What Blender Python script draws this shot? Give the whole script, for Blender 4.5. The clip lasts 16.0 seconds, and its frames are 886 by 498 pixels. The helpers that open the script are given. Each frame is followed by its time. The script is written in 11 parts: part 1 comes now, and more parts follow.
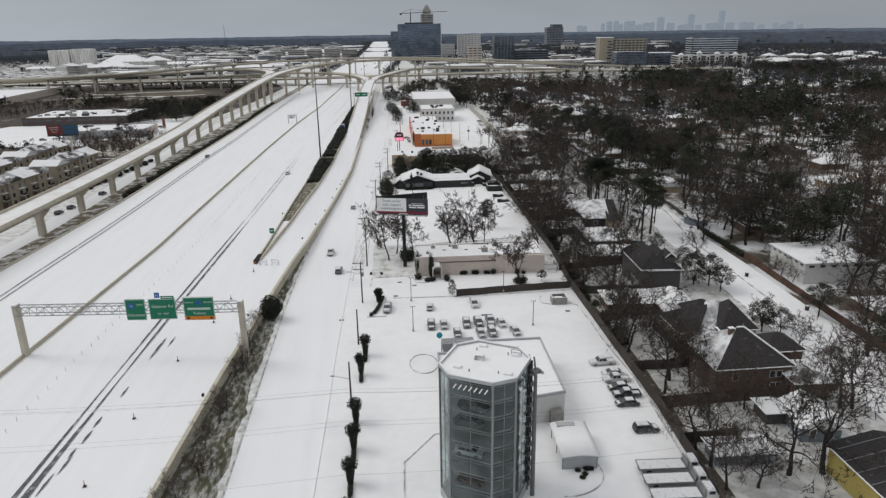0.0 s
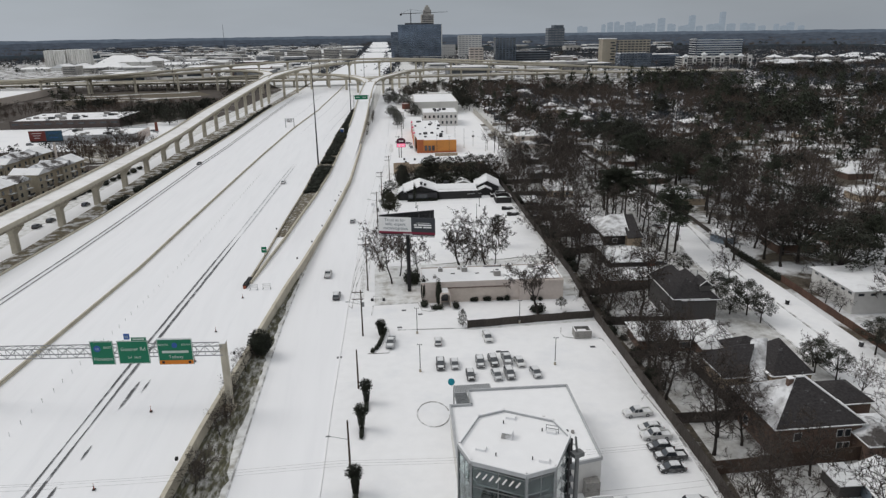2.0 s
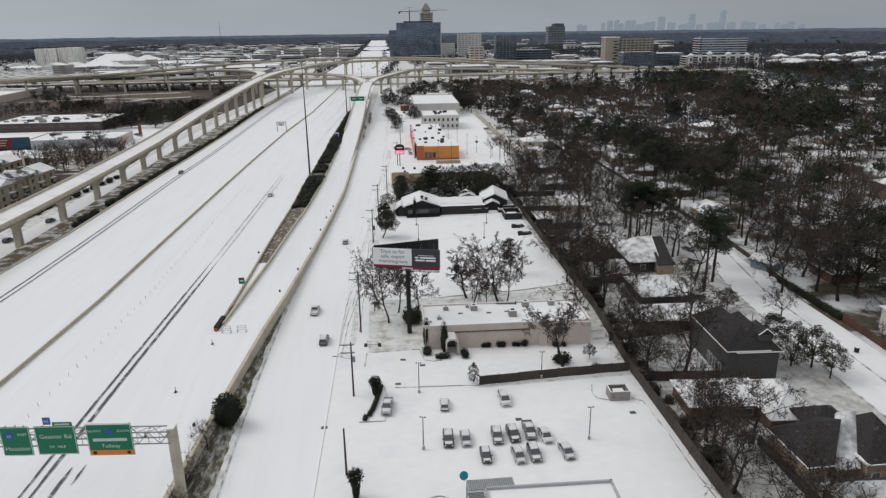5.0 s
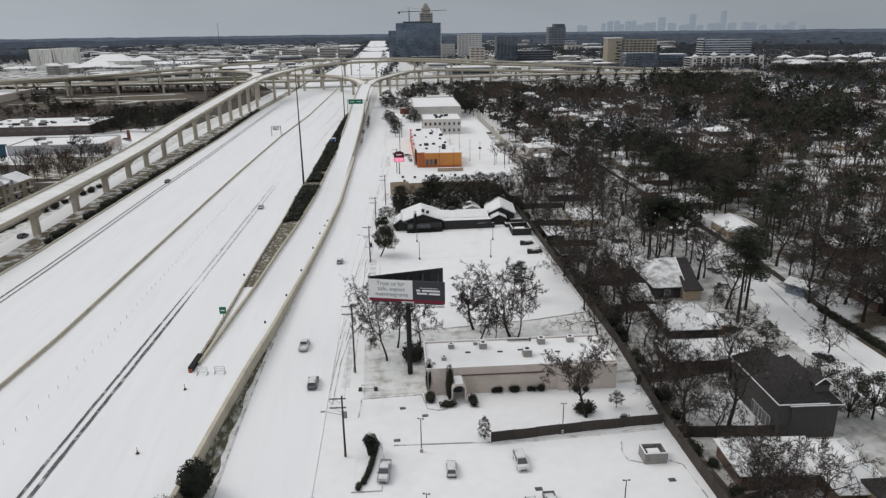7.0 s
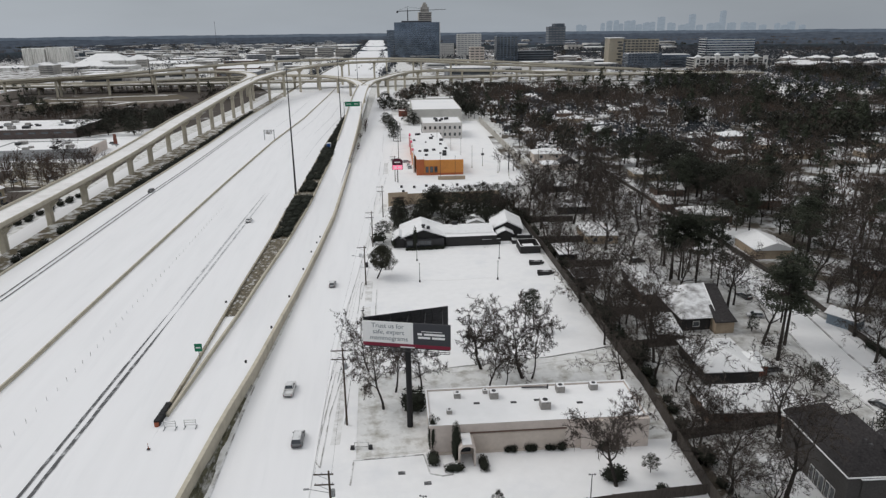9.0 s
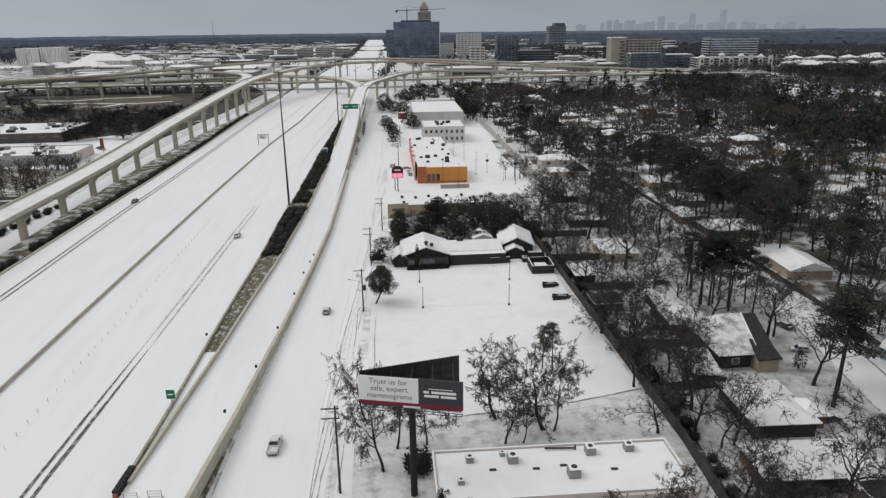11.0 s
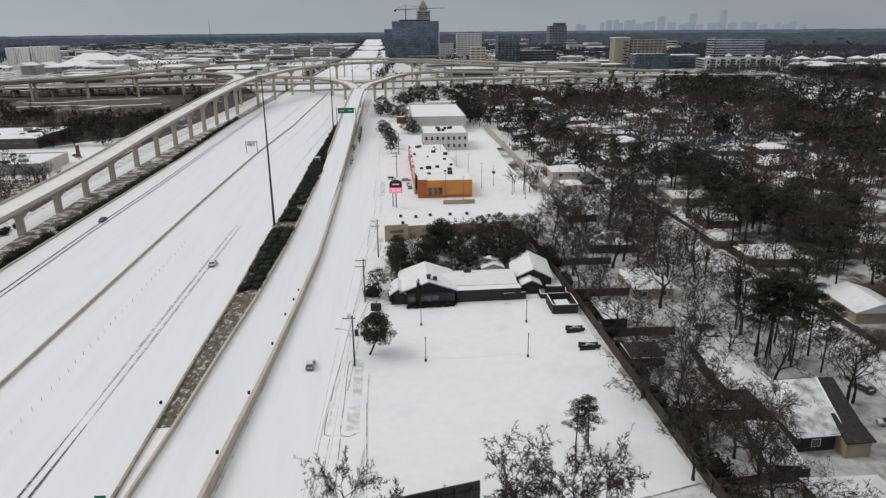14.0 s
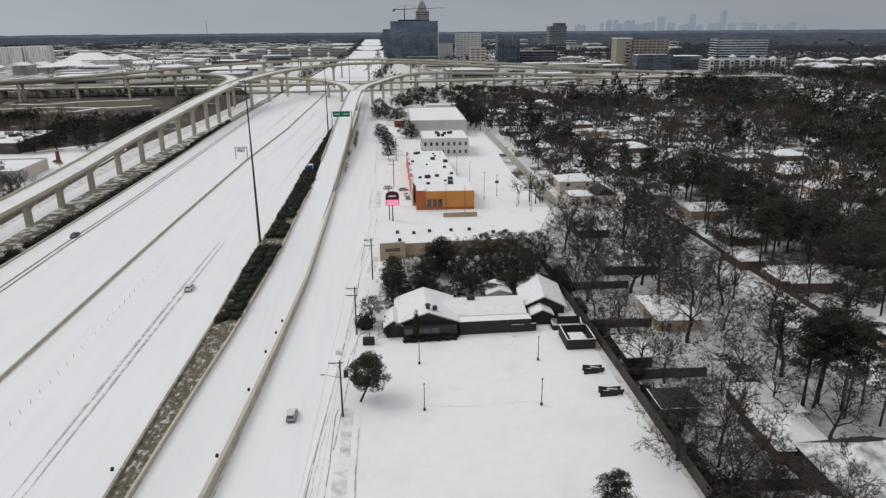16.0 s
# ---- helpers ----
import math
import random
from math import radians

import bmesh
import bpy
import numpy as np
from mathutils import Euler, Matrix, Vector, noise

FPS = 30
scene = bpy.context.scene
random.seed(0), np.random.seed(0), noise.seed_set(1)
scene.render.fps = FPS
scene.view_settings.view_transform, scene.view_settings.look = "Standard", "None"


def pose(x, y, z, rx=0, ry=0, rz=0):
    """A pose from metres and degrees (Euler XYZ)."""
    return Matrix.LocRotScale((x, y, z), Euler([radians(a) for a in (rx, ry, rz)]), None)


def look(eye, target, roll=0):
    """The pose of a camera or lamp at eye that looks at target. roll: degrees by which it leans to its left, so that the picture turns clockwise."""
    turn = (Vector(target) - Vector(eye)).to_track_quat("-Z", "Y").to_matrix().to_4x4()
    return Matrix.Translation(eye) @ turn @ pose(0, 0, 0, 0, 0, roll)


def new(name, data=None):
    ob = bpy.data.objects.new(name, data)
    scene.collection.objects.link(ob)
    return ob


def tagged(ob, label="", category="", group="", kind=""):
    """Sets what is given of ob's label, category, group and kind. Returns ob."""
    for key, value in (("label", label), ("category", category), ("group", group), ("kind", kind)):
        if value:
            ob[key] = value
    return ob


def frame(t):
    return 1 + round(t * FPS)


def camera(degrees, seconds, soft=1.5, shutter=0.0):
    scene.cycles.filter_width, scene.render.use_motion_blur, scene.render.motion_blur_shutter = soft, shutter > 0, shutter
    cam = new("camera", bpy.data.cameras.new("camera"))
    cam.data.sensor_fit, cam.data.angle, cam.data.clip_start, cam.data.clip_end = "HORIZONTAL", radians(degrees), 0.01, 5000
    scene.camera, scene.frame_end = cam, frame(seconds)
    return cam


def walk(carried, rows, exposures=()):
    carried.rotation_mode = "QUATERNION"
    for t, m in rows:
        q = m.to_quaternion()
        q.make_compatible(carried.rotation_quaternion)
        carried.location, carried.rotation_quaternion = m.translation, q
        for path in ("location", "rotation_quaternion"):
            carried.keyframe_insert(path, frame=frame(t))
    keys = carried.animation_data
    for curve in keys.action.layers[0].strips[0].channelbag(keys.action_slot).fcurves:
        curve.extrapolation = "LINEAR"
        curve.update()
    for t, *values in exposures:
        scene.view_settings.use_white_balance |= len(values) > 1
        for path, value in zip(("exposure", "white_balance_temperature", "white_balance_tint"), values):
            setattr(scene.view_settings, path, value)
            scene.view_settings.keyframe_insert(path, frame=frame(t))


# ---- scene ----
cam = camera(66.6, 16.0, 1.35)
PATH = [
    (0, (1.229, 0.191, 65.292), (1.437, 2.082, 64.676), -0.9),
    (0.5, (1.067, 4.964, 65.383), (1.275, 6.855, 64.767), -0.8),
    (1, (0.955, 9.666, 65.487), (1.163, 11.557, 64.872), -0.8),
    (1.5, (0.941, 14.281, 65.571), (1.15, 16.172, 64.955), -0.8),
    (2, (1.012, 18.864, 65.628), (1.222, 20.756, 65.013), -0.8),
    (2.5, (1.163, 23.444, 65.654), (1.373, 25.335, 65.039), -0.8),
    (3, (1.392, 27.96, 65.6), (1.603, 29.851, 64.984), -0.8),
    (3.5, (1.667, 32.444, 65.507), (1.878, 34.335, 64.89), -0.8),
    (4, (1.933, 36.95, 65.459), (2.145, 38.84, 64.841), -0.8),
    (6.5, (3.313, 60.267, 65.53), (3.529, 62.156, 64.911), -0.7),
    (7, (3.559, 64.869, 65.592), (3.775, 66.759, 64.974), -0.7),
    (7.5, (3.87, 69.507, 65.702), (4.087, 71.396, 65.082), -0.7),
    (8, (4.191, 74.158, 65.829), (4.409, 76.048, 65.21), -0.7),
    (8.5, (4.396, 78.809, 65.937), (4.615, 80.698, 65.318), -0.6),
    (9, (4.576, 83.409, 66.009), (4.797, 85.298, 65.389), -0.6),
    (11.5, (5.341, 106.457, 66.04), (5.565, 108.345, 65.419), -0.6),
    (12, (5.513, 111.109, 66.073), (5.738, 112.997, 65.452), -0.5),
    (12.5, (5.778, 115.839, 66.092), (6.004, 117.727, 65.471), -0.5),
    (13, (6.019, 120.643, 66.076), (6.246, 122.53, 65.455), -0.5),
    (13.5, (6.418, 125.472, 66.051), (6.646, 127.36, 65.43), -0.5),
    (14, (6.899, 130.212, 66.016), (7.127, 132.099, 65.394), -0.5),
    (14.5, (7.369, 134.93, 66.007), (7.598, 136.817, 65.386), -0.5),
    (15, (7.817, 139.641, 66.018), (8.047, 141.528, 65.397), -0.5),
    (15.5, (8.256, 144.368, 66.046), (8.487, 146.255, 65.425), -0.5),
    (16, (8.721, 149.081, 66.067), (8.953, 150.968, 65.445), -0.4),
]
walk(cam, [(t, look(eye, target, roll)) for t, eye, target, roll in PATH])

# ---- world and sun: a bright overcast winter sky ----
SUN_EL, SUN_AZ = 48.0, -70.0
world = bpy.data.worlds.new("overcast_sky")
scene.world = world
world.use_nodes = True
wn, wl = world.node_tree.nodes, world.node_tree.links
wn.clear()
w_out = wn.new("ShaderNodeOutputWorld")
w_mix = wn.new("ShaderNodeMixShader")
w_mix.inputs[0].default_value = 0.9
w_clear = wn.new("ShaderNodeBackground")
w_cloud = wn.new("ShaderNodeBackground")
w_sky = wn.new("ShaderNodeTexSky")
w_sky.sky_type, w_sky.sun_disc = "NISHITA", False
w_sky.sun_elevation, w_sky.sun_rotation = radians(SUN_EL), radians(SUN_AZ)
w_clear.inputs[1].default_value = 0.07
wl.new(w_sky.outputs[0], w_clear.inputs[0])
# cloud deck: three times as bright overhead as at the horizon, softly mottled
w_co = wn.new("ShaderNodeTexCoord")
w_sep = wn.new("ShaderNodeSeparateXYZ")
wl.new(w_co.outputs["Generated"], w_sep.inputs[0])
w_ramp = wn.new("ShaderNodeValToRGB")
e = w_ramp.color_ramp.elements
e[0].position, e[0].color = 0.0, (0.360, 0.400, 0.452, 1)
e[1].position, e[1].color = 1.0, (0.935, 0.935, 0.935, 1)
k = e.new(0.06)
k.color = (0.318, 0.350, 0.392, 1)
wl.new(w_sep.outputs[2], w_ramp.inputs[0])
w_map = wn.new("ShaderNodeMapping")
w_map.inputs["Scale"].default_value = (2.0, 2.0, 9.0)
wl.new(w_co.outputs["Generated"], w_map.inputs[0])
w_noise = wn.new("ShaderNodeTexNoise")
w_noise.inputs["Scale"].default_value = 2.2
w_noise.inputs["Detail"].default_value = 5
wl.new(w_map.outputs[0], w_noise.inputs["Vector"])
w_mul = wn.new("ShaderNodeMapRange")
w_mul.inputs["To Min"].default_value, w_mul.inputs["To Max"].default_value = 0.86, 1.12
wl.new(w_noise.outputs[0], w_mul.inputs[0])
w_vm = wn.new("ShaderNodeVectorMath")
w_vm.operation = "SCALE"
wl.new(w_ramp.outputs[0], w_vm.inputs[0])
# the deck is a little brighter on the side where the sun stands
w_side = wn.new("ShaderNodeMapRange")
w_side.inputs["From Min"].default_value, w_side.inputs["From Max"].default_value = -0.7, 0.7
w_side.inputs["To Min"].default_value, w_side.inputs["To Max"].default_value = 1.18, 0.80
wl.new(w_sep.outputs[0], w_side.inputs[0])
w_two = wn.new("ShaderNodeMath")
w_two.operation = "MULTIPLY"
wl.new(w_mul.outputs[0], w_two.inputs[0])
wl.new(w_side.outputs[0], w_two.inputs[1])
wl.new(w_two.outputs[0], w_vm.inputs["Scale"])
wl.new(w_vm.outputs[0], w_cloud.inputs[0])
wl.new(w_clear.outputs[0], w_mix.inputs[1])
wl.new(w_cloud.outputs[0], w_mix.inputs[2])
wl.new(w_mix.outputs[0], w_out.inputs[0])

sun_data = bpy.data.lights.new("sun", "SUN")
sun_data.energy, sun_data.angle, sun_data.color = 0.9, radians(28), (1.0, 0.96, 0.91)
sun = new("sun", sun_data)
sa, se = radians(SUN_AZ), radians(SUN_EL)
sun.matrix_world = look((math.sin(sa) * math.cos(se) * 100, math.cos(sa) * math.cos(se) * 100, math.sin(se) * 100), (0, 0, 0))
scene.view_settings.exposure = 0.0


# ---- materials ----
def mat(name, base, rough=0.85, metal=0.0, var=0.15, scale=2.0, bump=0.15, second=None, lo=0.5, hi=0.6, second_scale=0.25, detail=5.0, spec=0.3, alpha_rand=0.0, stretch=(1, 1, 1)):
    """Two-scale procedural surface: fine grain over base, and patches of a second colour with a shape of their own."""
    m = bpy.data.materials.new(name)
    m.use_nodes = True
    n, l = m.node_tree.nodes, m.node_tree.links
    b = n["Principled BSDF"]
    b.inputs["Roughness"].default_value, b.inputs["Metallic"].default_value = rough, metal
    b.inputs["Specular IOR Level"].default_value = spec
    co = n.new("ShaderNodeTexCoord")
    mp = n.new("ShaderNodeMapping")
    mp.inputs["Scale"].default_value = stretch
    l.new(co.outputs["Object"], mp.inputs[0])
    t1 = n.new("ShaderNodeTexNoise")
    t1.inputs["Scale"].default_value, t1.inputs["Detail"].default_value = scale, detail
    l.new(mp.outputs[0], t1.inputs["Vector"])
    mr = n.new("ShaderNodeMapRange")
    mr.inputs["From Min"].default_value, mr.inputs["From Max"].default_value = 0.25, 0.75
    mr.inputs["To Min"].default_value, mr.inputs["To Max"].default_value = 1 - var, 1 + var
    l.new(t1.outputs[0], mr.inputs[0])
    sc = n.new("ShaderNodeVectorMath")
    sc.operation = "SCALE"
    sc.inputs[0].default_value = base[:3]
    l.new(mr.outputs[0], sc.inputs["Scale"])
    col = sc.outputs[0]
    if second:
        t2 = n.new("ShaderNodeTexNoise")
        t2.inputs["Scale"].default_value, t2.inputs["Detail"].default_value = second_scale, 8
        t2.inputs["Roughness"].default_value = 0.62
        l.new(mp.outputs[0], t2.inputs["Vector"])
        r2 = n.new("ShaderNodeMapRange")
        r2.inputs["From Min"].default_value, r2.inputs["From Max"].default_value = lo, hi
        l.new(t2.outputs[0], r2.inputs[0])
        mx = n.new("ShaderNodeMix")
        mx.data_type = "RGBA"
        l.new(r2.outputs[0], mx.inputs[0])
        l.new(col, mx.inputs[6])
        mx.inputs[7].default_value = (*second[:3], 1)
        col = mx.outputs[2]
    if alpha_rand:
        oi = n.new("ShaderNodeObjectInfo")
        r3 = n.new("ShaderNodeMapRange")
        r3.inputs["To Min"].default_value, r3.inputs["To Max"].default_value = 1 - alpha_rand, 1 + alpha_rand
        l.new(oi.outputs["Random"], r3.inputs[0])
        s3 = n.new("ShaderNodeVectorMath")
        s3.operation = "SCALE"
        l.new(col, s3.inputs[0])
        l.new(r3.outputs[0], s3.inputs["Scale"])
        col = s3.outputs[0]
    l.new(col, b.inputs["Base Color"])
    if bump:
        bp = n.new("ShaderNodeBump")
        bp.inputs["Strength"].default_value, bp.inputs["Distance"].default_value = bump, 0.08
        l.new(t1.outputs[0], bp.inputs["Height"])
        l.new(bp.outputs[0], b.inputs["Normal"])
    return m


def glass_mat(name, tint, rough=0.05):
    m = mat(name, tint, rough=rough, var=0.25, scale=0.35, bump=0.02, spec=0.9)
    return m


SNOW = (0.80, 0.803, 0.81)
M_SNOW = mat("snow", SNOW, rough=0.7, var=0.03, scale=0.5, bump=0.25, second=(0.72, 0.73, 0.75), lo=0.52, hi=0.72, second_scale=0.09)
M_YARD = mat("snow_over_lawn", (0.69, 0.695, 0.69), rough=0.9, var=0.10, scale=0.7, bump=0.4, second=(0.22, 0.20, 0.155), lo=0.47, hi=0.78, second_scale=0.34)
M_ROADSNOW = mat("driven_snow", (0.795, 0.80, 0.815), rough=0.62, var=0.025, scale=0.35, bump=0.12, second=(0.745, 0.752, 0.77), lo=0.52, hi=0.78, second_scale=0.4, stretch=(1.0, 0.08, 1.0))
M_LITTER = mat("frozen_grass", (0.125, 0.108, 0.078), rough=0.95, var=0.6, scale=1.1, bump=0.8, second=(0.62, 0.625, 0.615), lo=0.52, hi=0.70, second_scale=0.9, stretch=(1.3, 0.75, 1.0))
M_GRASS = mat("winter_grass", (0.082, 0.079, 0.050), rough=0.95, var=0.6, scale=1.1, bump=0.7, second=(0.50, 0.50, 0.49), lo=0.47, hi=0.72, second_scale=1.0, stretch=(1.4, 0.45, 1.0))
M_CARSNOW = mat("thin_snow_on_paint", (0.66, 0.67, 0.68), rough=0.7, var=0.1, scale=3.0, bump=0.1, second=(0.22, 0.225, 0.23), lo=0.56, hi=0.74, second_scale=1.4)
M_FIELD = mat("dead_meadow", (0.105, 0.087, 0.062), rough=0.95, var=0.25, scale=0.2, bump=0.5, second=(0.6, 0.6, 0.6), lo=0.58, hi=0.72, second_scale=0.02)
M_ASPH = mat("wet_asphalt", (0.085, 0.086, 0.09), rough=0.55, var=0.3, scale=2.5, bump=0.2, second=(0.55, 0.56, 0.58), lo=0.52, hi=0.68, second_scale=0.7)
M_SLUSH = mat("thin_slush", (0.42, 0.43, 0.445), rough=0.6, var=0.25, scale=2.0, bump=0.2, second=(0.75, 0.76, 0.77), lo=0.46, hi=0.6, second_scale=0.4)
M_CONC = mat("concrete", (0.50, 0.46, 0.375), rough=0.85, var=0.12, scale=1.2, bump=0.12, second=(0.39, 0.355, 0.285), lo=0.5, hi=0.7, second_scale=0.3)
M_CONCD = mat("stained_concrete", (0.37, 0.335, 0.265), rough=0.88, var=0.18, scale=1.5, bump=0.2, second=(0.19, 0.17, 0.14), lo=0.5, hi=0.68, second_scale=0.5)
M_CURB = mat("kerb_concrete", (0.34, 0.335, 0.325), rough=0.9, var=0.25, scale=1.5, bump=0.1, second=(0.7, 0.7, 0.71), lo=0.45, hi=0.55, second_scale=0.4)
M_STEEL = mat("galvanised_steel", (0.27, 0.28, 0.285), rough=0.5, metal=0.6, var=0.12, scale=3)
M_MAST = mat("weathered_mast", (0.16, 0.165, 0.165), rough=0.6, metal=0.3, var=0.2, scale=2)
M_DARKM = mat("dark_metal", (0.045, 0.045, 0.048), rough=0.5, metal=0.3, var=0.2, scale=3)
M_WHITE = mat("white_paint", (0.74, 0.735, 0.72), rough=0.6, var=0.05, scale=1.5, second=(0.6, 0.58, 0.55), lo=0.6, hi=0.8, second_scale=0.3)
M_BLACK = mat("black_rubber", (0.02, 0.02, 0.021), rough=0.8, var=0.2, scale=5)
M_WOODPOLE = mat("creosoted_wood", (0.075, 0.058, 0.045), rough=0.9, var=0.3, scale=4, bump=0.3)
M_BARK = mat("bark", (0.034, 0.029, 0.026), rough=0.95, var=0.35, scale=3, bump=0.5)
M_NEARTWIG = mat("dark_bare_twigs", (0.056, 0.046, 0.040), rough=0.95, var=0.35, scale=1.0, bump=0, alpha_rand=0.3)
M_TWIG = mat("bare_twigs", (0.066, 0.053, 0.045), rough=0.95, var=0.35, scale=1.0, bump=0, alpha_rand=0.25)
M_LEAF = mat("evergreen_leaves", (0.026, 0.028, 0.019), rough=0.8, var=0.5, scale=0.8, bump=0, alpha_rand=0.3)
M_OLIVE = mat("olive_leaves", (0.042, 0.042, 0.028), rough=0.8, var=0.5, scale=0.8, bump=0)
M_PINE = mat("pine_needles", (0.028, 0.033, 0.021), rough=0.8, var=0.45, scale=0.7, bump=0, alpha_rand=0.3)
M_RUST = mat("russet_leaves", (0.070, 0.047, 0.036), rough=0.9, var=0.4, scale=0.7, bump=0, alpha_rand=0.25)
# distance haze is put into the crown colour: paler and bluer than nearer leaves
M_HAZETREE = mat("haze_tinted_crowns", (0.060, 0.066, 0.078), rough=0.95, var=0.4, scale=0.02, bump=0, second=(0.046, 0.052, 0.060), lo=0.45, hi=0.6, second_scale=0.01)
M_WOODFLOOR = mat("leaf_litter_with_snow", (0.085, 0.072, 0.055), rough=0.95, var=0.4, scale=0.8, bump=0.5, second=(0.66, 0.67, 0.68), lo=0.44, hi=0.55, second_scale=0.06)
M_BANK = mat("snow_in_dead_grass", (0.17, 0.145, 0.10), rough=0.95, var=0.45, scale=1.6, bump=0.6, second=(0.68, 0.685, 0.68), lo=0.47, hi=0.60, second_scale=0.28)
M_SPANDREL = mat("dark_spandrel", (0.10, 0.112, 0.128), rough=0.5, var=0.1, scale=0.2, bump=0)
M_PALEHALL = mat("pale_grey_cladding", (0.50, 0.49, 0.46), rough=0.8, var=0.06, scale=0.4, bump=0.05, second=(0.42, 0.41, 0.385), lo=0.5, hi=0.7, second_scale=0.12)
M_DECKSNOW = mat("trodden_deck_snow", (0.76, 0.755, 0.75), rough=0.7, var=0.05, scale=0.5, bump=0.1, second=(0.60, 0.585, 0.57), lo=0.48, hi=0.75, second_scale=0.12)
M_SCRUB = mat("brown_scrub_ground", (0.066, 0.055, 0.047), rough=0.95, var=0.4, scale=0.4, bump=0.5, second=(0.62, 0.625, 0.63), lo=0.60, hi=0.70, second_scale=0.035)
M_FENCE = mat("weathered_fence", (0.058, 0.050, 0.044), rough=0.9, var=0.35, scale=2.0, bump=0.3, stretch=(6, 6, 0.6), alpha_rand=0.2)
M_FENCE_RED = mat("cedar_fence", (0.088, 0.050, 0.037), rough=0.9, var=0.35, scale=2.0, bump=0.3, stretch=(6, 6, 0.6), alpha_rand=0.2)
M_FENCE_R = mat("red_brown_fence", (0.085, 0.058, 0.044), rough=0.9, var=0.35, scale=2.0, bump=0.3, stretch=(6, 6, 0.6), alpha_rand=0.2)
M_YARDS = mat("leaf_strewn_snow", (0.56, 0.563, 0.557), rough=0.9, var=0.18, scale=0.8, bump=0.5, second=(0.17, 0.155, 0.13), lo=0.42, hi=0.76, second_scale=0.26)
# leaf litter, its dark colour also standing for the fence's shadow
M_LITTERSHADE = mat("fence_litter_and_shade", (0.075, 0.064, 0.050), rough=0.95, var=0.4, scale=1.2, bump=0.5, second=(0.55, 0.555, 0.55), lo=0.55, hi=0.72, second_scale=0.5)
M_DIMTAN = mat("dim_tan_siding", (0.37, 0.33, 0.255), rough=0.9, var=0.12, scale=2, bump=0.1)
M_TAUPE = mat("taupe_siding", (0.33, 0.28, 0.205), rough=0.9, var=0.12, scale=2, bump=0.1)
M_SHINGLE = mat("dark_shingles", (0.036, 0.033, 0.034), rough=0.9, var=0.45, scale=2.2, bump=0.5, second=(0.30, 0.305, 0.32), lo=0.62, hi=0.92, second_scale=0.7, stretch=(1, 1, 2))
M_ROOFPATCH = mat("patchy_roof_snow", (0.23, 0.225, 0.225), rough=0.9, var=0.3, scale=3, bump=0.4, second=(0.72, 0.73, 0.745), lo=0.34, hi=0.60, second_scale=0.42)
M_SHINGLE_HALF = mat("half_snowed_shingles", (0.075, 0.068, 0.065), rough=0.9, var=0.3, scale=4, bump=0.4, second=(0.74, 0.75, 0.765), lo=0.44, hi=0.54, second_scale=0.16)
M_ROOFSNOW = mat("roof_snow", (0.75, 0.757, 0.765), rough=0.7, var=0.05, scale=0.6, bump=0.25, second=(0.42, 0.415, 0.41), lo=0.56, hi=0.82, second_scale=0.3)
M_BRICK = mat("brown_brick", (0.155, 0.105, 0.082), rough=0.9, var=0.25, scale=5, bump=0.3, second=(0.10, 0.07, 0.06), lo=0.5, hi=0.7, second_scale=0.4)
M_GREYWALL = mat("grey_brick", (0.084, 0.080, 0.078), rough=0.9, var=0.2, scale=4, bump=0.2)
M_TANWALL = mat("tan_stucco", (0.40, 0.32, 0.235), rough=0.9, var=0.1, scale=1.5, bump=0.1, second=(0.33, 0.26, 0.19), lo=0.5, hi=0.7, second_scale=0.2)
M_CREAM = mat("cream_stucco", (0.55, 0.485, 0.43), rough=0.9, var=0.07, scale=1.5, bump=0.1, second=(0.47, 0.41, 0.36), lo=0.52, hi=0.72, second_scale=0.25)
M_PINKWALL = mat("pale_stucco", (0.60, 0.53, 0.485), rough=0.9, var=0.06, scale=1.5, bump=0.1, second=(0.50, 0.44, 0.40), lo=0.52, hi=0.72, second_scale=0.25)
M_ORANGE = mat("orange_stucco", (0.62, 0.27, 0.075), rough=0.85, var=0.08, scale=1.5, bump=0.08, second=(0.52, 0.22, 0.07), lo=0.5, hi=0.7, second_scale=0.2)
M_TERRA = mat("terracotta_stucco", (0.42, 0.13, 0.055), rough=0.85, var=0.08, scale=1.5, bump=0.08)
M_OFFWHITE = mat("offwhite_panel", (0.62, 0.61, 0.59), rough=0.75, var=0.06, scale=0.8, bump=0.08, second=(0.52, 0.51, 0.5), lo=0.55, hi=0.75, second_scale=0.15)
M_GREYPANEL = mat("grey_panel", (0.40, 0.41, 0.42), rough=0.7, var=0.08, scale=0.8, bump=0.05, second=(0.33, 0.34, 0.35), lo=0.55, hi=0.75, second_scale=0.15)
M_REDBRICK = mat("red_brick", (0.19, 0.075, 0.055), rough=0.9, var=0.2, scale=5, bump=0.2)
M_YELLOW = mat("mustard_siding", (0.42, 0.34, 0.11), rough=0.85, var=0.1, scale=2, bump=0.1)
M_BLUE = mat("blue_grey_siding", (0.20, 0.245, 0.29), rough=0.85, var=0.08, scale=2, bump=0.15, stretch=(1, 1, 8))
M_DARKWALL = mat("charcoal_boards", (0.035, 0.034, 0.034), rough=0.85, var=0.25, scale=2, bump=0.2, stretch=(5, 5, 0.6))
M_GLASS = glass_mat("dark_window_glass", (0.035, 0.042, 0.05))
M_BLUEGLASS = mat("blue_curtain_wall_glass", (0.16, 0.20, 0.26), rough=0.12, metal=0.75, var=0.35, scale=0.06, bump=0.02, spec=0.9, second=(0.09, 0.12, 0.16), lo=0.5, hi=0.62, second_scale=0.05)
M_TOWERGLASS = glass_mat("showroom_glass", (0.70, 0.77, 0.765), 0.02)
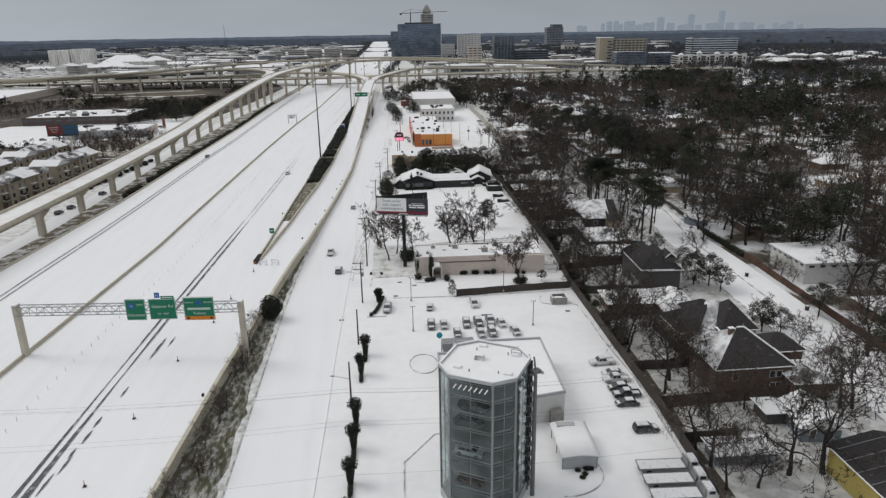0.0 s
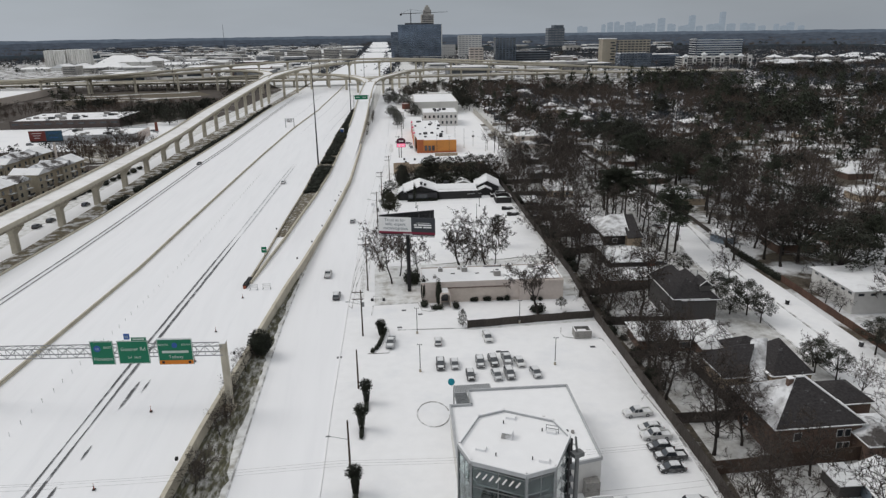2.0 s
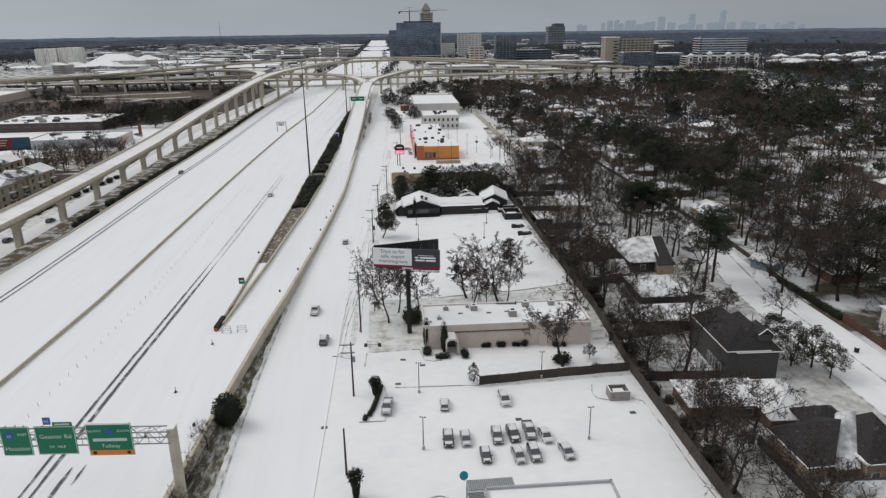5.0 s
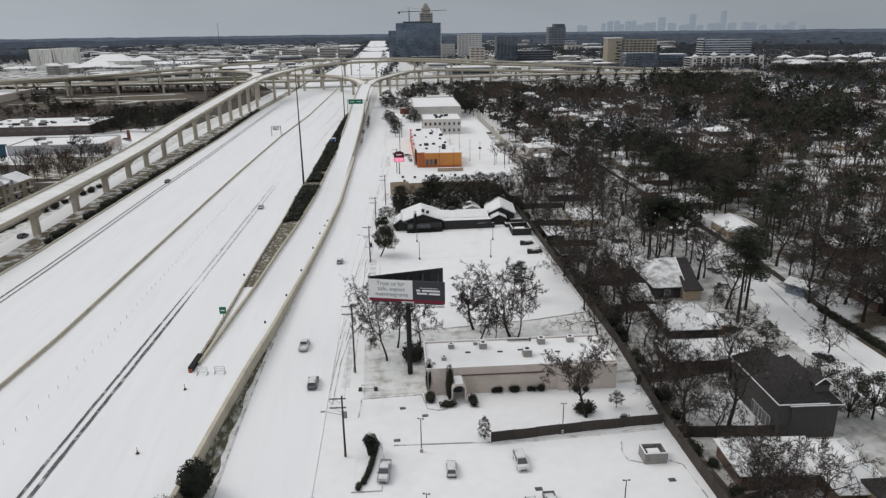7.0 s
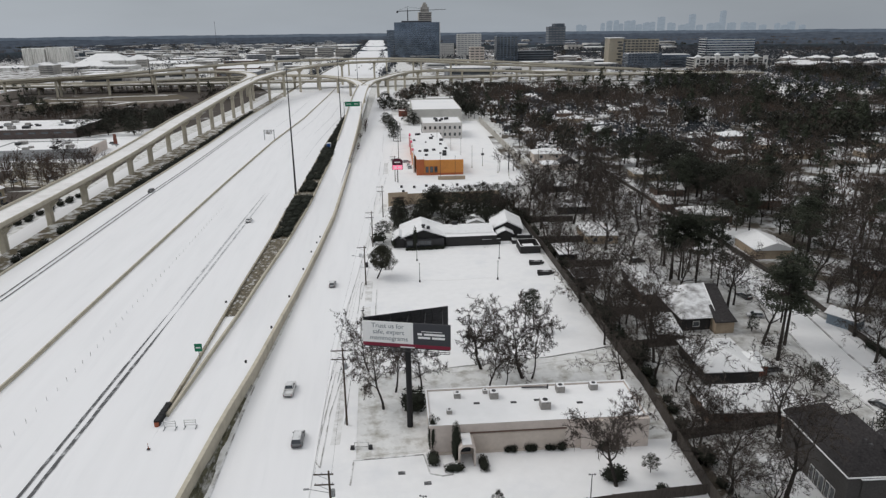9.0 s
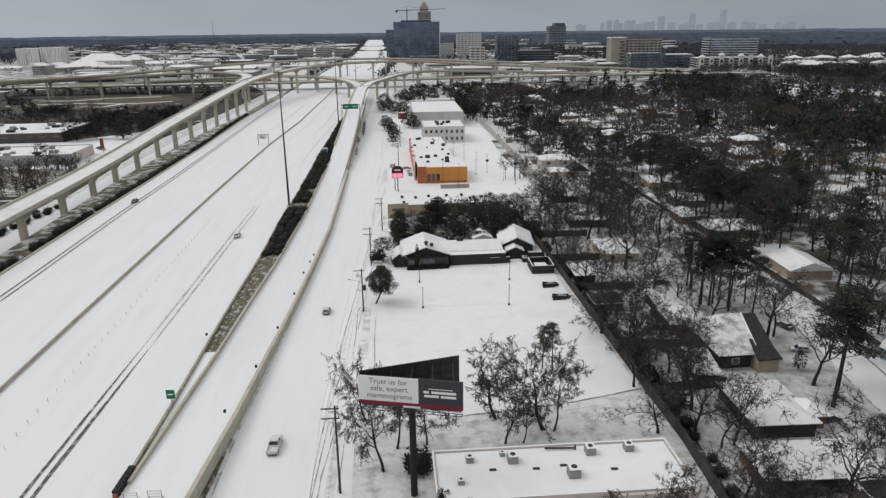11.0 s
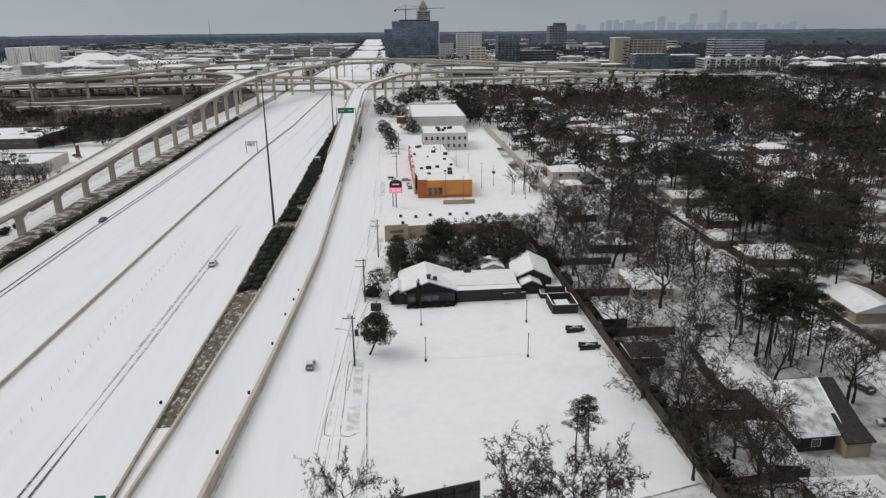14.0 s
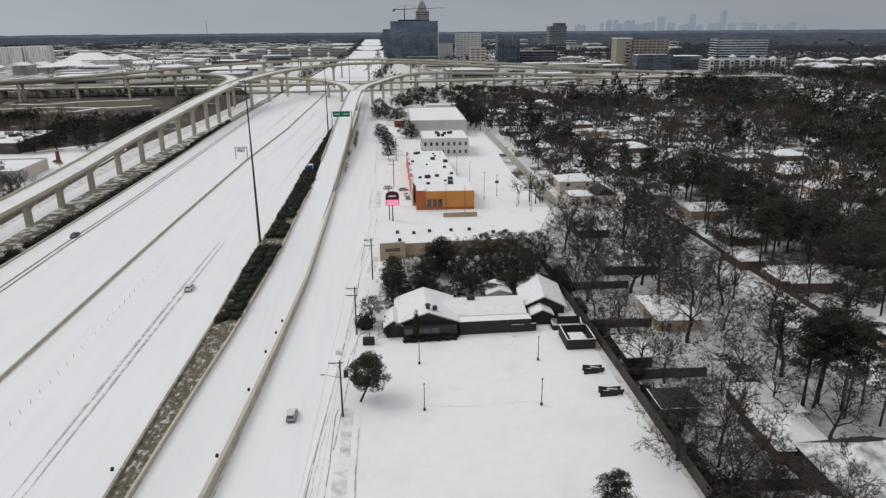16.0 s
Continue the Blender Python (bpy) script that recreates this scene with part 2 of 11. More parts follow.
tg_ = M_TOWERGLASS.node_tree.nodes["Principled BSDF"]
tg_.inputs["Transmission Weight"].default_value, tg_.inputs["IOR"].default_value = 1.0, 1.30
M_GREEN = mat("highway_sign_green", (0.008, 0.16, 0.085), rough=0.5, var=0.06, scale=2, bump=0)
M_SIGNWHITE = mat("sign_white", (0.80, 0.80, 0.79), rough=0.5, var=0.03, scale=2, bump=0)
M_SIGNLETTER = mat("weathered_sign_letters", (0.50, 0.58, 0.53), rough=0.5, var=0.06, scale=2, bump=0)
M_SIGNGREY = mat("sign_charcoal", (0.045, 0.047, 0.055), rough=0.5, var=0.05, scale=2, bump=0)
M_SIGNRED = mat("sign_crimson", (0.22, 0.02, 0.045), rough=0.5, var=0.06, scale=2, bump=0)
M_SIGNORANGE = mat("sign_orange", (0.62, 0.20, 0.02), rough=0.5, var=0.06, scale=2, bump=0)
M_SIGNBLUE = mat("sign_blue", (0.03, 0.10, 0.33), rough=0.5, var=0.06, scale=2, bump=0)
M_TEAL = mat("teal_enamel", (0.02, 0.26, 0.33), rough=0.35, var=0.08, scale=2, bump=0)
M_MAGENTA = mat("magenta_sign", (0.65, 0.08, 0.16), rough=0.45, var=0.06, scale=2, bump=0)
M_ACUNIT = mat("air_conditioner_metal", (0.30, 0.29, 0.275), rough=0.6, metal=0.2, var=0.15, scale=3, second=(0.16, 0.15, 0.14), lo=0.55, hi=0.7, second_scale=1.0)


# ---- mesh helpers ----
class Geo:
    """A list of faces that grows, to be made into one mesh."""

    def __init__(self):
        self.v, self.f, self.m = [], [], []
        self.slot = 0

    def add(self, vs, fs):
        o = len(self.v)
        self.v.extend(vs)
        for q in fs:
            self.f.append([i + o for i in q])
            self.m.append(self.slot)
        return self

    def prism(self, poly, z0, z1, top=None, cap=True, bottom=True):
        n = len(poly)
        top = top or poly
        vs = [(p[0], p[1], z0) for p in poly] + [(p[0], p[1], z1) for p in top]
        fs = [(i, (i + 1) % n, n + (i + 1) % n, n + i) for i in range(n)]
        if cap:
            fs.append(tuple(range(n, 2 * n)))
        if bottom:
            fs.append(tuple(range(n - 1, -1, -1)))
        return self.add(vs, fs)

    def box(self, cx, cy, cz, sx, sy, sz, rz=0.0, taper=1.0, ch=0.0):
        """A box about its centre; ch cuts its upright edges."""
        hx, hy = sx / 2, sy / 2
        if ch:
            p = [(-hx + ch, -hy), (hx - ch, -hy), (hx, -hy + ch), (hx, hy - ch), (hx - ch, hy), (-hx + ch, hy), (-hx, hy - ch), (-hx, -hy + ch)]
        else:
            p = [(-hx, -hy), (hx, -hy), (hx, hy), (-hx, hy)]
        c, s = math.cos(radians(rz)), math.sin(radians(rz))
        r = lambda k: [(cx + x * k * c - y * k * s, cy + x * k * s + y * k * c) for x, y in p]
        return self.prism(r(1.0), cz - sz / 2, cz + sz / 2, r(taper))

    def tube(self, a, b, r0, r1=None, n=8, cap=True):
        a, b = Vector(a), Vector(b)
        r1 = r0 if r1 is None else r1
        d = (b - a).normalized()
        u = d.orthogonal().normalized()
        w = d.cross(u)
        vs = []
        for p, r in ((a, r0), (b, r1)):
            for i in range(n):
                t = 2 * math.pi * i / n
                vs.append(tuple(p + u * (math.cos(t) * r) + w * (math.sin(t) * r)))
        fs = [(i, (i + 1) % n, n + (i + 1) % n, n + i) for i in range(n)]
        if cap:
            fs += [tuple(range(n - 1, -1, -1)), tuple(range(n, 2 * n))]
        return self.add(vs, fs)

    def ribbon(self, pts, half, zb=None, zt=None):
        """A solid strip along pts (x, y, z); half is its half width; it reaches from z + zb to z + zt."""
        n = len(pts)
        vs, fs = [], []
        for i, p in enumerate(pts):
            q0, q1 = pts[max(i - 1, 0)], pts[min(i + 1, n - 1)]
            d = Vector((q1[0] - q0[0], q1[1] - q0[1])).normalized()
            h = half[i] if isinstance(half, (list, tuple)) else half
            nx, ny = d.y * h, -d.x * h
            z = p[2]
            vs += [(p[0] - nx, p[1] - ny, z + zb), (p[0] + nx, p[1] + ny, z + zb), (p[0] + nx, p[1] + ny, z + zt), (p[0] - nx, p[1] - ny, z + zt)]
        for i in range(n - 1):
            o = 4 * i
            for k in range(4):
                fs.append((o + k, o + (k + 1) % 4, o + 4 + (k + 1) % 4, o + 4 + k))
        fs += [(3, 2, 1, 0), (4 * n - 4, 4 * n - 3, 4 * n - 2, 4 * n - 1)]
        return self.add(vs, fs)

    def mesh(self, name, materials, smooth=False):
        me = bpy.data.meshes.new(name)
        me.from_pydata(self.v, [], self.f)
        for m in materials if isinstance(materials, (list, tuple)) else [materials]:
            me.materials.append(m)
        if len(set(self.m)) > 1:
            me.polygons.foreach_set("material_index", self.m)
        if smooth:
            me.polygons.foreach_set("use_smooth", [True] * len(me.polygons))
        b = bmesh.new()
        b.from_mesh(me)
        if len(self.f) < 60000:
            bmesh.ops.recalc_face_normals(b, faces=b.faces)
        b.to_mesh(me)
        b.free()
        return me


def part(name, geo, material, parent, label="", smooth=False):
    """One mesh under a thing or under a part."""
    me = geo if isinstance(geo, bpy.types.Mesh) else geo.mesh(name, material, smooth)
    ob = new(name, me)
    ob.parent = parent
    if label:
        ob["label"] = label
    return ob


def thing(name, loc=(0, 0, 0), rz=0.0, label="", category="", group="", kind=""):
    ob = new(name)
    ob.empty_display_size = 0.5
    ob.matrix_basis = pose(*loc, 0, 0, rz)
    return tagged(ob, label, category, group, kind)


def solid(name, geo, material, label, category, kind="", group="", smooth=False):
    return tagged(new(name, geo.mesh(name, material, smooth)), label, category, group, kind)


def lerp_line(table, y):
    """x on a line given by (y, x) rows."""
    for (y0, x0), (y1, x1) in zip(table, table[1:]):
        if y <= y1:
            break
    return x0 + (x1 - x0) * (y - y0) / (y1 - y0)


def smooth_path(pts, step=8.0):
    """A Catmull-Rom line through pts, in steps."""
    p = [Vector(q) for q in pts]
    p = [2 * p[0] - p[1]] + p + [2 * p[-1] - p[-2]]
    out = []
    for i in range(1, len(p) - 2):
        k = max(2, int((p[i + 1] - p[i]).length / step))
        for j in range(k):
            t = j / k
            a, b, c, d = p[i - 1], p[i], p[i + 1], p[i + 2]
            out.append(tuple(0.5 * ((2 * b) + (c - a) * t + (2 * a - 5 * b + 4 * c - d) * t * t + (3 * b - a - 3 * c + d) * t ** 3)))
    out.append(tuple(p[-2]))
    return out


# ---- the large structure: ground, freeway, frontage roads ----
FZ = 2.4  # level of the freeway above the frontage road

g = Geo()
N = 40
xs = [(-1 + 2 * i / N) for i in range(N + 1)]
for j in range(N + 1):
    for i in range(N + 1):
        sx, sy = xs[i], xs[j]
        g.v.append((4800 * sx * abs(sx), 1500 + 4800 * sy * abs(sy), 0.0))
for j in range(N):
    for i in range(N):
        o = j * (N + 1) + i
        g.f.append([o, o + 1, o + N + 2, o + N + 1])
        g.m.append(0)
solid("ground", g, M_YARD, "flat snow-dusted ground with brown grass showing through", "ground", "structure")

# edges of the freeway by (y, x)
LEFT = [(-120, -125), (195, -104), (270, -97.5), (372, -93), (420, -90.5), (500, -87), (610, -84.5), (800, -78), (1000, -68), (1500, -36), (1900, -10), (2720, 16), (4600, 74)]
WALL = [(-120, -47), (60, -33.7), (85, -32.1), (106, -30.4), (121, -29.2), (133, -27.9), (151, -26.0), (172, -23.7), (187, -22.0), (207, -19.4), (236, -16.4), (250, -14.8), (268, -12.9), (287, -11.0), (326, -7.5), (376, -5.0), (410, -3.4), (460, -1.2), (610, 5.0), (800, 12), (1000, 22), (1500, 68), (1900, 86), (2720, 112), (4600, 166)]
CENTRE = [(-120, -86), (128, -71.8), (176, -67.4), (208, -64.6), (250, -62.7), (285, -61.0), (336, -58.5), (384, -56.0), (440, -52.6), (500, -48.8), (614, -38.5), (800, -30), (1000, -20), (1500, 15), (1900, 37), (2720, 63), (4600, 119)]


def level(y):
    return FZ if y < 640 else max(0.35, FZ - (y - 640) * 0.012) + max(0.0, y - 3000) * 0.005


def side_level(y):
    """The ramp lane beside the frontage road dips below the main lanes."""
    if y < 190 or y > 640:
        return level(y)
    return FZ - 1.3 * min(1, (y - 190) / 55, (640 - y) / 60)


SHELF = [(-120, -52), (191, -31.6), (211, -29.4), (235, -26.6), (254, -24.8), (268, -23.4), (289, -21.1), (324, -18.2), (350, -16.5), (393, -14.6), (447, -11.6), (520, -8.0), (640, -3.7), (800, 4), (1000, 14), (1500, 58), (4600, 106)]
ys = list(range(-120, 1000, 12)) + list(range(1000, 4600, 60)) + [4600]
g = Geo()
for i, y in enumerate(ys):
    l, r, z = lerp_line(LEFT, y), lerp_line(WALL, y), level(y)
    c = lerp_line(CENTRE, y)
    s_ = min(r - 0.6, lerp_line(SHELF, y))
    g.v += [(l - 7, y, -0.2), (l, y, z), (c, y, z + 0.15), (s_ - 0.05, y, z), (s_, y, max(side_level(y), z - 0.3)), (r, y, side_level(y)), (r, y, -0.2)]
    if i:
        o = 7 * i
        for k in range(6):
            g.f.append([o - 7 + k, o - 6 + k, o + 1 + k, o + k])
            g.m.append(1 if k in (0, 5) else 0)
solid("road_freeway", g, [M_ROADSNOW, M_LITTER], "wide freeway buried under unbroken white snow", "road", "structure")


def edge_wall(name, table, y0, y1, half, zb, zt, material, label, category="barrier", step=6.0, off=0.0, base=None, lv=level):
    pts = []
    y = y0
    while y <= y1 + 1e-6:
        z = lv(y) if base is None else base
        pts.append((lerp_line(table, y) + off, y, z))
        y += step
    gg = Geo().ribbon(pts, half, zb, zt)
    return solid(name, gg, material, label, category, "structure")


# the retaining wall with its parapet beside the frontage road
edge_wall("wall_retaining", WALL, -120, 430, 0.28, -FZ - 0.1, 0.62, M_CONC, "tan concrete retaining wall along the freeway shoulder", off=0.3, lv=side_level)
edge_wall("trim_wall_coping", WALL, -120, 430, 0.36, 0.62, 0.75, M_CONC, "pale coping on the retaining wall", off=0.3, lv=side_level)
edge_wall("barrier_centre", CENTRE, -120, 1000, 0.30, 0.0, 0.5, M_CONC, "low stained concrete median barrier between the carriageways")
edge_wall("barrier_centre_crest", CENTRE, -120, 1000, 0.15, 0.5, 0.95, M_CONC, "narrow crest of the concrete median barrier")
edge_wall("barrier_left", LEFT, -120, 900, 0.22, -0.1, 0.55, M_CONC, "concrete edge barrier at the freeway's far shoulder", off=0.6)


# strips of ground cover that lie on the snow
def sheet(name, lefts, rights, z, material, label, category="ground", thick=0.06, kind="structure"):
    """A thin slab between two lines of (x, y) with as many points each."""
    gg = Geo()
    n = len(lefts)
    zz = z if isinstance(z, (list, tuple)) else [z] * n
    for i, (a, b) in enumerate(zip(lefts, rights)):
        gg.v += [(a[0], a[1], zz[i]), (b[0], b[1], zz[i]), (b[0], b[1], zz[i] - thick), (a[0], a[1], zz[i] - thick)]
    for i in range(n - 1):
        o = 4 * i
        for k in range(4):
            gg.f.append([o + k, o + (k + 1) % 4, o + 4 + (k + 1) % 4, o + 4 + k])
            gg.m.append(0)
    gg.f += [[0, 1, 2, 3], [4 * n - 1, 4 * n - 2, 4 * n - 3, 4 * n - 4]]
    gg.m += [0, 0]
    return solid(name, gg, material, label, category, kind)


FRONT_L = [(-60, -33), (60, -23.4), (87, -22.6), (109, -22.2), (134, -21.7), (150, -21.3), (170, -20.7), (184, -19.9), (195, -19.3), (207, -18.4), (225, -16.2), (250, -13.8), (287, -10.2), (326, -6.7), (376, -4.2), (410, -2.6), (460, 0.4), (900, 25)]
FRONT_R = [(-60, -20), (83, -9.4), (109, -8.3), (128, -7.8), (170, -5.9), (192, -5.0), (237, -1.9), (260, 0.8), (308, 5.4), (360, 9.6), (480, 17.0), (900, 46)]
fy = list(range(-60, 900, 12))
sheet("road_frontage", [(lerp_line(FRONT_L, y), y) for y in fy], [(lerp_line(FRONT_R, y), y) for y in fy], 0.06, M_ROADSNOW, "snow-covered frontage road beside the freeway", "road", 0.1)
vg = Geo()
for i in range(133):
    y = -60 + 2 * i
    a_, b_ = lerp_line(WALL, y) + 0.6, lerp_line(FRONT_L, y) - 0.05
    for k in range(8):
        u = k / 7.0
        bump = (0.22 * noise.noise((u * 3.1, y * 0.21, 2.0)) + 0.12 * noise.noise((u * 7.0, y * 0.6, 5.0))) * math.sin(math.pi * u)
        vg.v.append((a_ + (b_ - a_) * u, y, (0.75 if y < 180 else 0.35) * (1 - u) ** 1.2 + 0.15 + bump))
    if i:
        for k in range(7):
            o = 8 * i + k
            vg.f.append([o - 8, o - 7, o + 1, o])
            vg.m.append(0)
vy = list(range(-60, 206, 2))
sheet("ground_verge_snow", [(lerp_line(FRONT_L, y) - max(0.25, 1.3 + 1.5 * noise.noise((y * 0.11, 4.2, 0)) + 0.8 * noise.noise((y * 0.45, 8.1, 0))), y) for y in vy], [(lerp_line(FRONT_L, y) - 0.1, y) for y in vy], 0.30, M_YARD, "strip of snow lying along the verge kerb", "ground", 0.12)
solid("ground_verge", vg, M_GRASS, "sloping grass verge half covered by snow", "ground", "structure")
fy = list(range(-60, 700, 12))
edge_wall("kerb_frontage", FRONT_R, -60, 700, 0.13, 0.0, 0.16, M_SNOW, "snow-buried kerb along the frontage road", "kerb", 12, base=0.05)
edge_wall("kerb_verge", FRONT_L, -60, 206, 0.13, 0.0, 0.16, M_CURB, "concrete kerb along the grass verge", "kerb", 12, base=0.05)

# grassy strip between main lanes and the entrance ramp, in two low walls
STRIP_L = [(191, -32.0), (211, -30.7), (235, -29.5), (251, -28.7), (272, -27.5), (295, -26.1), (327, -24.9), (344, -24.0), (364, -22.5), (412, -20.2), (468, -17.9), (523, -14.7), (640, -8.5)]
STRIP_R = [(191, -31.4), (211, -29.2), (235, -26.4), (254, -24.6), (268, -23.2), (289, -20.9), (324, -18.0), (350, -16.3), (393, -14.4), (447, -11.4), (520, -7.8), (640, -3.5)]
sy_ = list(range(234, 302, 6)) + list(range(302, 634, 12))
sheet("ground_strip", [(lerp_line(STRIP_L, y) + 0.2, y) for y in sy_], [(lerp_line(STRIP_R, y) - 0.2, y) for y in sy_], [FZ + 0.25] * len(sy_), M_LITTER, "strip of dead grass and leaf litter between low walls", "ground", 0.3)
sheet("ground_gore", [(lerp_line(STRIP_L, y) + 0.2, y) for y in range(205, 235, 4)], [(lerp_line(STRIP_R, y) - 0.2, y) for y in range(205, 235, 4)], FZ + 0.12, M_SNOW, "wedge of snow between two low walls", "ground", 0.2)
edge_wall("barrier_strip_left", STRIP_L, 191, 520, 0.22, 0, 0.75, M_CONCD, "low stained concrete wall beside the grassy strip", step=4)
edge_wall("barrier_strip_right", STRIP_R, 191, 460, 0.22, -0.5, 0.6, M_CONC, "low concrete wall between the strip and the ramp", step=4)


# wheel tracks worn down to the asphalt
def track(name, rows, width, material, seed, label):
    r = random.Random(seed)
    L, R = [], []
    pts = []
    for (y0, x0), (y1, x1) in zip(rows, rows[1:]):
        n = max(2, int((y1 - y0) / 2.0))
        pts += [(y0 + (y1 - y0) * i / n, x0 + (x1 - x0) * i / n) for i in range(n)]
    pts.append(rows[-1])
    for i, (y, x) in enumerate(pts):
        fade = min(1.0, 4.0 * min(i, len(pts) - 1 - i) / len(pts) + 0.12)
        L.append((x - width * fade * r.uniform(0.40, 0.58), y))
        R.append((x + width * fade * r.uniform(0.40, 0.58), y))
    return sheet(name, L, R, level(rows[0][0]) + 0.16, material, label, "road", 0.012)


TA = [(-40, -59), (88, -51.6), (124, -49.7), (158, -47.9), (237, -43.1), (270, -41.3), (318, -38.8), (362, -36.3)]
TB = [(y, x + 1.6) for y, x in TA]
track("road_track_1", TA[:3], 0.8, M_ASPH, 1, "dark wheel track worn through the snow")
track("road_track_2", TB[:3], 1.05, M_ASPH, 2, "dark wheel track worn through the snow")
track("road_track_5", [(120, -49.9)] + TA[3:5], 0.52, M_ASPH, 5, "dark wheel track worn through the snow")
track("road_track_6", [(120, -48.3)] + TB[3:5], 0.62, M_ASPH, 6, "dark wheel track worn through the snow")
track("road_track_3", TA[4:], 0.55, M_SLUSH, 3, "grey wheel track in the snow")
track("road_track_4", TB[4:], 0.5, M_SLUSH, 4, "grey wheel track in the snow")
for k, (y, x, n, w) in enumerate([(87.5, -48.6, 5.5, 0.4), (92.5, -47.6, 5, 0.45), (96.5, -47.7, 3, 0.45), (100.5, -47.1, 4, 0.5), (105.2, -47.0, 3.5, 0.5), (115, -45.8, 4, 0.4), (130, -45.0, 10, 0.6), (135.5, -42.8, 5, 0.35)]):
    track("road_streak_%d" % (k + 1), [(y, x), (y + n, x + n * 0.066)], w, M_ASPH, 20 + k, "short dark streak of bare asphalt")
FAR_TRACK = [(40, -101.0), (120, -96.6), (189, -92.7), (226, -90.2), (258, -88.5), (286, -87.4), (360, -84.9), (420, -81.7), (610, -75.2), (800, -68.5)]
for k, (dx, w) in enumerate([(0.0, 0.46), (1.7, 0.4)]):
    track("road_far_track_%d" % (k + 1), [(y, x + dx) for y, x in FAR_TRACK], w, M_ASPH, 40 + k, "grey wheel track on the far carriageway")
for k, (dx, w, y0, y1) in enumerate([(8.5, 0.3, 470, 780), (20.0, 0.4, 520, 800), (27.0, 0.35, 430, 760), (-12, 0.4, 560, 800)]):
    track("road_lane_track_%d" % (k + 1), [(y, lerp_line(CENTRE, y) + dx) for y in range(y0, y1, 30)], w, M_SLUSH, 60 + k, "faint wheel track in the snow")

# left frontage road and the ground beside it
LF_L = [(150, -127), (236, -119), (317, -117), (430, -117.5), (550, -112), (700, -100), (900, -90)]
lf = list(range(150, 880, 15))
sheet("road_frontage_far", [(lerp_line(LF_L, y), y) for y in lf], [(lerp_line(LF_L, y) + 9.5, y) for y in lf], 0.06, M_ROADSNOW, "snowy frontage road below the flyover", "road", 0.1)
sheet("ground_bank", [(lerp_line(LF_L, y) + 9.7, y) for y in lf], [(lerp_line(LEFT, y) - 0.2, y) for y in lf], [1.1 if y < 620 else 0.5 for y in lf], M_BANK, "bank of dead grass and soil below the flyover", "ground", 1.2)

# parking lots, lots and streets
def plot(name, poly, z, material, label, category="pavement", thick=0.1):
    gg = Geo().prism(poly, z - thick, z)
    return solid(name, gg, material, label, category, "structure")


plot("pavement_dealer_lot", [(2.0, 40), (47.0, 40), (49.2, 78), (51.0, 110), (53.0, 160.2), (22.2, 159.4), (6.5, 168.3), (-0.5, 168.8), (-2.6, 152), (-0.2, 128), (-1.6, 80)], 0.07, M_SNOW, "smooth snow-covered parking lot")
plot("pavement_salon_lot", [(0.6, 160.2), (53.0, 161.0), (54.0, 176.4), (13.5, 178.0), (0.6, 177.2)], 0.075, M_SNOW, "snow-covered parking lot in front of the pale building")
plot("pavement_empty_lot", [(5.0, 206.2), (20, 206.3), (41.8, 208.3), (56, 211), (56.5, 250), (57.5, 288), (30, 286.5), (12, 287.5), (6, 286)], 0.07, M_SNOW, "large empty parking lot under untouched snow")
plot("pavement_restaurant_lot", [(17.5, 343), (60, 345), (80, 392), (86, 449), (88, 497), (90, 590), (30, 590), (22, 450), (18, 400)], 0.07, M_SNOW, "snow-covered parking lot round the orange building")
plot("ground_billboard_plot", [(-0.4, 178), (12.5, 178.6), (12.0, 204), (30, 204.4), (48, 206.6), (55, 208.8), (48, 209.1), (41.8, 207.9), (20, 206), (1.2, 206)], 0.05, M_YARD, "trampled patchy lawn below the billboard", "ground")
ST_W = [(60, 85), (114.7, 89.4), (152, 91.5), (197, 95.0), (238, 103.4), (286, 106.5), (340, 107.8), (500, 110)]
st = list(range(60, 500, 14))
sheet("road_street", [(lerp_line(ST_W, y), y) for y in st], [(lerp_line(ST_W, y) + (8.0 if y < 235 else 6.8), y) for y in st], 0.06, M_SNOW, "quiet residential street under snow", "road", 0.1)
edge_wall("kerb_street_1", ST_W, 60, 480, 0.2, 0, 0.15, M_CURB, "concrete kerb along the street", "kerb", 10, base=0.05, off=-0.2)
edge_wall("kerb_street_2", ST_W, 60, 480, 0.2, 0, 0.15, M_CURB, "concrete kerb along the street", "kerb", 10, base=0.05, off=8.2)
ev = [y for y in st if y < 246]
sheet("ground_street_verge", [(lerp_line(ST_W, y) + 8.5, y) for y in ev], [(lerp_line([(60, 102), (114.7, 105), (146.6, 107), (178, 109.4), (204, 109.8), (238, 113.6), (246, 112.6)], y) - 1.0 + 0.6 * noise.noise((y * 0.1, 7.7, 0)), y) for y in ev], 0.07, M_SNOW, "snowy verge between street and fence", "ground", 0.08)
plot("ground_meadow", [(-306, 735), (-207, 768), (-172, 828), (-200, 885), (-253, 890), (-334, 874)], 0.06, M_FIELD, "brown winter meadow crossed by snowy paths", "ground")

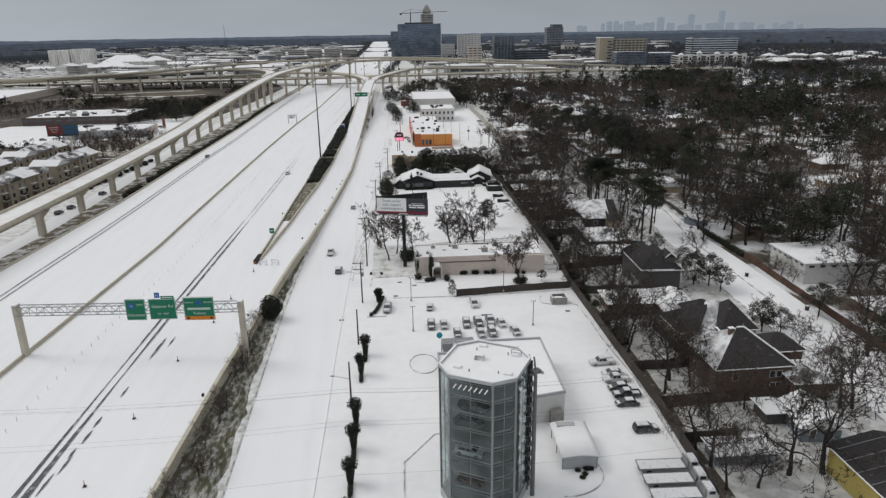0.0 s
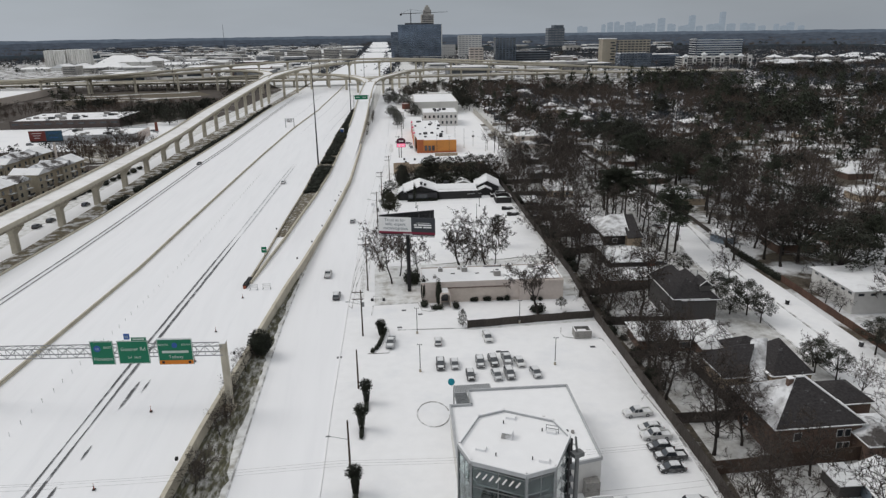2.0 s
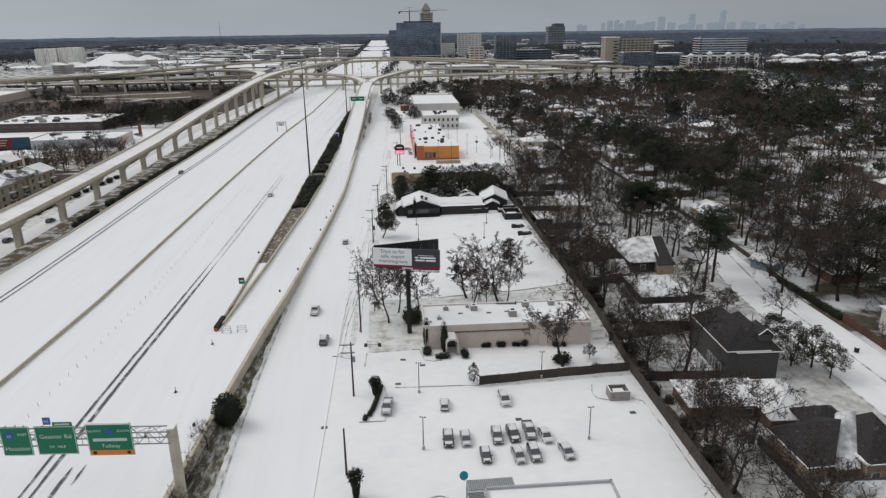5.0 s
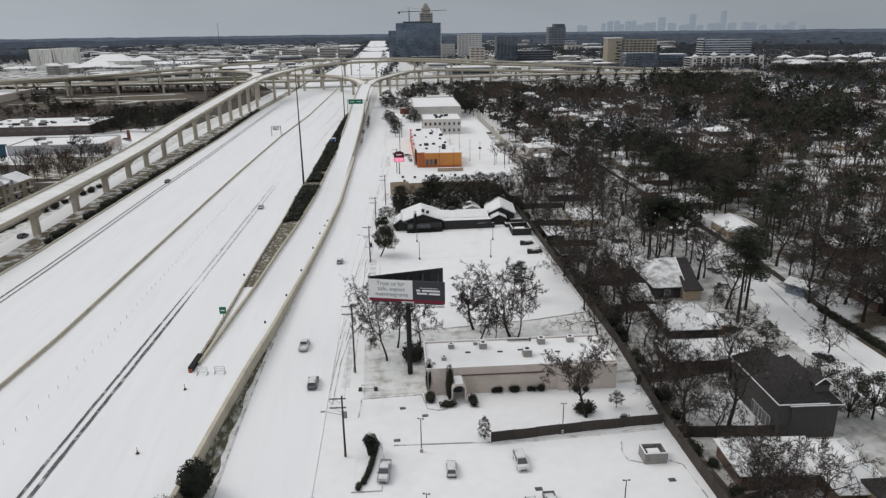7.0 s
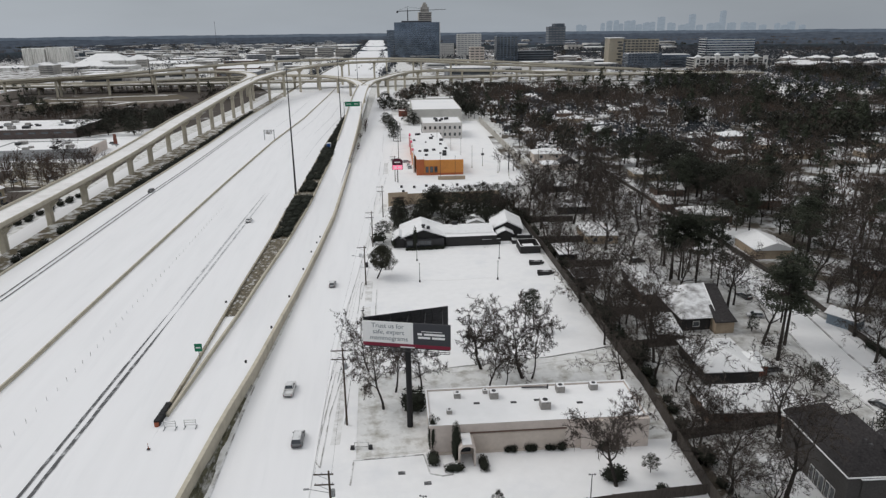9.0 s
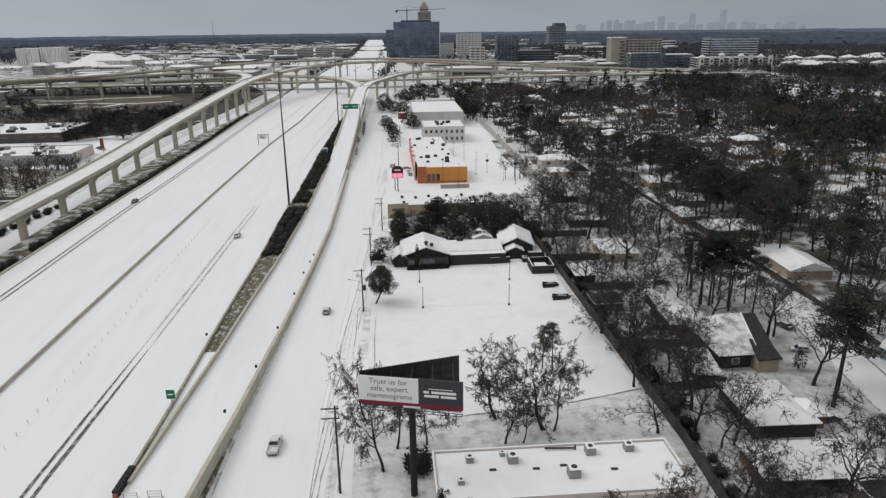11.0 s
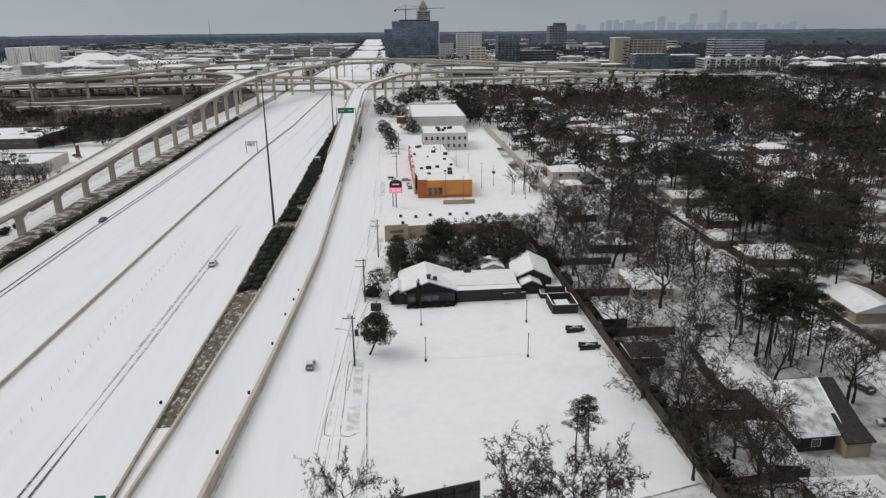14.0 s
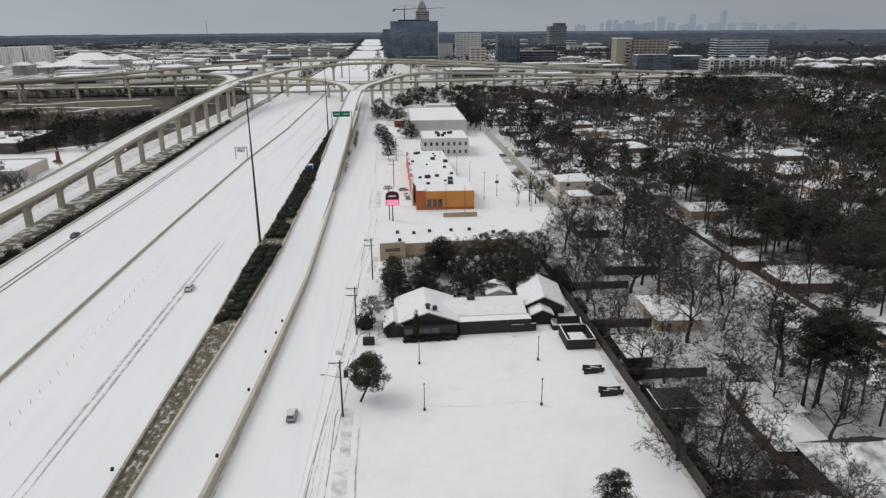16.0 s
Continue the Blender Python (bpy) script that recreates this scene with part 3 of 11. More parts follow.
# leaf-strewn ground of the wooded quarter and of the land round the interchange
plot("ground_wooded_quarter", [(119, 60), (150, 60), (760, 560), (620, 700), (430, 730), (250, 770), (112, 800), (108, 700), (104, 560), (92, 505), (92, 420), (119.5, 420), (118, 340), (116.8, 286), (114, 238), (106, 197), (102, 152)], 0.03, M_WOODFLOOR, "leaf-strewn ground with patches of snow between houses", "ground", 0.05)
plot("ground_far_side", [(-700, 380), (-215, 380), (-120, 400), (-124, 560), (-110, 700), (-98, 880), (-130, 1000), (-620, 1000), (-900, 800)], 0.03, M_SCRUB, "brown scrubby ground with patches of snow", "ground", 0.05)
plot("pavement_far_lots", [(-216, 446), (-124, 440), (-126, 560), (-140, 600), (-182, 560), (-182, 556), (-270, 556), (-290, 500)], 0.06, M_SNOW, "snow-covered car parks beyond the far frontage road")
plot("ground_far_woods_east", [(120, 960), (430, 820), (900, 600), (3900, 3000), (3300, 4300), (180, 4550), (125, 2700), (108, 2200), (100, 1500)], 0.02, M_WOODFLOOR, "leaf-strewn ground under distant woods", "ground", 0.05)
plot("ground_far_woods_west", [(-300, 1000), (-640, 1000), (-1000, 900), (-2900, 3600), (-2600, 4300), (40, 4550), (-160, 3500), (-520, 2300), (-420, 1500)], 0.02, M_WOODFLOOR, "brown ground under distant woods", "ground", 0.05)

fy = list(range(-60, 640, 12))
KERB_IN = [(-60, -12), (60, -2.4), (97, -0.8), (128, 0.6), (152, -1.2), (160, 0.8), (205, 1.6), (226, 5.2), (256, 7.0), (288, 8.0), (325, 13.6), (345, 14), (386, 20), (500, 30), (640, 38)]
sheet("pavement_sidewalk", [(lerp_line(FRONT_R, y) + 0.15, y) for y in fy], [(max(lerp_line(FRONT_R, y) + 0.5, lerp_line(KERB_IN, y)), y) for y in fy], 0.1, M_SNOW, "snow-covered pavement beside the frontage road", "pavement", 0.1)
plot("ground_yards", [(49.6, 60), (84, 60), (88.8, 114.7), (91, 152), (94.4, 197), (102.8, 238), (106, 286), (107.2, 340), (109, 418), (90, 418), (83, 392), (62, 344), (59.6, 304), (58.0, 242), (56.4, 193), (53.3, 161), (51.4, 102)], 0.04, M_YARDS, "leaf-strewn snowy back yards", "ground", 0.05)


# ---- flyovers of the interchange ----
def deck_at(pts, s):
    """The point a share s along pts."""
    k = s * (len(pts) - 1)
    i = min(int(k), len(pts) - 2)
    return Vector(pts[i]).lerp(Vector(pts[i + 1]), k - i)


def flyover(pts, half, label, pier_gap, pier_from=0.0, pier_to=1.0, depth=1.75, hammer=True, skip=(), two=False, cover=None):
    path = smooth_path(pts, 12.0)
    t = thing("flyover", (0, 0, 0), 0, label, "flyover", "flyovers of the interchange", "structure")
    part("deck", Geo().ribbon(path, half, -0.35, 0.0), cover or M_DECKSNOW, t, "snow-covered bridge deck")
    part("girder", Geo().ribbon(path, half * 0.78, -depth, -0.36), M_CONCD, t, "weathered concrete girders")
    for side in (-1, 1):
        pp = []
        for i, p in enumerate(path):
            q0, q1 = path[max(i - 1, 0)], path[min(i + 1, len(path) - 1)]
            d = Vector((q1[0] - q0[0], q1[1] - q0[1])).normalized()
            pp.append((p[0] + side * d.y * (half + 0.05), p[1] - side * d.x * (half + 0.05), p[2]))
        part("parapet", Geo().ribbon(pp, 0.17, -0.45, 0.85), M_CONC, t, "tan concrete parapet")
    total = sum((Vector(b) - Vector(a)).length for a, b in zip(path, path[1:]))
    s = total * pier_from
    while s <= total * pier_to:
        p = deck_at(path, s / total)
        q = deck_at(path, min(1, s / total + 0.01)) - deck_at(path, max(0, s / total - 0.01))
        rz = math.degrees(math.atan2(q.y, q.x)) - 90
        top = p.z - depth
        if top > 2.5:
            gg = Geo()
            cols = (-half * 0.5, half * 0.5) if two else (0,)
            c_, s_ = math.cos(radians(rz)), math.sin(radians(rz))
            for ox in cols:
                gg.box(p.x + ox * c_, p.y + ox * s_, (top - 1.2) / 2, 2.3 if not two else 1.5, 2.1, top - 1.2, rz, 1.0, 0.3)
            if hammer:
                gg.box(p.x, p.y, top - 1.35, 2.6, 1.7, 0.9, rz)
                for side in (-1, 1):
                    gg.add([tuple(Vector((p.x + (x * c_ - y * s_), p.y + (x * s_ + y * c_), z))) for x, y, z in (
                        (side * 1.1, -0.85, top - 3.2), (side * 1.1, 0.85, top - 3.2), (side * 1.1, 0.85, top), (side * 1.1, -0.85, top),
                        (side * half * 0.72, -0.85, top - 0.7), (side * half * 0.72, 0.85, top - 0.7), (side * half * 0.72, 0.85, top), (side * half * 0.72, -0.85, top))],
                        [(0, 1, 2, 3), (4, 7, 6, 5), (0, 4, 5, 1), (1, 5, 6, 2), (2, 6, 7, 3), (3, 7, 4, 0)])
            gg.box(p.x, p.y, top - 0.3, half * 1.44, 1.7, 0.6, rz)
            part("pier", gg, M_CONC, t)
        s += pier_gap
    return t


LFLY = [(-123, 60, 11), (-118, 130, 11), (-112.5, 220, 11.2), (-109.5, 290, 11.2), (-107.5, 370, 11.6), (-106.5, 430, 12.6), (-104.5, 500, 15.5), (-101, 570, 18.5), (-97, 640, 21.5), (-91, 720, 24.6)]
flyover(LFLY, 4.9, "long concrete flyover with tan parapets above the far frontage road", 31.3, 0.0326, 1.0)
flyover([(-91, 720, 24.6), (-83, 775, 25.8), (-68, 850, 26.6), (-44, 920, 27), (0, 985, 27), (62, 1003, 27), (112, 1003, 25), (165, 985, 22), (264, 981, 18), (352, 999, 13), (436, 1014, 8), (500, 1020, 5)], 5.2, "high curved flyover crossing the freeway", 52, 0.06, 0.98, two=False)
flyover([(-96, 712, 24.2), (-102, 790, 24.5), (-125, 850, 24.2), (-165, 884, 23.5), (-230, 887, 21), (-300, 880, 18.5), (-370, 878, 16), (-430, 886, 14), (-560, 915, 10)], 4.6, "flyover branch curving away over the meadow", 45, 0.12, 0.62)
RAMP = [(-16.2, 300, 1.16), (-11.0, 370, 1.2), (-7.2, 443, 2.9), (-3.2, 520, 6.8), (0.6, 604, 11.6), (4.6, 680, 15.2), (8.2, 735, 17.0)]
rp = smooth_path(RAMP, 12)
t = thing("ramp", (0, 0, 0), 0, "snow-covered entrance ramp climbing between concrete walls", "ramp", "", "structure")
part("deck", Geo().ribbon(rp, [4.4 + 0.8 * min(1, max(0, (p[1] - 400) / 120)) for p in rp], -0.5, 0.0), M_ROADSNOW, t, "snow-covered ramp deck")
for side in (-1, 1):
    pp = [(p[0] + side * 5.0, p[1], p[2]) for p in rp if p[1] > (430 if side > 0 else 470)]
    part("parapet", Geo().ribbon(pp, 0.25, -0.6, 0.95), M_CONC, t, "tan concrete parapet")
low = [p for p in rp if 425 < p[1] < 585]
gg = Geo()
n = len(low)
for i, p in enumerate(low):
    gg.v += [(p[0] - 4.8, p[1], -0.1), (p[0] + 4.8, p[1], -0.1), (p[0] + 4.8, p[1], p[2] - 0.5), (p[0] - 4.8, p[1], p[2] - 0.5)]
    if i:
        o = 4 * i
        for k in range(4):
            gg.f.append([o - 4 + k, o - 4 + (k + 1) % 4, o + (k + 1) % 4, o + k])
            gg.m.append(0)
gg.f += [[0, 1, 2, 3], [4 * n - 1, 4 * n - 2, 4 * n - 3, 4 * n - 4]]
gg.m += [0, 0]
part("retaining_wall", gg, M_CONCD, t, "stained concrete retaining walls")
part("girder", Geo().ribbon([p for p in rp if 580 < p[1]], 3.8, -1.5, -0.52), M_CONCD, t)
for y in (612, 650, 690, 728):
    x = lerp_line([(p[1], p[0]) for p in rp], y)
    z = lerp_line([(p[1], p[2]) for p in rp], y)
    part("pier", Geo().box(x, y, (z - 1.5) / 2, 2.0, 1.6, z - 1.5, 0, 1, 0.25).box(x, y, z - 1.1, 8.0, 1.6, 1.2), M_CONC, t)
flyover([(10.0, 731, 17.0), (16, 772, 17.6), (30, 815, 18), (44, 865, 18), (64, 915, 17.8), (98, 950, 17.3), (160, 951, 16), (256, 952, 12.5), (328, 957, 9), (385, 956, 7), (440, 950, 5)], 4.4, "flyover turning off to one side of the ramp", 36, 0.1, 0.98)
flyover([(5.4, 731, 16.8), (1, 775, 17), (-10, 825, 17), (-30, 872, 16.6), (-62, 915, 16), (-110, 945, 14.5), (-190, 950, 12), (-330, 920, 8)], 4.2, "flyover turning over the freeway lanes", 46, 0.16, 0.98)
flyover([(-640, 940, 9), (-420, 922, 9), (-260, 920, 9), (-140, 922, 9), (0, 930, 9), (140, 950, 9), (300, 955, 9), (520, 930, 9)], 11, "straight tollway bridge across the freeway", 40, 0.0, 1.0, two=True)
flyover([(-640, 905, 12), (-400, 868, 18), (-300, 872, 21), (-245, 905, 23), (-205, 985, 23.5), (-157, 1068, 24), (-95, 1125, 24.5), (-20, 1148, 25), (60, 1138, 25), (160, 1095, 22.5), (240, 1050, 19.5), (310, 1026, 15), (400, 1034, 10)], 4.8, "outer flyover sweeping round the interchange", 55, 0.0, 1.0)
flyover([(-640, 975, 7), (-420, 955, 8), (-240, 952, 9.5), (-100, 960, 10)], 6.5, "tollway ramp bridge", 42, 0.0, 1.0)


# ---- buildings ----
FOOT = []  # footprints to keep trees out of: (x, y, half width, half depth)


def clear(x, y, m=0.0):
    for fx, fy, hx, hy in FOOT:
        if abs(x - fx) < hx + m and abs(y - fy) < hy + m:
            return False
    return True


def window_part(parent, x, y, z, w, h, face, frame_mat=None, pane_mat=None):
    """A framed window on the wall that faces face ('s', 'n', 'e', 'w')."""
    d = 0.06
    sx, sy = (w, d) if face in "sn" else (d, w)
    ox, oy = {"s": (0, -1), "n": (0, 1), "w": (-1, 0), "e": (1, 0)}[face]
    f = part("window", Geo().box(x + ox * d / 2, y + oy * d / 2, z, sx + (0.2 if sx > d else 0), sy + (0.2 if sy > d else 0), h + 0.2), frame_mat or M_WHITE, parent)
    part("pane", Geo().box(x + ox * (d + 0.012), y + oy * (d + 0.012), z, sx if sx > d else 0.03, sy if sy > d else 0.03, h), pane_mat or M_GLASS, f)
    return f


def hip_geo(w, d, z, h, over=0.5, ridge=None, gable=False):
    """A roof over a w x d plan; its ridge lies along the longer side."""
    a, b = w / 2 + over, d / 2 + over
    g = Geo()
    if w >= d:
        r = a if gable else max(0.3, a - b if ridge is None else ridge / 2)
        vs = [(-a, -b, z), (a, -b, z), (a, b, z), (-a, b, z), (-r, 0, z + h), (r, 0, z + h)]
        fs = [(0, 1, 5, 4), (2, 3, 4, 5), (1, 2, 5), (3, 0, 4)]
    else:
        r = b if gable else max(0.3, b - a if ridge is None else ridge / 2)
        vs = [(-a, -b, z), (a, -b, z), (a, b, z), (-a, b, z), (0, -r, z + h), (0, r, z + h)]
        fs = [(1, 2, 5, 4), (3, 0, 4, 5), (0, 1, 4), (2, 3, 5)]
    g.add(vs, fs)
    # eaves: a thin underside so that the roof has an edge
    g.prism([(-a, -b), (a, -b), (a, b), (-a, b)], z - 0.22, z)
    return g


def house(x, y, w, d, eave, ridge, rz, wall, roof, label, gable=False, windows=(), chimney=None, snow_faces=None, snow_mat=None, category="house", group="", snow_edge=True):
    t = thing("house", (x, y, 0), rz, label, category, group)
    part("wall", Geo().box(0, 0, eave / 2, w, d, eave), wall, t)
    rg = hip_geo(w, d, eave, ridge - eave, gable=gable)
    if snow_faces:
        for k in snow_faces:
            rg.m[k] = 1
        part("roof", rg, [roof, snow_mat or M_ROOFSNOW], t)
    else:
        part("roof", rg, roof, t)
    if gable:
        for s in (-1, 1):
            if w >= d:
                tri = [(s * w / 2, -d / 2, eave), (s * w / 2, d / 2, eave), (s * w / 2, 0, ridge - 0.3)]
                inn = [(q[0] - s * 0.2, q[1], q[2]) for q in tri]
            else:
                tri = [(-w / 2, s * d / 2, eave), (w / 2, s * d / 2, eave), (0, s * d / 2, ridge - 0.3)]
                inn = [(q[0], q[1] - s * 0.2, q[2]) for q in tri]
            part("gable_wall", Geo().add(tri + inn, [(0, 1, 2), (5, 4, 3), (0, 3, 4, 1), (1, 4, 5, 2), (2, 5, 3, 0)]), wall, t)
    if snow_edge:
        a, b = w / 2 + 0.55, d / 2 + 0.55
        part("gutter", Geo().box(0, -b, eave - 0.05, 2 * a, 0.14, 0.16).box(-a, 0, eave - 0.05, 0.14, 2 * b, 0.16).box(a, 0, eave - 0.05, 0.14, 2 * b, 0.16), M_SNOW, t, "snow-filled white gutter")
    for f, u, z, ww, hh in windows:
        if f in "sn":
            window_part(t, u, (-d / 2 if f == "s" else d / 2), z, ww, hh, f)
        else:
            window_part(t, (-w / 2 if f == "w" else w / 2), u, z, ww, hh, f)
    if chimney:
        cx, cy, ch = chimney
        c = part("chimney", Geo().box(cx, cy, ch / 2 + eave / 2, 0.9, 0.7, ch), M_BRICK, t)
        part("cap", Geo().box(cx, cy, eave / 2 + ch + 0.08, 1.05, 0.85, 0.14), M_SNOW, c)
    for v in range(1 + int(x) % 2 if snow_edge else 0):
        part("vent_pipe", Geo().tube((w * (0.1 + 0.2 * v), d * 0.12, eave), (w * (0.1 + 0.2 * v), d * 0.12, ridge - 0.1), 0.09, 0.09, 6), M_STEEL, t)
    FOOT.append((x, y, max(w, 2) / 2 + 1.2, max(d, 2) / 2 + 1.2))
    return t


HG_ = "houses of the neighbourhood"


def hip_snow(t, w, d, eave, ridge, corners=(0, 1, 2, 3)):
    """Ridges of snow along the hips of a roof."""
    a, b = w / 2 + 0.5, d / 2 + 0.5
    r = max(0.3, abs(a - b))
    for k in corners:
        sx, sy = ((-1, -1), (1, -1), (1, 1), (-1, 1))[k]
        top = (sx * r, 0, ridge + 0.02) if w >= d else (0, sy * r, ridge + 0.02)
        part("hip_snow", Geo().tube((sx * a, sy * b, eave + 0.02), top, 0.16, 0.2, 6), M_SNOW, t, "ridge of snow along the hip")
    part("ridge_snow", Geo().tube((-r, 0, ridge + 0.02) if w >= d else (0, -r, ridge + 0.02), (r, 0, ridge + 0.02) if w >= d else (0, r, ridge + 0.02), 0.2, 0.2, 6), M_SNOW, t, "snow along the ridge")
    return t


house(75.7, 161.4, 7.9, 13.6, 6.5, 10.6, -4, M_GREYWALL, M_SHINGLE, "tall hip-roofed wing of the dark grey house", group=HG_)
ha = house(73.6, 163.2, 7.4, 16.5, 6.7, 10.5, -4, M_GREYWALL, M_SHINGLE, "tall dark grey brick house with slate-dark hip roof", group=HG_, windows=[("w", -5.6, 1.4, 0.8, 2.4), ("w", -4.4, 1.4, 0.8, 2.4), ("w", -3.0, 1.4, 0.8, 2.4), ("w", -1.8, 1.4, 0.8, 2.4), ("w", -0.4, 1.4, 0.8, 2.4)])
dm = part("dormer", Geo().box(3.6, -5.6, 8.4, 2.4, 3.4, 2.4), M_GREYWALL, ha, "gabled dormer with snowy rim")
part("dormer_roof", Geo().add([(2.1, -7.6, 9.4), (3.6, -7.6, 10.6), (5.1, -7.6, 9.4), (2.1, -3.0, 9.4), (3.6, -3.0, 10.6), (5.1, -3.0, 9.4)], [(0, 1, 4, 3), (1, 2, 5, 4), (0, 2, 1), (3, 4, 5), (0, 3, 5, 2)]), M_SHINGLE, dm)
part("rim", Geo().tube((2.1, -7.62, 9.42), (3.6, -7.62, 10.62), 0.1, 0.1, 6).tube((5.1, -7.62, 9.42), (3.6, -7.62, 10.62), 0.1, 0.1, 6), M_SNOW, dm)
house(63.6, 147.0, 13.6, 8.6, 3.0, 4.2, -5, M_BRICK, M_ROOFSNOW, "low brown house under a snow-covered roof", group=HG_, windows=[("s", -2, 1.5, 2.2, 1.2), ("s", 3, 1.5, 2.2, 1.2)], chimney=(-1.0, 1.0, 3.0))
hip_snow(house(72.2, 143.4, 7.6, 12.4, 3.0, 5.4, -5, M_BRICK, M_ROOFSNOW, "square hip-roofed wing under snow", group=HG_), 7.6, 12.4, 3.0, 5.4)
# two dark hip roofs with a broad strip of snow lying between them
hb2 = thing("house", (0, 0, 0), 0, "tan brick house with two dark hip roofs and a snow-filled valley", "house", HG_)
part("wall", Geo().prism([(64.7, 123.4), (67.9, 123.5), (70.2, 126.4), (72.6, 126.6), (72.6, 133.0), (64.8, 133.0)], 0, 4.2), M_TANWALL, hb2)
part("wall", Geo().box(77.5, 128.2, 2.1, 7.8, 10.8, 4.2), M_TANWALL, hb2)
part("roof", Geo().add([(64.2, 122.9, 4.2), (68.4, 123.0, 4.2), (73.3, 129.2, 7.6), (69.2, 129.0, 7.6), (64.3, 133.4, 4.2), (73.3, 133.6, 5.4), (64.2, 122.9, 4.0), (68.4, 123.0, 4.0), (73.3, 129.2, 4.0), (64.3, 133.4, 4.0), (73.3, 133.6, 4.0)], [(0, 1, 2, 3), (4, 0, 3), (3, 2, 5, 4), (0, 6, 7, 1), (0, 4, 9, 6), (1, 7, 8, 2), (2, 8, 10, 5), (4, 5, 10, 9)]), M_SHINGLE, hb2, "dark shingle roof almost bare of snow")
part("roof", Geo().add([(73.1, 122.3, 4.2), (81.7, 122.3, 4.2), (81.7, 134.0, 4.2), (74.6, 134.0, 4.2), (77.7, 127.6, 8.8), (77.9, 128.8, 8.8), (73.1, 122.3, 4.0), (81.7, 122.3, 4.0), (81.7, 134.0, 4.0), (74.6, 134.0, 4.0)], [(0, 1, 4), (1, 2, 5, 4), (2, 3, 5), (3, 0, 4, 5), (0, 6, 7, 1), (1, 7, 8, 2), (2, 8, 9, 3), (3, 9, 6, 0)]), M_SHINGLE, hb2, "peaked dark shingle roof")
vg, nv = Geo(), 12
for k in range(nv + 1):
    u = k / nv
    y = 131.2 - 8.2 * u
    z = 7.5 - 4.5 * u
    xl, xr = 73.6 - 4.9 * u + 0.22 * noise.noise((u * 4, 1.7, 0)), 77.3 - 4.3 * u + 0.35 * noise.noise((u * 4, 5.1, 0))
    row = [(xl, y, z - 0.3), (xl + 0.25, y, z + 0.12), ((xl + xr) / 2, y, z + 0.18), (xr - 0.25, y, z + 0.12), (xr, y, z - 0.3)]
    vg.v.extend(row)
for k in range(nv):
    for m in range(4):
        vg.f.append((k * 5 + m, (k + 1) * 5 + m, (k + 1) * 5 + m + 1, k * 5 + m + 1))
        vg.m.append(0)
part("valley_snow", vg, M_ROOFPATCH, hb2, "broad strip of snow lying in the roof valley", smooth=True)
part("gutter", Geo().box(66.3, 122.85, 4.15, 4.3, 0.14, 0.16).box(64.15, 128.1, 4.15, 0.14, 10.4, 0.16), M_SNOW, hb2, "snow-filled white gutter")
part("gutter", Geo().box(77.4, 122.25, 4.15, 8.6, 0.14, 0.16).box(73.2, 124.2, 4.24, 0.5, 4.0, 0.2), M_SNOW, hb2, "snow-filled white gutter")
for u in (65.6, 67.0):
    window_part(hb2, u, 123.4, 1.6, 1.0, 1.4, "s")
for u in (75.2, 79.0):
    window_part(hb2, u, 122.8, 1.6, 1.2, 1.4, "s")
FOOT.append((73.0, 128.2, 9.8, 7.2))
house(75.0, 135.2, 6.6, 6.0, 4.0, 6.4, -2, M_TANWALL, M_SHINGLE, "small dark-shingled rear wing of a brick house", group=HG_, snow_edge=False)
hb1 = house(70.3, 111.0, 14.4, 13.0, 5.5, 10.6, -1, M_BRICK, M_SHINGLE, "large brown brick house with snow on one roof slope", group=HG_, snow_faces=(3,), snow_mat=M_ROOFPATCH, windows=[("w", 2, 1.8, 1.2, 1.5), ("s", 3.6, 3.8, 0.9, 1.2), ("s", 4.9, 3.8, 0.9, 1.2), ("s", 3.9, 1.3, 0.9, 1.4), ("s", 5.0, 1.3, 0.9, 1.4), ("s", -3.5, 3.6, 1.1, 1.3)], chimney=(-2.0, -0.4, 7.9))
hip_snow(hb1, 14.4, 13.0, 5.5, 10.6, (1,))
house(80.2, 114.4, 7.6, 7.0, 5.0, 7.4, -1, M_BRICK, M_SHINGLE, "dark-roofed garage wing of the brick house", group=HG_)
house(79.4, 104.4, 6.4, 8.2, 4.0, 5.2, -3, M_BRICK, M_SHINGLE_HALF, "small brown outbuilding with half-snowed roof", group=HG_)
house(73.4, 92.4, 6.4, 8.4, 2.9, 4.9, -10, M_BLUE, M_ROOFSNOW, "small blue-grey cottage with snowy gable roof", gable=True, group=HG_, windows=[("s", -1.3, 1.5, 0.9, 1.3), ("s", 1.5, 1.5, 0.9, 1.3), ("w", -1.5, 1.5, 0.9, 1.3)])
house(68.6, 96.4, 3.2, 4.4, 2.5, 3.0, -3, M_GREYWALL, M_ROOFSNOW, "grey garden shed with flat snowy roof", group=HG_)
house(57.4, 86.4, 9.0, 4.2, 2.2, 2.7, -3, M_BLUE, M_ROOFSNOW, "low blue lean-to with snow on its roof", group=HG_)
hy = house(75.4, 68.6, 14.0, 25.0, 4.6, 6.4, -2, M_YELLOW, M_SHINGLE, "mustard-yellow building with dark ribbed metal roof", gable=True, group=HG_)
for k in range(9):
    part("roof_rib", Geo().tube((-7.4, -11 + k * 2.75, 4.66), (0, -11 + k * 2.75, 6.45), 0.07, 0.07, 4).tube((7.4, -11 + k * 2.75, 4.66), (0, -11 + k * 2.75, 6.45), 0.07, 0.07, 4), M_STEEL, hy)
for k, (vx, vy) in enumerate([(-3, 6), (-2, 2), (-3.2, -1), (-1.5, 8)]):
    part("roof_vent", Geo().tube((vx, vy, 4.8), (vx, vy, 6.6), 0.2, 0.2, 8), M_STEEL, hy)
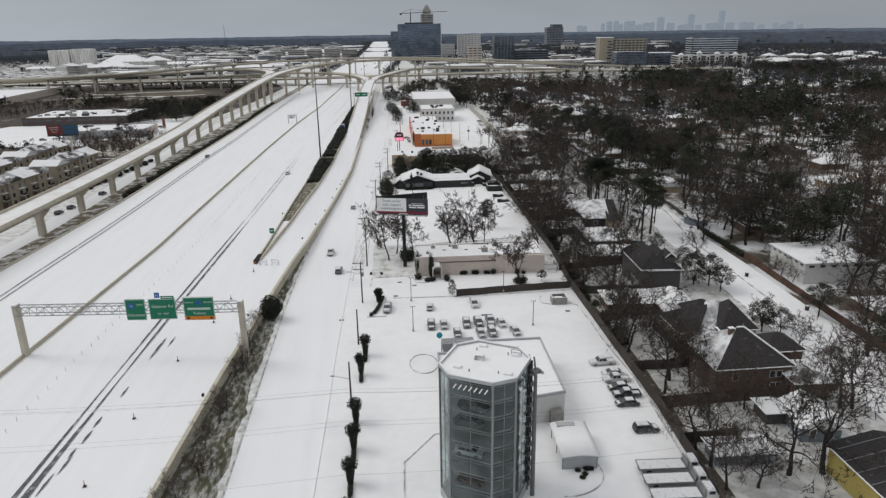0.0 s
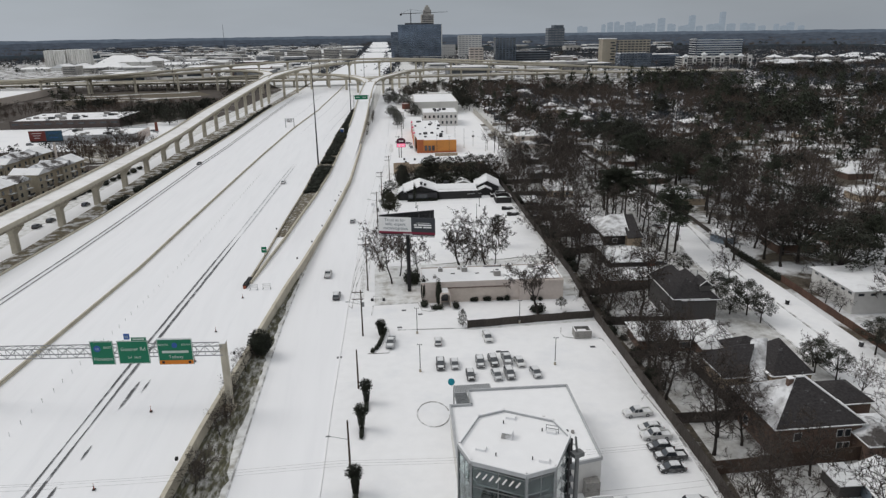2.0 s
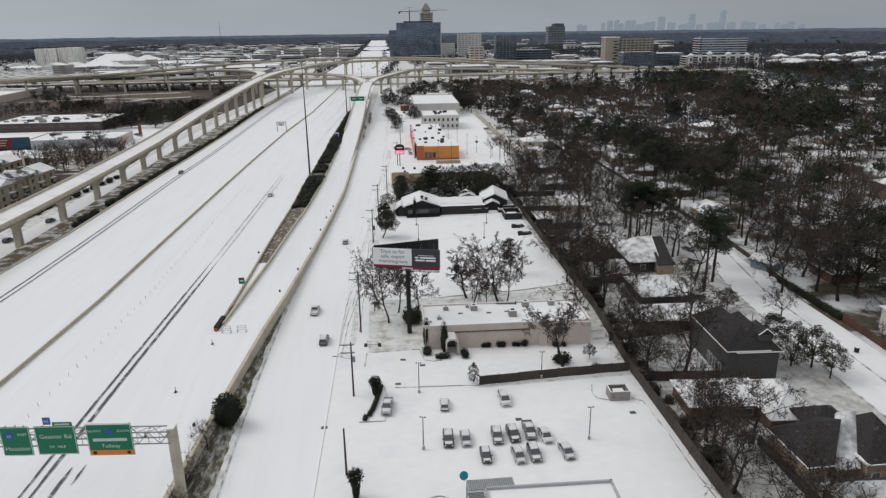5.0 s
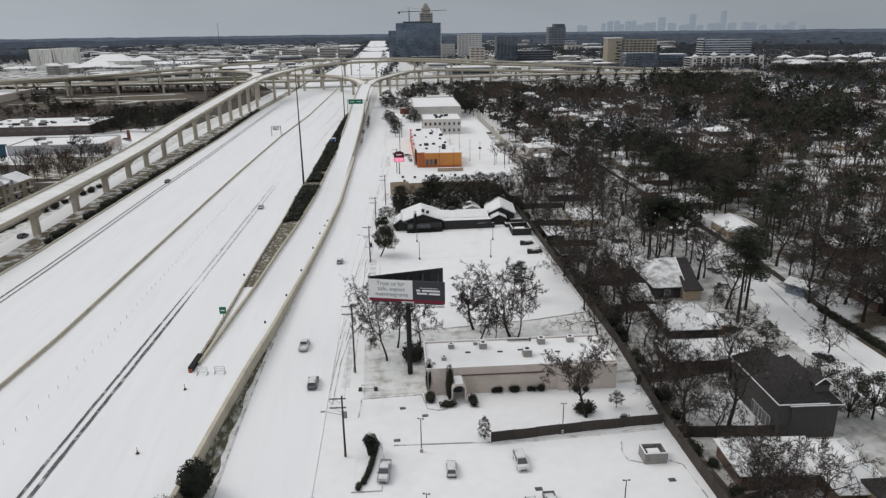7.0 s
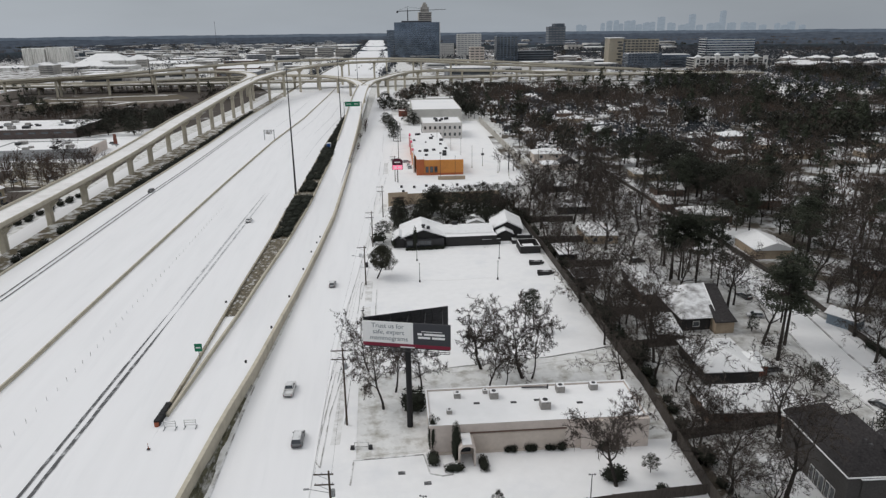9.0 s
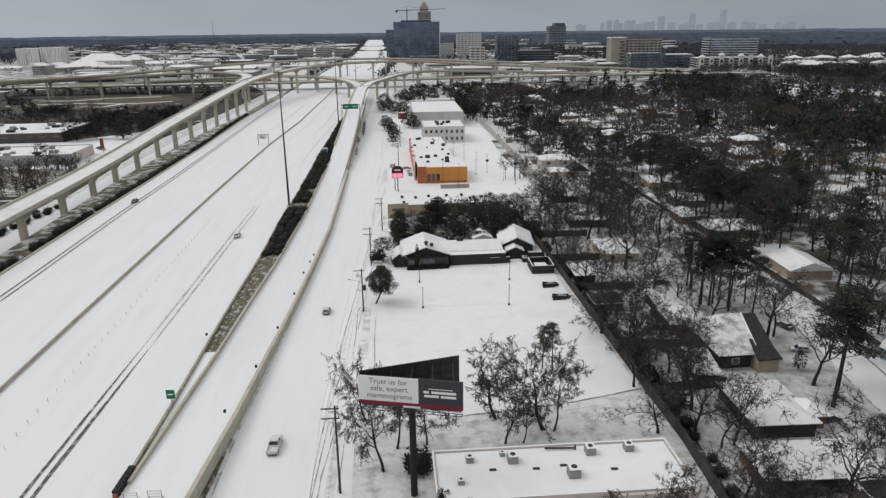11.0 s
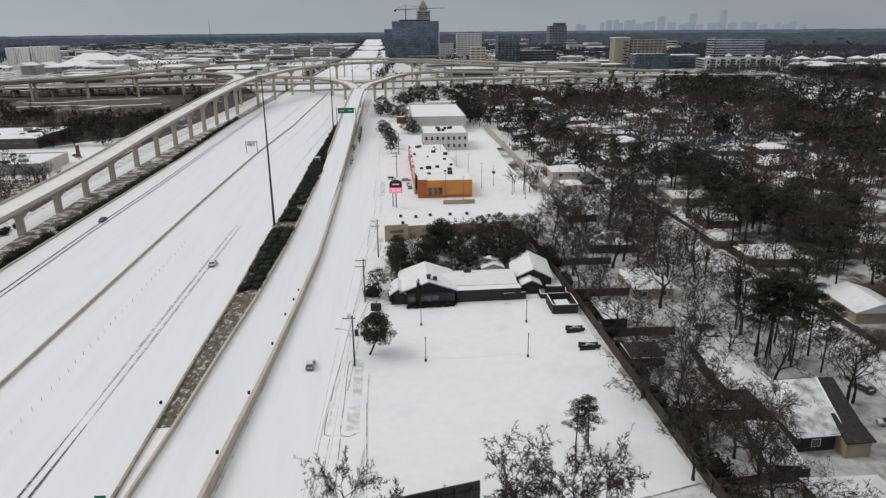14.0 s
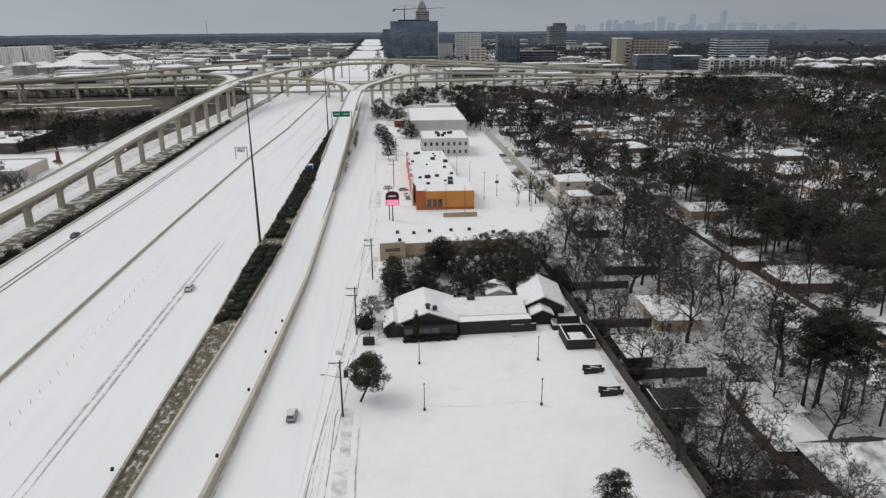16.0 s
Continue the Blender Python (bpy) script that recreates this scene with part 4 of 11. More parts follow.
house(73.8, 199.0, 10.5, 13.6, 3.0, 5.0, -4, M_DARKWALL, M_ROOFSNOW, "dark-walled bungalow under a snowy hip roof", group=HG_, windows=[("w", -2, 1.5, 1.4, 1.2)])
house(80.0, 196.6, 3.6, 5.0, 2.8, 4.2, -4, M_REDBRICK, M_ROOFSNOW, "red-brick porch wing with snowy roof", group=HG_)
house(70.6, 182.6, 16.8, 8.6, 3.0, 4.8, -4, M_BRICK, M_ROOFSNOW, "long low house under a white roof", group=HG_, chimney=(-4, 1.0, 2.6))
house(77.5, 178.0, 7.0, 6.0, 3.0, 4.5, -4, M_BRICK, M_ROOFSNOW, "snow-roofed wing of a low house", group=HG_)
# broad hip roof, its west slope under thin patchy snow and its south slope bare
hg = thing("house", (0, 0, 0), 0, "pale-walled house with patchy snow on a broad dark hip roof", "house", HG_)
part("wall", Geo().box(80.0, 224.4, 1.7, 11.0, 16.0, 3.4), M_DARKWALL, hg)
part("porch", Geo().box(83.6, 215.4, 1.5, 4.4, 3.0, 3.0), M_TANWALL, hg, "pale porch wing")
part("porch_roof", Geo().add([(81.0, 213.5, 3.0), (86.2, 213.5, 3.0), (86.2, 219.5, 4.8), (82.2, 219.5, 4.8), (81.0, 213.5, 2.8), (86.2, 213.5, 2.8), (86.2, 219.5, 4.2), (82.2, 219.5, 4.2)], [(0, 1, 2, 3), (7, 6, 5, 4), (0, 4, 5, 1), (1, 5, 6, 2), (2, 6, 7, 3), (3, 7, 4, 0)]), M_SHINGLE, hg, "dark bare porch roof")
part("roof", Geo().add([(73.8, 215.4, 3.4), (86.2, 215.8, 3.4), (87.8, 227.2, 6.9), (80.2, 226.8, 7.3), (74.6, 233.4, 3.4), (87.4, 233.6, 3.4), (73.8, 215.4, 3.2), (86.2, 215.8, 3.2), (74.6, 233.4, 3.2), (87.4, 233.6, 3.2)], [(0, 1, 2, 3), (3, 2, 5, 4), (1, 7, 9, 5), (1, 5, 2), (0, 6, 7, 1), (4, 8, 6, 0), (5, 9, 8, 4)]), M_SHINGLE, hg, "bare dark shingles")
part("roof_slope", Geo().add([(73.8, 215.4, 3.46), (80.2, 226.8, 7.36), (74.6, 233.4, 3.46), (82.4, 215.75, 3.46), (84.2, 226.9, 7.26), (73.8, 215.4, 3.3), (74.6, 233.4, 3.3)], [(0, 3, 4, 1), (2, 0, 1), (0, 2, 6, 5)]), M_ROOFPATCH, hg, "roof slope under thin patchy snow")
part("hip_snow", Geo().tube((82.5, 215.8, 3.5), (84.3, 226.9, 7.28), 0.12, 0.2, 6), M_SNOW, hg, "ridge of snow along the hip")
part("gutter", Geo().box(80.0, 215.5, 3.35, 12.4, 0.14, 0.14), M_SNOW, hg)
window_part(hg, 78.0, 216.4, 1.6, 1.4, 1.2, "s")
window_part(hg, 83.4, 216.4, 1.6, 1.4, 1.2, "s")
FOOT.append((80.4, 224.4, 7.6, 9.6))
house(70.6, 216.6, 4.6, 11.0, 2.3, 2.6, -12, M_DARKWALL, M_ROOFSNOW, "low dark lean-to under a flat snowy roof", group=HG_, snow_edge=False)
house(76.6, 237.2, 8.4, 9.6, 3.0, 4.6, -4, M_BRICK, M_ROOFSNOW, "low house under a white hip roof", group=HG_)
house(78.4, 247.6, 9.0, 9.4, 3.1, 3.5, -6, M_DARKWALL, M_ROOFSNOW, "flat-roofed dark outbuilding under snow", group=HG_)
house(79.8, 289.0, 10.0, 14.0, 3.0, 5.0, -4, M_TANWALL, M_ROOFSNOW, "tan bungalow with a snow-covered hip roof", group=HG_, windows=[("s", -2.5, 1.5, 1.2, 1.2), ("s", 2.5, 1.5, 1.2, 1.2)], chimney=(2.5, -1.0, 3.8))
house(63.2, 250.6, 6.6, 6.0, 2.4, 2.7, -3, M_DARKWALL, M_SHINGLE, "low dark shed with a bare flat roof beside the fence", group=HG_)
house(63.6, 271.0, 5.0, 9.5, 2.8, 3.2, -3, M_DARKWALL, M_ROOFSNOW, "low dark shed with a flat snowy roof", group=HG_)
house(99.5, 421.0, 17.0, 12.0, 5.4, 7.4, -4, M_CREAM, M_ROOFSNOW, "two-storey cream house with a snowy roof", group=HG_, windows=[("s", -5.0, 3.9, 1.6, 1.3), ("s", 3.0, 3.9, 1.2, 1.2)], chimney=(4.0, -3.0, 5.4))
house(104.0, 402.0, 8.5, 10.0, 3.4, 6.2, -4, M_PINKWALL, M_SHINGLE, "pinkish garage wing with a steep dark gable", gable=True, group=HG_)
house(95.0, 404.0, 7.5, 9.0, 3.0, 4.2, -4, M_PINKWALL, M_ROOFSNOW, "low pinkish wing under snow", group=HG_)
house(118.5, 323.0, 7.0, 11.0, 3.0, 4.6, -3, M_BRICK, M_ROOFSNOW, "brick bungalow under snow", group=HG_)
house(123.0, 306.0, 12.0, 9.0, 3.0, 4.8, -3, M_BRICK, M_ROOFSNOW, "brick bungalow with snow on its roof", group=HG_)
house(113.0, 214.0, 4.0, 6.5, 2.8, 4.0, 28, M_BLUE, M_ROOFSNOW, "small blue garden shed with pale metal roof", gable=True, group=HG_)
sch = house(123.5, 163.2, 18.5, 17.0, 6.0, 6.7, -3, M_OFFWHITE, M_ROOFSNOW, "long white two-storey hall with a flat snowy roof", group=HG_)
for k in range(6):
    window_part(sch, -9.25, -7.0 + k * 2.7, 5.0, 1.3, 0.5, "w", M_OFFWHITE)
    window_part(sch, -7.5 + k * 3.0, -8.5, 4.9, 1.4, 0.6, "s", M_OFFWHITE)
house(142.0, 152.0, 20.0, 12.0, 4.0, 4.7, -3, M_OFFWHITE, M_ROOFSNOW, "flat white annex beside the hall", group=HG_)
house(121.0, 133.0, 12.0, 10.0, 3.0, 4.6, -3, M_BRICK, M_ROOFSNOW, "brick bungalow behind a brown fence", group=HG_)
house(118.0, 112.0, 12.0, 10.0, 3.0, 4.6, -3, M_GREYWALL, M_SHINGLE_HALF, "grey bungalow with patchy snow on its roof", group=HG_)
house(130.0, 205.0, 13.0, 10.0, 3.0, 4.8, -3, M_BRICK, M_SHINGLE_HALF, "brick bungalow below dark pines", group=HG_)

# more roofs between the trees, street after street
rr = random.Random(11)
HOUSE_KINDS = [(M_BRICK, M_ROOFSNOW, "brick bungalow with snow-covered roof among trees"), (M_TANWALL, M_ROOFSNOW, "tan bungalow with white roof among trees"), (M_GREYWALL, M_SHINGLE_HALF, "grey bungalow with patchy snow on its roof among trees")]
for row, x0 in enumerate([80, 101, 128, 152, 196, 222, 268, 296, 344, 372, 430]):
    y = 318 + rr.uniform(0, 14)
    if x0 == 101:
        y = 452
    if 120 < x0 < 160:
        y = 232 if x0 < 140 else 178
    elif x0 > 160:
        y = 175 + row * 12
    while y < 760 - max(0, x0 - 200) * 0.25:
        wl_, rf_, lb_ = HOUSE_KINDS[rr.randrange(3)]
        x = x0 + rr.uniform(-3, 3) + (y - 300) * 0.04
        if not (x0 == 80 and (y < 300 or y > 372)) and not (x0 > 120 and rr.random() < 0.34):
            house(x, y, rr.uniform(10, 16), rr.uniform(9, 15), 3.0, rr.uniform(4.4, 5.6), -4 + rr.uniform(-3, 3), wl_, rf_, lb_, gable=rr.random() < 0.2, group=HG_, snow_edge=False)
        y += rr.uniform(28, 42)


# --- the glass car tower with its flat annex ---
def rot(p, a):
    c, s = math.cos(radians(a)), math.sin(radians(a))
    return (p[0] * c - p[1] * s, p[0] * s + p[1] * c)


TC, TR, TH = (16.0, 83.4), -30.0, 21.4
S, E_ = 5.55, 3.1
OCT = [rot(p, TR) for p in [(-E_, -S), (E_, -S), (S, -E_), (S, E_), (E_, S), (-E_, S), (-S, E_), (-S, -E_)]]
tw = thing("car_tower", (*TC, 0), 0, "eight-sided glass car-vending tower with snowy flat roof and steel frame", "tower")
inset = [(x * 0.86, y * 0.86) for x, y in OCT]
for k in range(8):
    z = 1.2 + k * 2.42
    part("floor_slab", Geo().prism(inset, z, z + 0.22), M_GREYPANEL, tw)
part("core", Geo().box(0, 0, TH / 2, 3.2, 3.2, TH - 1, TR), M_DARKM, tw, "dark steel lift core")
part("roof", Geo().prism([(x * 0.98, y * 0.98) for x, y in OCT], TH - 0.25, TH), M_SNOW, tw, "flat roof under snow")
for i in range(8):
    a, b = OCT[i], OCT[(i + 1) % 8]
    m = ((a[0] + b[0]) / 2, (a[1] + b[1]) / 2)
    L = math.hypot(b[0] - a[0], b[1] - a[1])
    an = math.degrees(math.atan2(b[1] - a[1], b[0] - a[0]))
    pp = part("parapet", Geo().box(*m, TH + 0.02, L + 0.12, 0.26, 0.5, an), M_GREYPANEL, tw, "pale grey parapet")
    part("parapet_snow", Geo().box(*m, TH + 0.32, L + 0.1, 0.26, 0.12, an), M_SNOW, pp)
    part("corner_post", Geo().box(a[0], a[1], TH / 2, 0.26, 0.26, TH, an), M_STEEL, tw)
    cols = 2
    for r in range(8):
        for c in range(cols):
            u0, u1 = c / cols + 0.008, (c + 1) / cols - 0.008
            p0 = (a[0] + (b[0] - a[0]) * (u0 + u1) / 2, a[1] + (b[1] - a[1]) * (u0 + u1) / 2)
            part("glass_pane", Geo().box(*p0, 1.6 + r * 2.42 + 1.15, L * (u1 - u0), 0.04, 2.3, an), M_TOWERGLASS, tw)
    for r in range(9):
        part("mullion", Geo().box(*m, 1.5 + r * 2.42, L - 0.3, 0.1, 0.07, an), M_STEEL, tw)
    part("mullion", Geo().box(*m, TH / 2 + 0.6, 0.07, 0.1, TH - 1.6, an), M_STEEL, tw)
    part("plinth", Geo().box(*m, 0.7, L, 0.3, 1.4, an), M_GREYPANEL, tw)
v = part("roof_vent", Geo().box(-0.6, 1.0, TH + 0.35, 1.3, 1.1, 0.7, -25, 0.85), M_CURB, tw, "square roof vent")
part("vent_cap", Geo().box(-0.6, 1.0, TH + 0.76, 1.25, 1.05, 0.1, -25), M_SNOW, v)
for x, y in [(4.6, 1.2), (-4.0, -1.0), (0.6, 4.8), (2.4, -4.0)]:
    part("roof_hatch", Geo().box(x, y, TH + 0.15, 1.1, 0.8, 0.3, -25), M_SNOW, tw)
for x, y in [(3.6, 1.6), (-2.6, -2.4), (1.2, -3.6), (-0.5, 3.8)]:
    part("vent_pipe", Geo().tube((x, y, TH), (x, y, TH + 0.4), 0.07, 0.07, 8), M_DARKM, tw)
part("guard_rail", Geo().box(4.7, 1.2, TH + 0.9, 1.5, 0.06, 0.06, -25).box(4.7, 1.2, TH + 0.5, 1.5, 0.06, 0.06, -25).tube((4.05, 1.5, TH), (4.05, 1.5, TH + 0.95), 0.04).tube((5.35, 0.9, TH), (5.35, 0.9, TH + 0.95), 0.04), M_STEEL, tw)
# lettering of the maker: plain slanted bars in its colour
la, lb = OCT[0], OCT[1]
an = math.degrees(math.atan2(lb[1] - la[1], lb[0] - la[0]))
for k in range(7):
    u = 0.14 + 0.12 * k
    px, py = la[0] + (lb[0] - la[0]) * u, la[1] + (lb[1] - la[1]) * u
    ox, oy = math.sin(radians(an)) * 0.12, -math.cos(radians(an)) * 0.12
    dx_, dy_ = math.cos(radians(an)) * 0.22, math.sin(radians(an)) * 0.22
    part("sign_bar", Geo().tube((px + ox - dx_, py + oy - dy_, TH - 1.6), (px + ox + dx_, py + oy + dy_, TH - 0.9), 0.1, 0.1, 5), M_SIGNWHITE, tw, "slanted white bar of a sign")
part("side_emblem", Geo().tube((OCT[6][0] * 1.01, OCT[6][1] * 0.6, TH - 1.6), (OCT[6][0] * 1.04, OCT[6][1] * 0.6, TH - 1.6), 0.8, 0.8, 16), M_TEAL, tw, "round teal emblem")
# the outside stair and service riser
part("hoist_mast", Geo().tube((6.8, -1.8, 0), (6.8, -1.8, 12), 0.34, 0.30, 10).tube((6.8, -1.8, 12), (6.8, -1.8, TH - 1.2), 0.30, 0.24, 10).tube((6.8, -1.8, TH - 1.2), (6.5, -1.8, TH + 1.2), 0.14, 0.12, 6).box(6.8, -1.8, TH - 1.0, 1.3, 0.9, 0.5, 20), M_MAST, tw, "grey tapering hoist mast")
for k in range(4):
    px, py = 6.3 + 0.5 * (k % 2), -0.5 + 0.9 * k
    part("riser_post", Geo().tube((px, py, 0), (px, py, TH - 0.5), 0.14, 0.14, 6), M_DARKM, tw)
for k in range(12):
    z = 1 + k * 1.65
    part("stair_flight", Geo().box(6.6, 0.9, z, 1.0, 3.0, 0.16, 0).tube((6.2, -0.5, z), (6.2, 2.2, z + 1.5), 0.06, 0.06, 4).tube((7.0, 2.2, z), (7.0, -0.5, z + 1.5), 0.06, 0.06, 4), M_STEEL, tw)
FOOT.append((16, 83, 8, 8))

an_ = thing("annex", (0, 0, 0), 0, "flat white annex building with snow on its roof", "building")
AP = [(11.8, 97.0), (33.2, 100.8), (34.2, 122.2), (16.6, 122.9), (16.5, 118.1), (12.9, 118.2)]
part("wall", Geo().prism(AP, 0, 5.2), M_OFFWHITE, an_, "off-white panel walls")
part("roof", Geo().prism(AP, 5.21, 5.3), M_SNOW, an_, "flat roof under snow")
for i in range(6):
    a, b = AP[i], AP[(i + 1) % 6]
    m = ((a[0] + b[0]) / 2, (a[1] + b[1]) / 2)
    part("parapet", Geo().box(*m, 5.45, math.hypot(b[0] - a[0], b[1] - a[1]) + 0.2, 0.28, 0.55, math.degrees(math.atan2(b[1] - a[1], b[0] - a[0]))), M_GREYPANEL, an_, "pale parapet")
part("trellis_roof", Geo().box(17.6, 124.2, 5.1, 6.6, 2.2, 0.25, -1), M_GREYPANEL, an_, "ribbed metal canopy")
for k in range(22):
    part("rib", Geo().box(14.5 + k * 0.29, 124.2 - k * 0.005, 5.28, 0.1, 2.2, 0.1, -1), M_STEEL, an_)
for k in range(14):
    part("rib", Geo().box(15.2, 118.5 + k * 0.3, 5.36, 2.2, 0.1, 0.1), M_STEEL, an_)
part("canopy_side", Geo().box(15.2, 120.6, 5.15, 2.2, 4.6, 0.3), M_GREYPANEL, an_, "ribbed metal canopy")
for x, y in [(14.4, 125.2), (20.6, 125.1), (14.2, 118.6)]:
    part("canopy_post", Geo().tube((x, y, 0), (x, y, 5.1), 0.12), M_STEEL, an_)
part("round_sign", Geo().tube((14.0, 125.6, 5.9), (14.02, 125.45, 5.96), 0.62, 0.62, 20), M_TEAL, an_, "round teal sign")
part("sign_bracket", Geo().tube((14.1, 125.6, 5.0), (14.1, 125.6, 5.9), 0.05, 0.05, 5), M_STEEL, an_)
for x, y, r, h in [(24, 112, 0.55, 0.5), (27.5, 112.5, 0.35, 0.4), (23.4, 110.6, 0.3, 0.4), (20.6, 107.5, 0.35, 0.4), (20.6, 112.6, 0.25, 0.5), (31, 108, 0.3, 0.4)]:
    part("roof_vent", Geo().tube((x, y, 5.3), (x, y, 5.3 + h), r, r * 0.8, 10), M_ACUNIT, an_)
part("service_unit", Geo().box(31.5, 99.8, 1.3, 2.2, 1.6, 2.6), M_ACUNIT, an_, "grey metal service cabinet")
FOOT.append((23, 110, 13, 14))

cn = thing("canopy", (31.9, 91.0, 0), -4, "curved white carport canopy covered in snow", "canopy")
gg = Geo()
NS = 8
for i in range(NS + 1):
    s = -1 + 2 * i / NS
    for yy in (-5.6, 5.6):
        gg.v.append((s * 3.0, yy * 0.86, 2.95 - 0.35 * s * s))
        gg.v.append((s * 3.0, yy * 0.86, 2.7 - 0.35 * s * s))
for i in range(NS):
    o = 4 * i
    gg.f += [[o, o + 4, o + 6, o + 2], [o + 1, o + 3, o + 7, o + 5], [o, o + 1, o + 5, o + 4], [o + 2, o + 6, o + 7, o + 3]]
    gg.m += [0] * 4
gg.f += [[0, 2, 3, 1], [4 * NS, 4 * NS + 1, 4 * NS + 3, 4 * NS + 2]]
gg.m += [0, 0]
part("roof", gg, M_SNOW, cn, "snow-covered curved roof", smooth=True)
for x in (-2.7, 2.7):
    for y in (-5, 0, 5):
        part("post", Geo().tube((x, y * 0.86, 0), (x, y * 0.86, 2.5), 0.09), M_STEEL, cn)
    part("beam", Geo().box(x, 0, 2.35, 0.15, 9.4, 0.25), M_STEEL, cn)
part("back_wall", Geo().box(0, -4.2, 1.2, 5.4, 0.2, 2.3), M_GREYPANEL, cn, "grey panelled end wall")
part("skylight", Geo().box(-0.6, 3.8, 2.98, 3.0, 1.2, 0.1), M_GREYPANEL, cn)
FOOT.append((31.6, 91, 5, 7))

# --- pale one-storey building with roof units ---
sb = thing("shop_building", (31.2, 182.0, 0), -2.4, "pale stucco shop building with a flat snowy roof", "building")
part("wall", Geo().box(0, 0, 2.6, 35.6, 11.4, 5.2), M_PINKWALL, sb, "pale pinkish stucco walls")
part("side_wing", Geo().box(12.5, -5.9, 2.65, 11.2, 1.0, 5.3), M_PINKWALL, sb, "projecting bay")
part("roof", Geo().box(0, 0, 5.26, 35.2, 11.0, 0.1), M_SNOW, sb, "flat roof under snow")
for cx, cy, sx, sy in [(0, -5.7, 36, 0.3), (0, 5.7, 36, 0.3), (-17.9, 0, 0.3, 11.1), (17.9, 0, 0.3, 11.1)]:
    q = part("parapet", Geo().box(cx, cy, 5.35, sx, sy, 0.5), M_PINKWALL, sb)
    part("coping_snow", Geo().box(cx, cy, 5.63, sx, sy, 0.07), M_SNOW, q)
part("cornice", Geo().box(-4.5, -5.76, 3.9, 18, 0.16, 0.22), M_BRICK, sb, "dark cornice line")
part("plinth", Geo().box(-3, -5.78, 0.25, 28, 0.2, 0.5), M_CREAM, sb)
part("recess_panel", Geo().box(-4.5, -5.74, 1.9, 17.6, 0.1, 3.4), M_CREAM, sb)
arch = Geo()
for k in range(9):
    a = math.pi * k / 8
    for yy in (-9.2, -5.9):
        arch.v += [(-12.2 - 1.35 * math.cos(a), yy, 3.0 + 1.0 * math.sin(a)), (-12.2 - 1.1 * math.cos(a), yy, 2.85 + 0.8 * math.sin(a))]
    if k:
        o = 4 * k
        arch.f += [[o - 4, o, o + 2, o - 2], [o - 3, o - 1, o + 3, o + 1], [o - 4, o - 3, o + 1, o], [o - 2, o + 2, o + 3, o - 1]]
        arch.m += [0] * 4
pt = part("portico", arch, M_PINKWALL, sb, "arched entrance portico of pale stucco")
part("portico_snow", Geo().box(-12.2, -7.5, 4.02, 1.5, 3.2, 0.1), M_SNOW, pt)
for k in (-1, 1):
    part("portico_wall", Geo().box(-12.2 + k * 1.22, -7.55, 1.45, 0.25, 3.3, 2.95), M_PINKWALL, pt)
part("door", Geo().box(-12.2, -5.8, 1.2, 1.8, 0.12, 2.4), M_GLASS, sb, "dark glass entrance door")
for x, y, s in [(-12.6, 3.2, 1.0), (-7.6, 4.2, 0.7), (-6.3, 2.6, 1.3), (5.6, 3.6, 1.3), (11.6, 3.9, 1.2), (1.8, -1.4, 1.5), (-14.4, -1.8, 0.8)]:
    ac = part("roof_unit", Geo().box(x, y, 5.3 + s * 0.45, s * 1.15, s * 1.2, s * 0.9, 0, 0.96, 0.08), M_ACUNIT, sb, "grey rooftop air conditioner")
    part("unit_snow", Geo().box(x, y, 5.3 + s * 0.93, s * 1.05, s * 1.1, 0.08), M_SNOW, ac)
    part("fan", Geo().tube((x, y, 5.3 + s * 0.95), (x, y, 5.3 + s * 1.02), s * 0.3, s * 0.3, 10), M_DARKM, ac)
for x, y in [(-3.2, 0.5), (0.9, 0.9), (8, -0.6), (-9.5, 0.8)]:
    part("skylight", Geo().box(x, y, 5.36, 1.0, 0.5, 0.1), M_DARKM, sb)
part("duct", Geo().tube((-1.0, 4.9, 5.6), (3.6, 4.6, 5.6), 0.14, 0.14, 6).tube((3.6, 4.6, 5.3), (3.6, 4.6, 6.1), 0.14, 0.14, 6), M_DARKM, sb)
FOOT.append((31.2, 182, 20, 8))

# --- charcoal restaurant with two gables ---
dr = thing("restaurant", (0, 0, 0), 0, "charcoal-walled restaurant with snowy roofs and dark gables", "building")


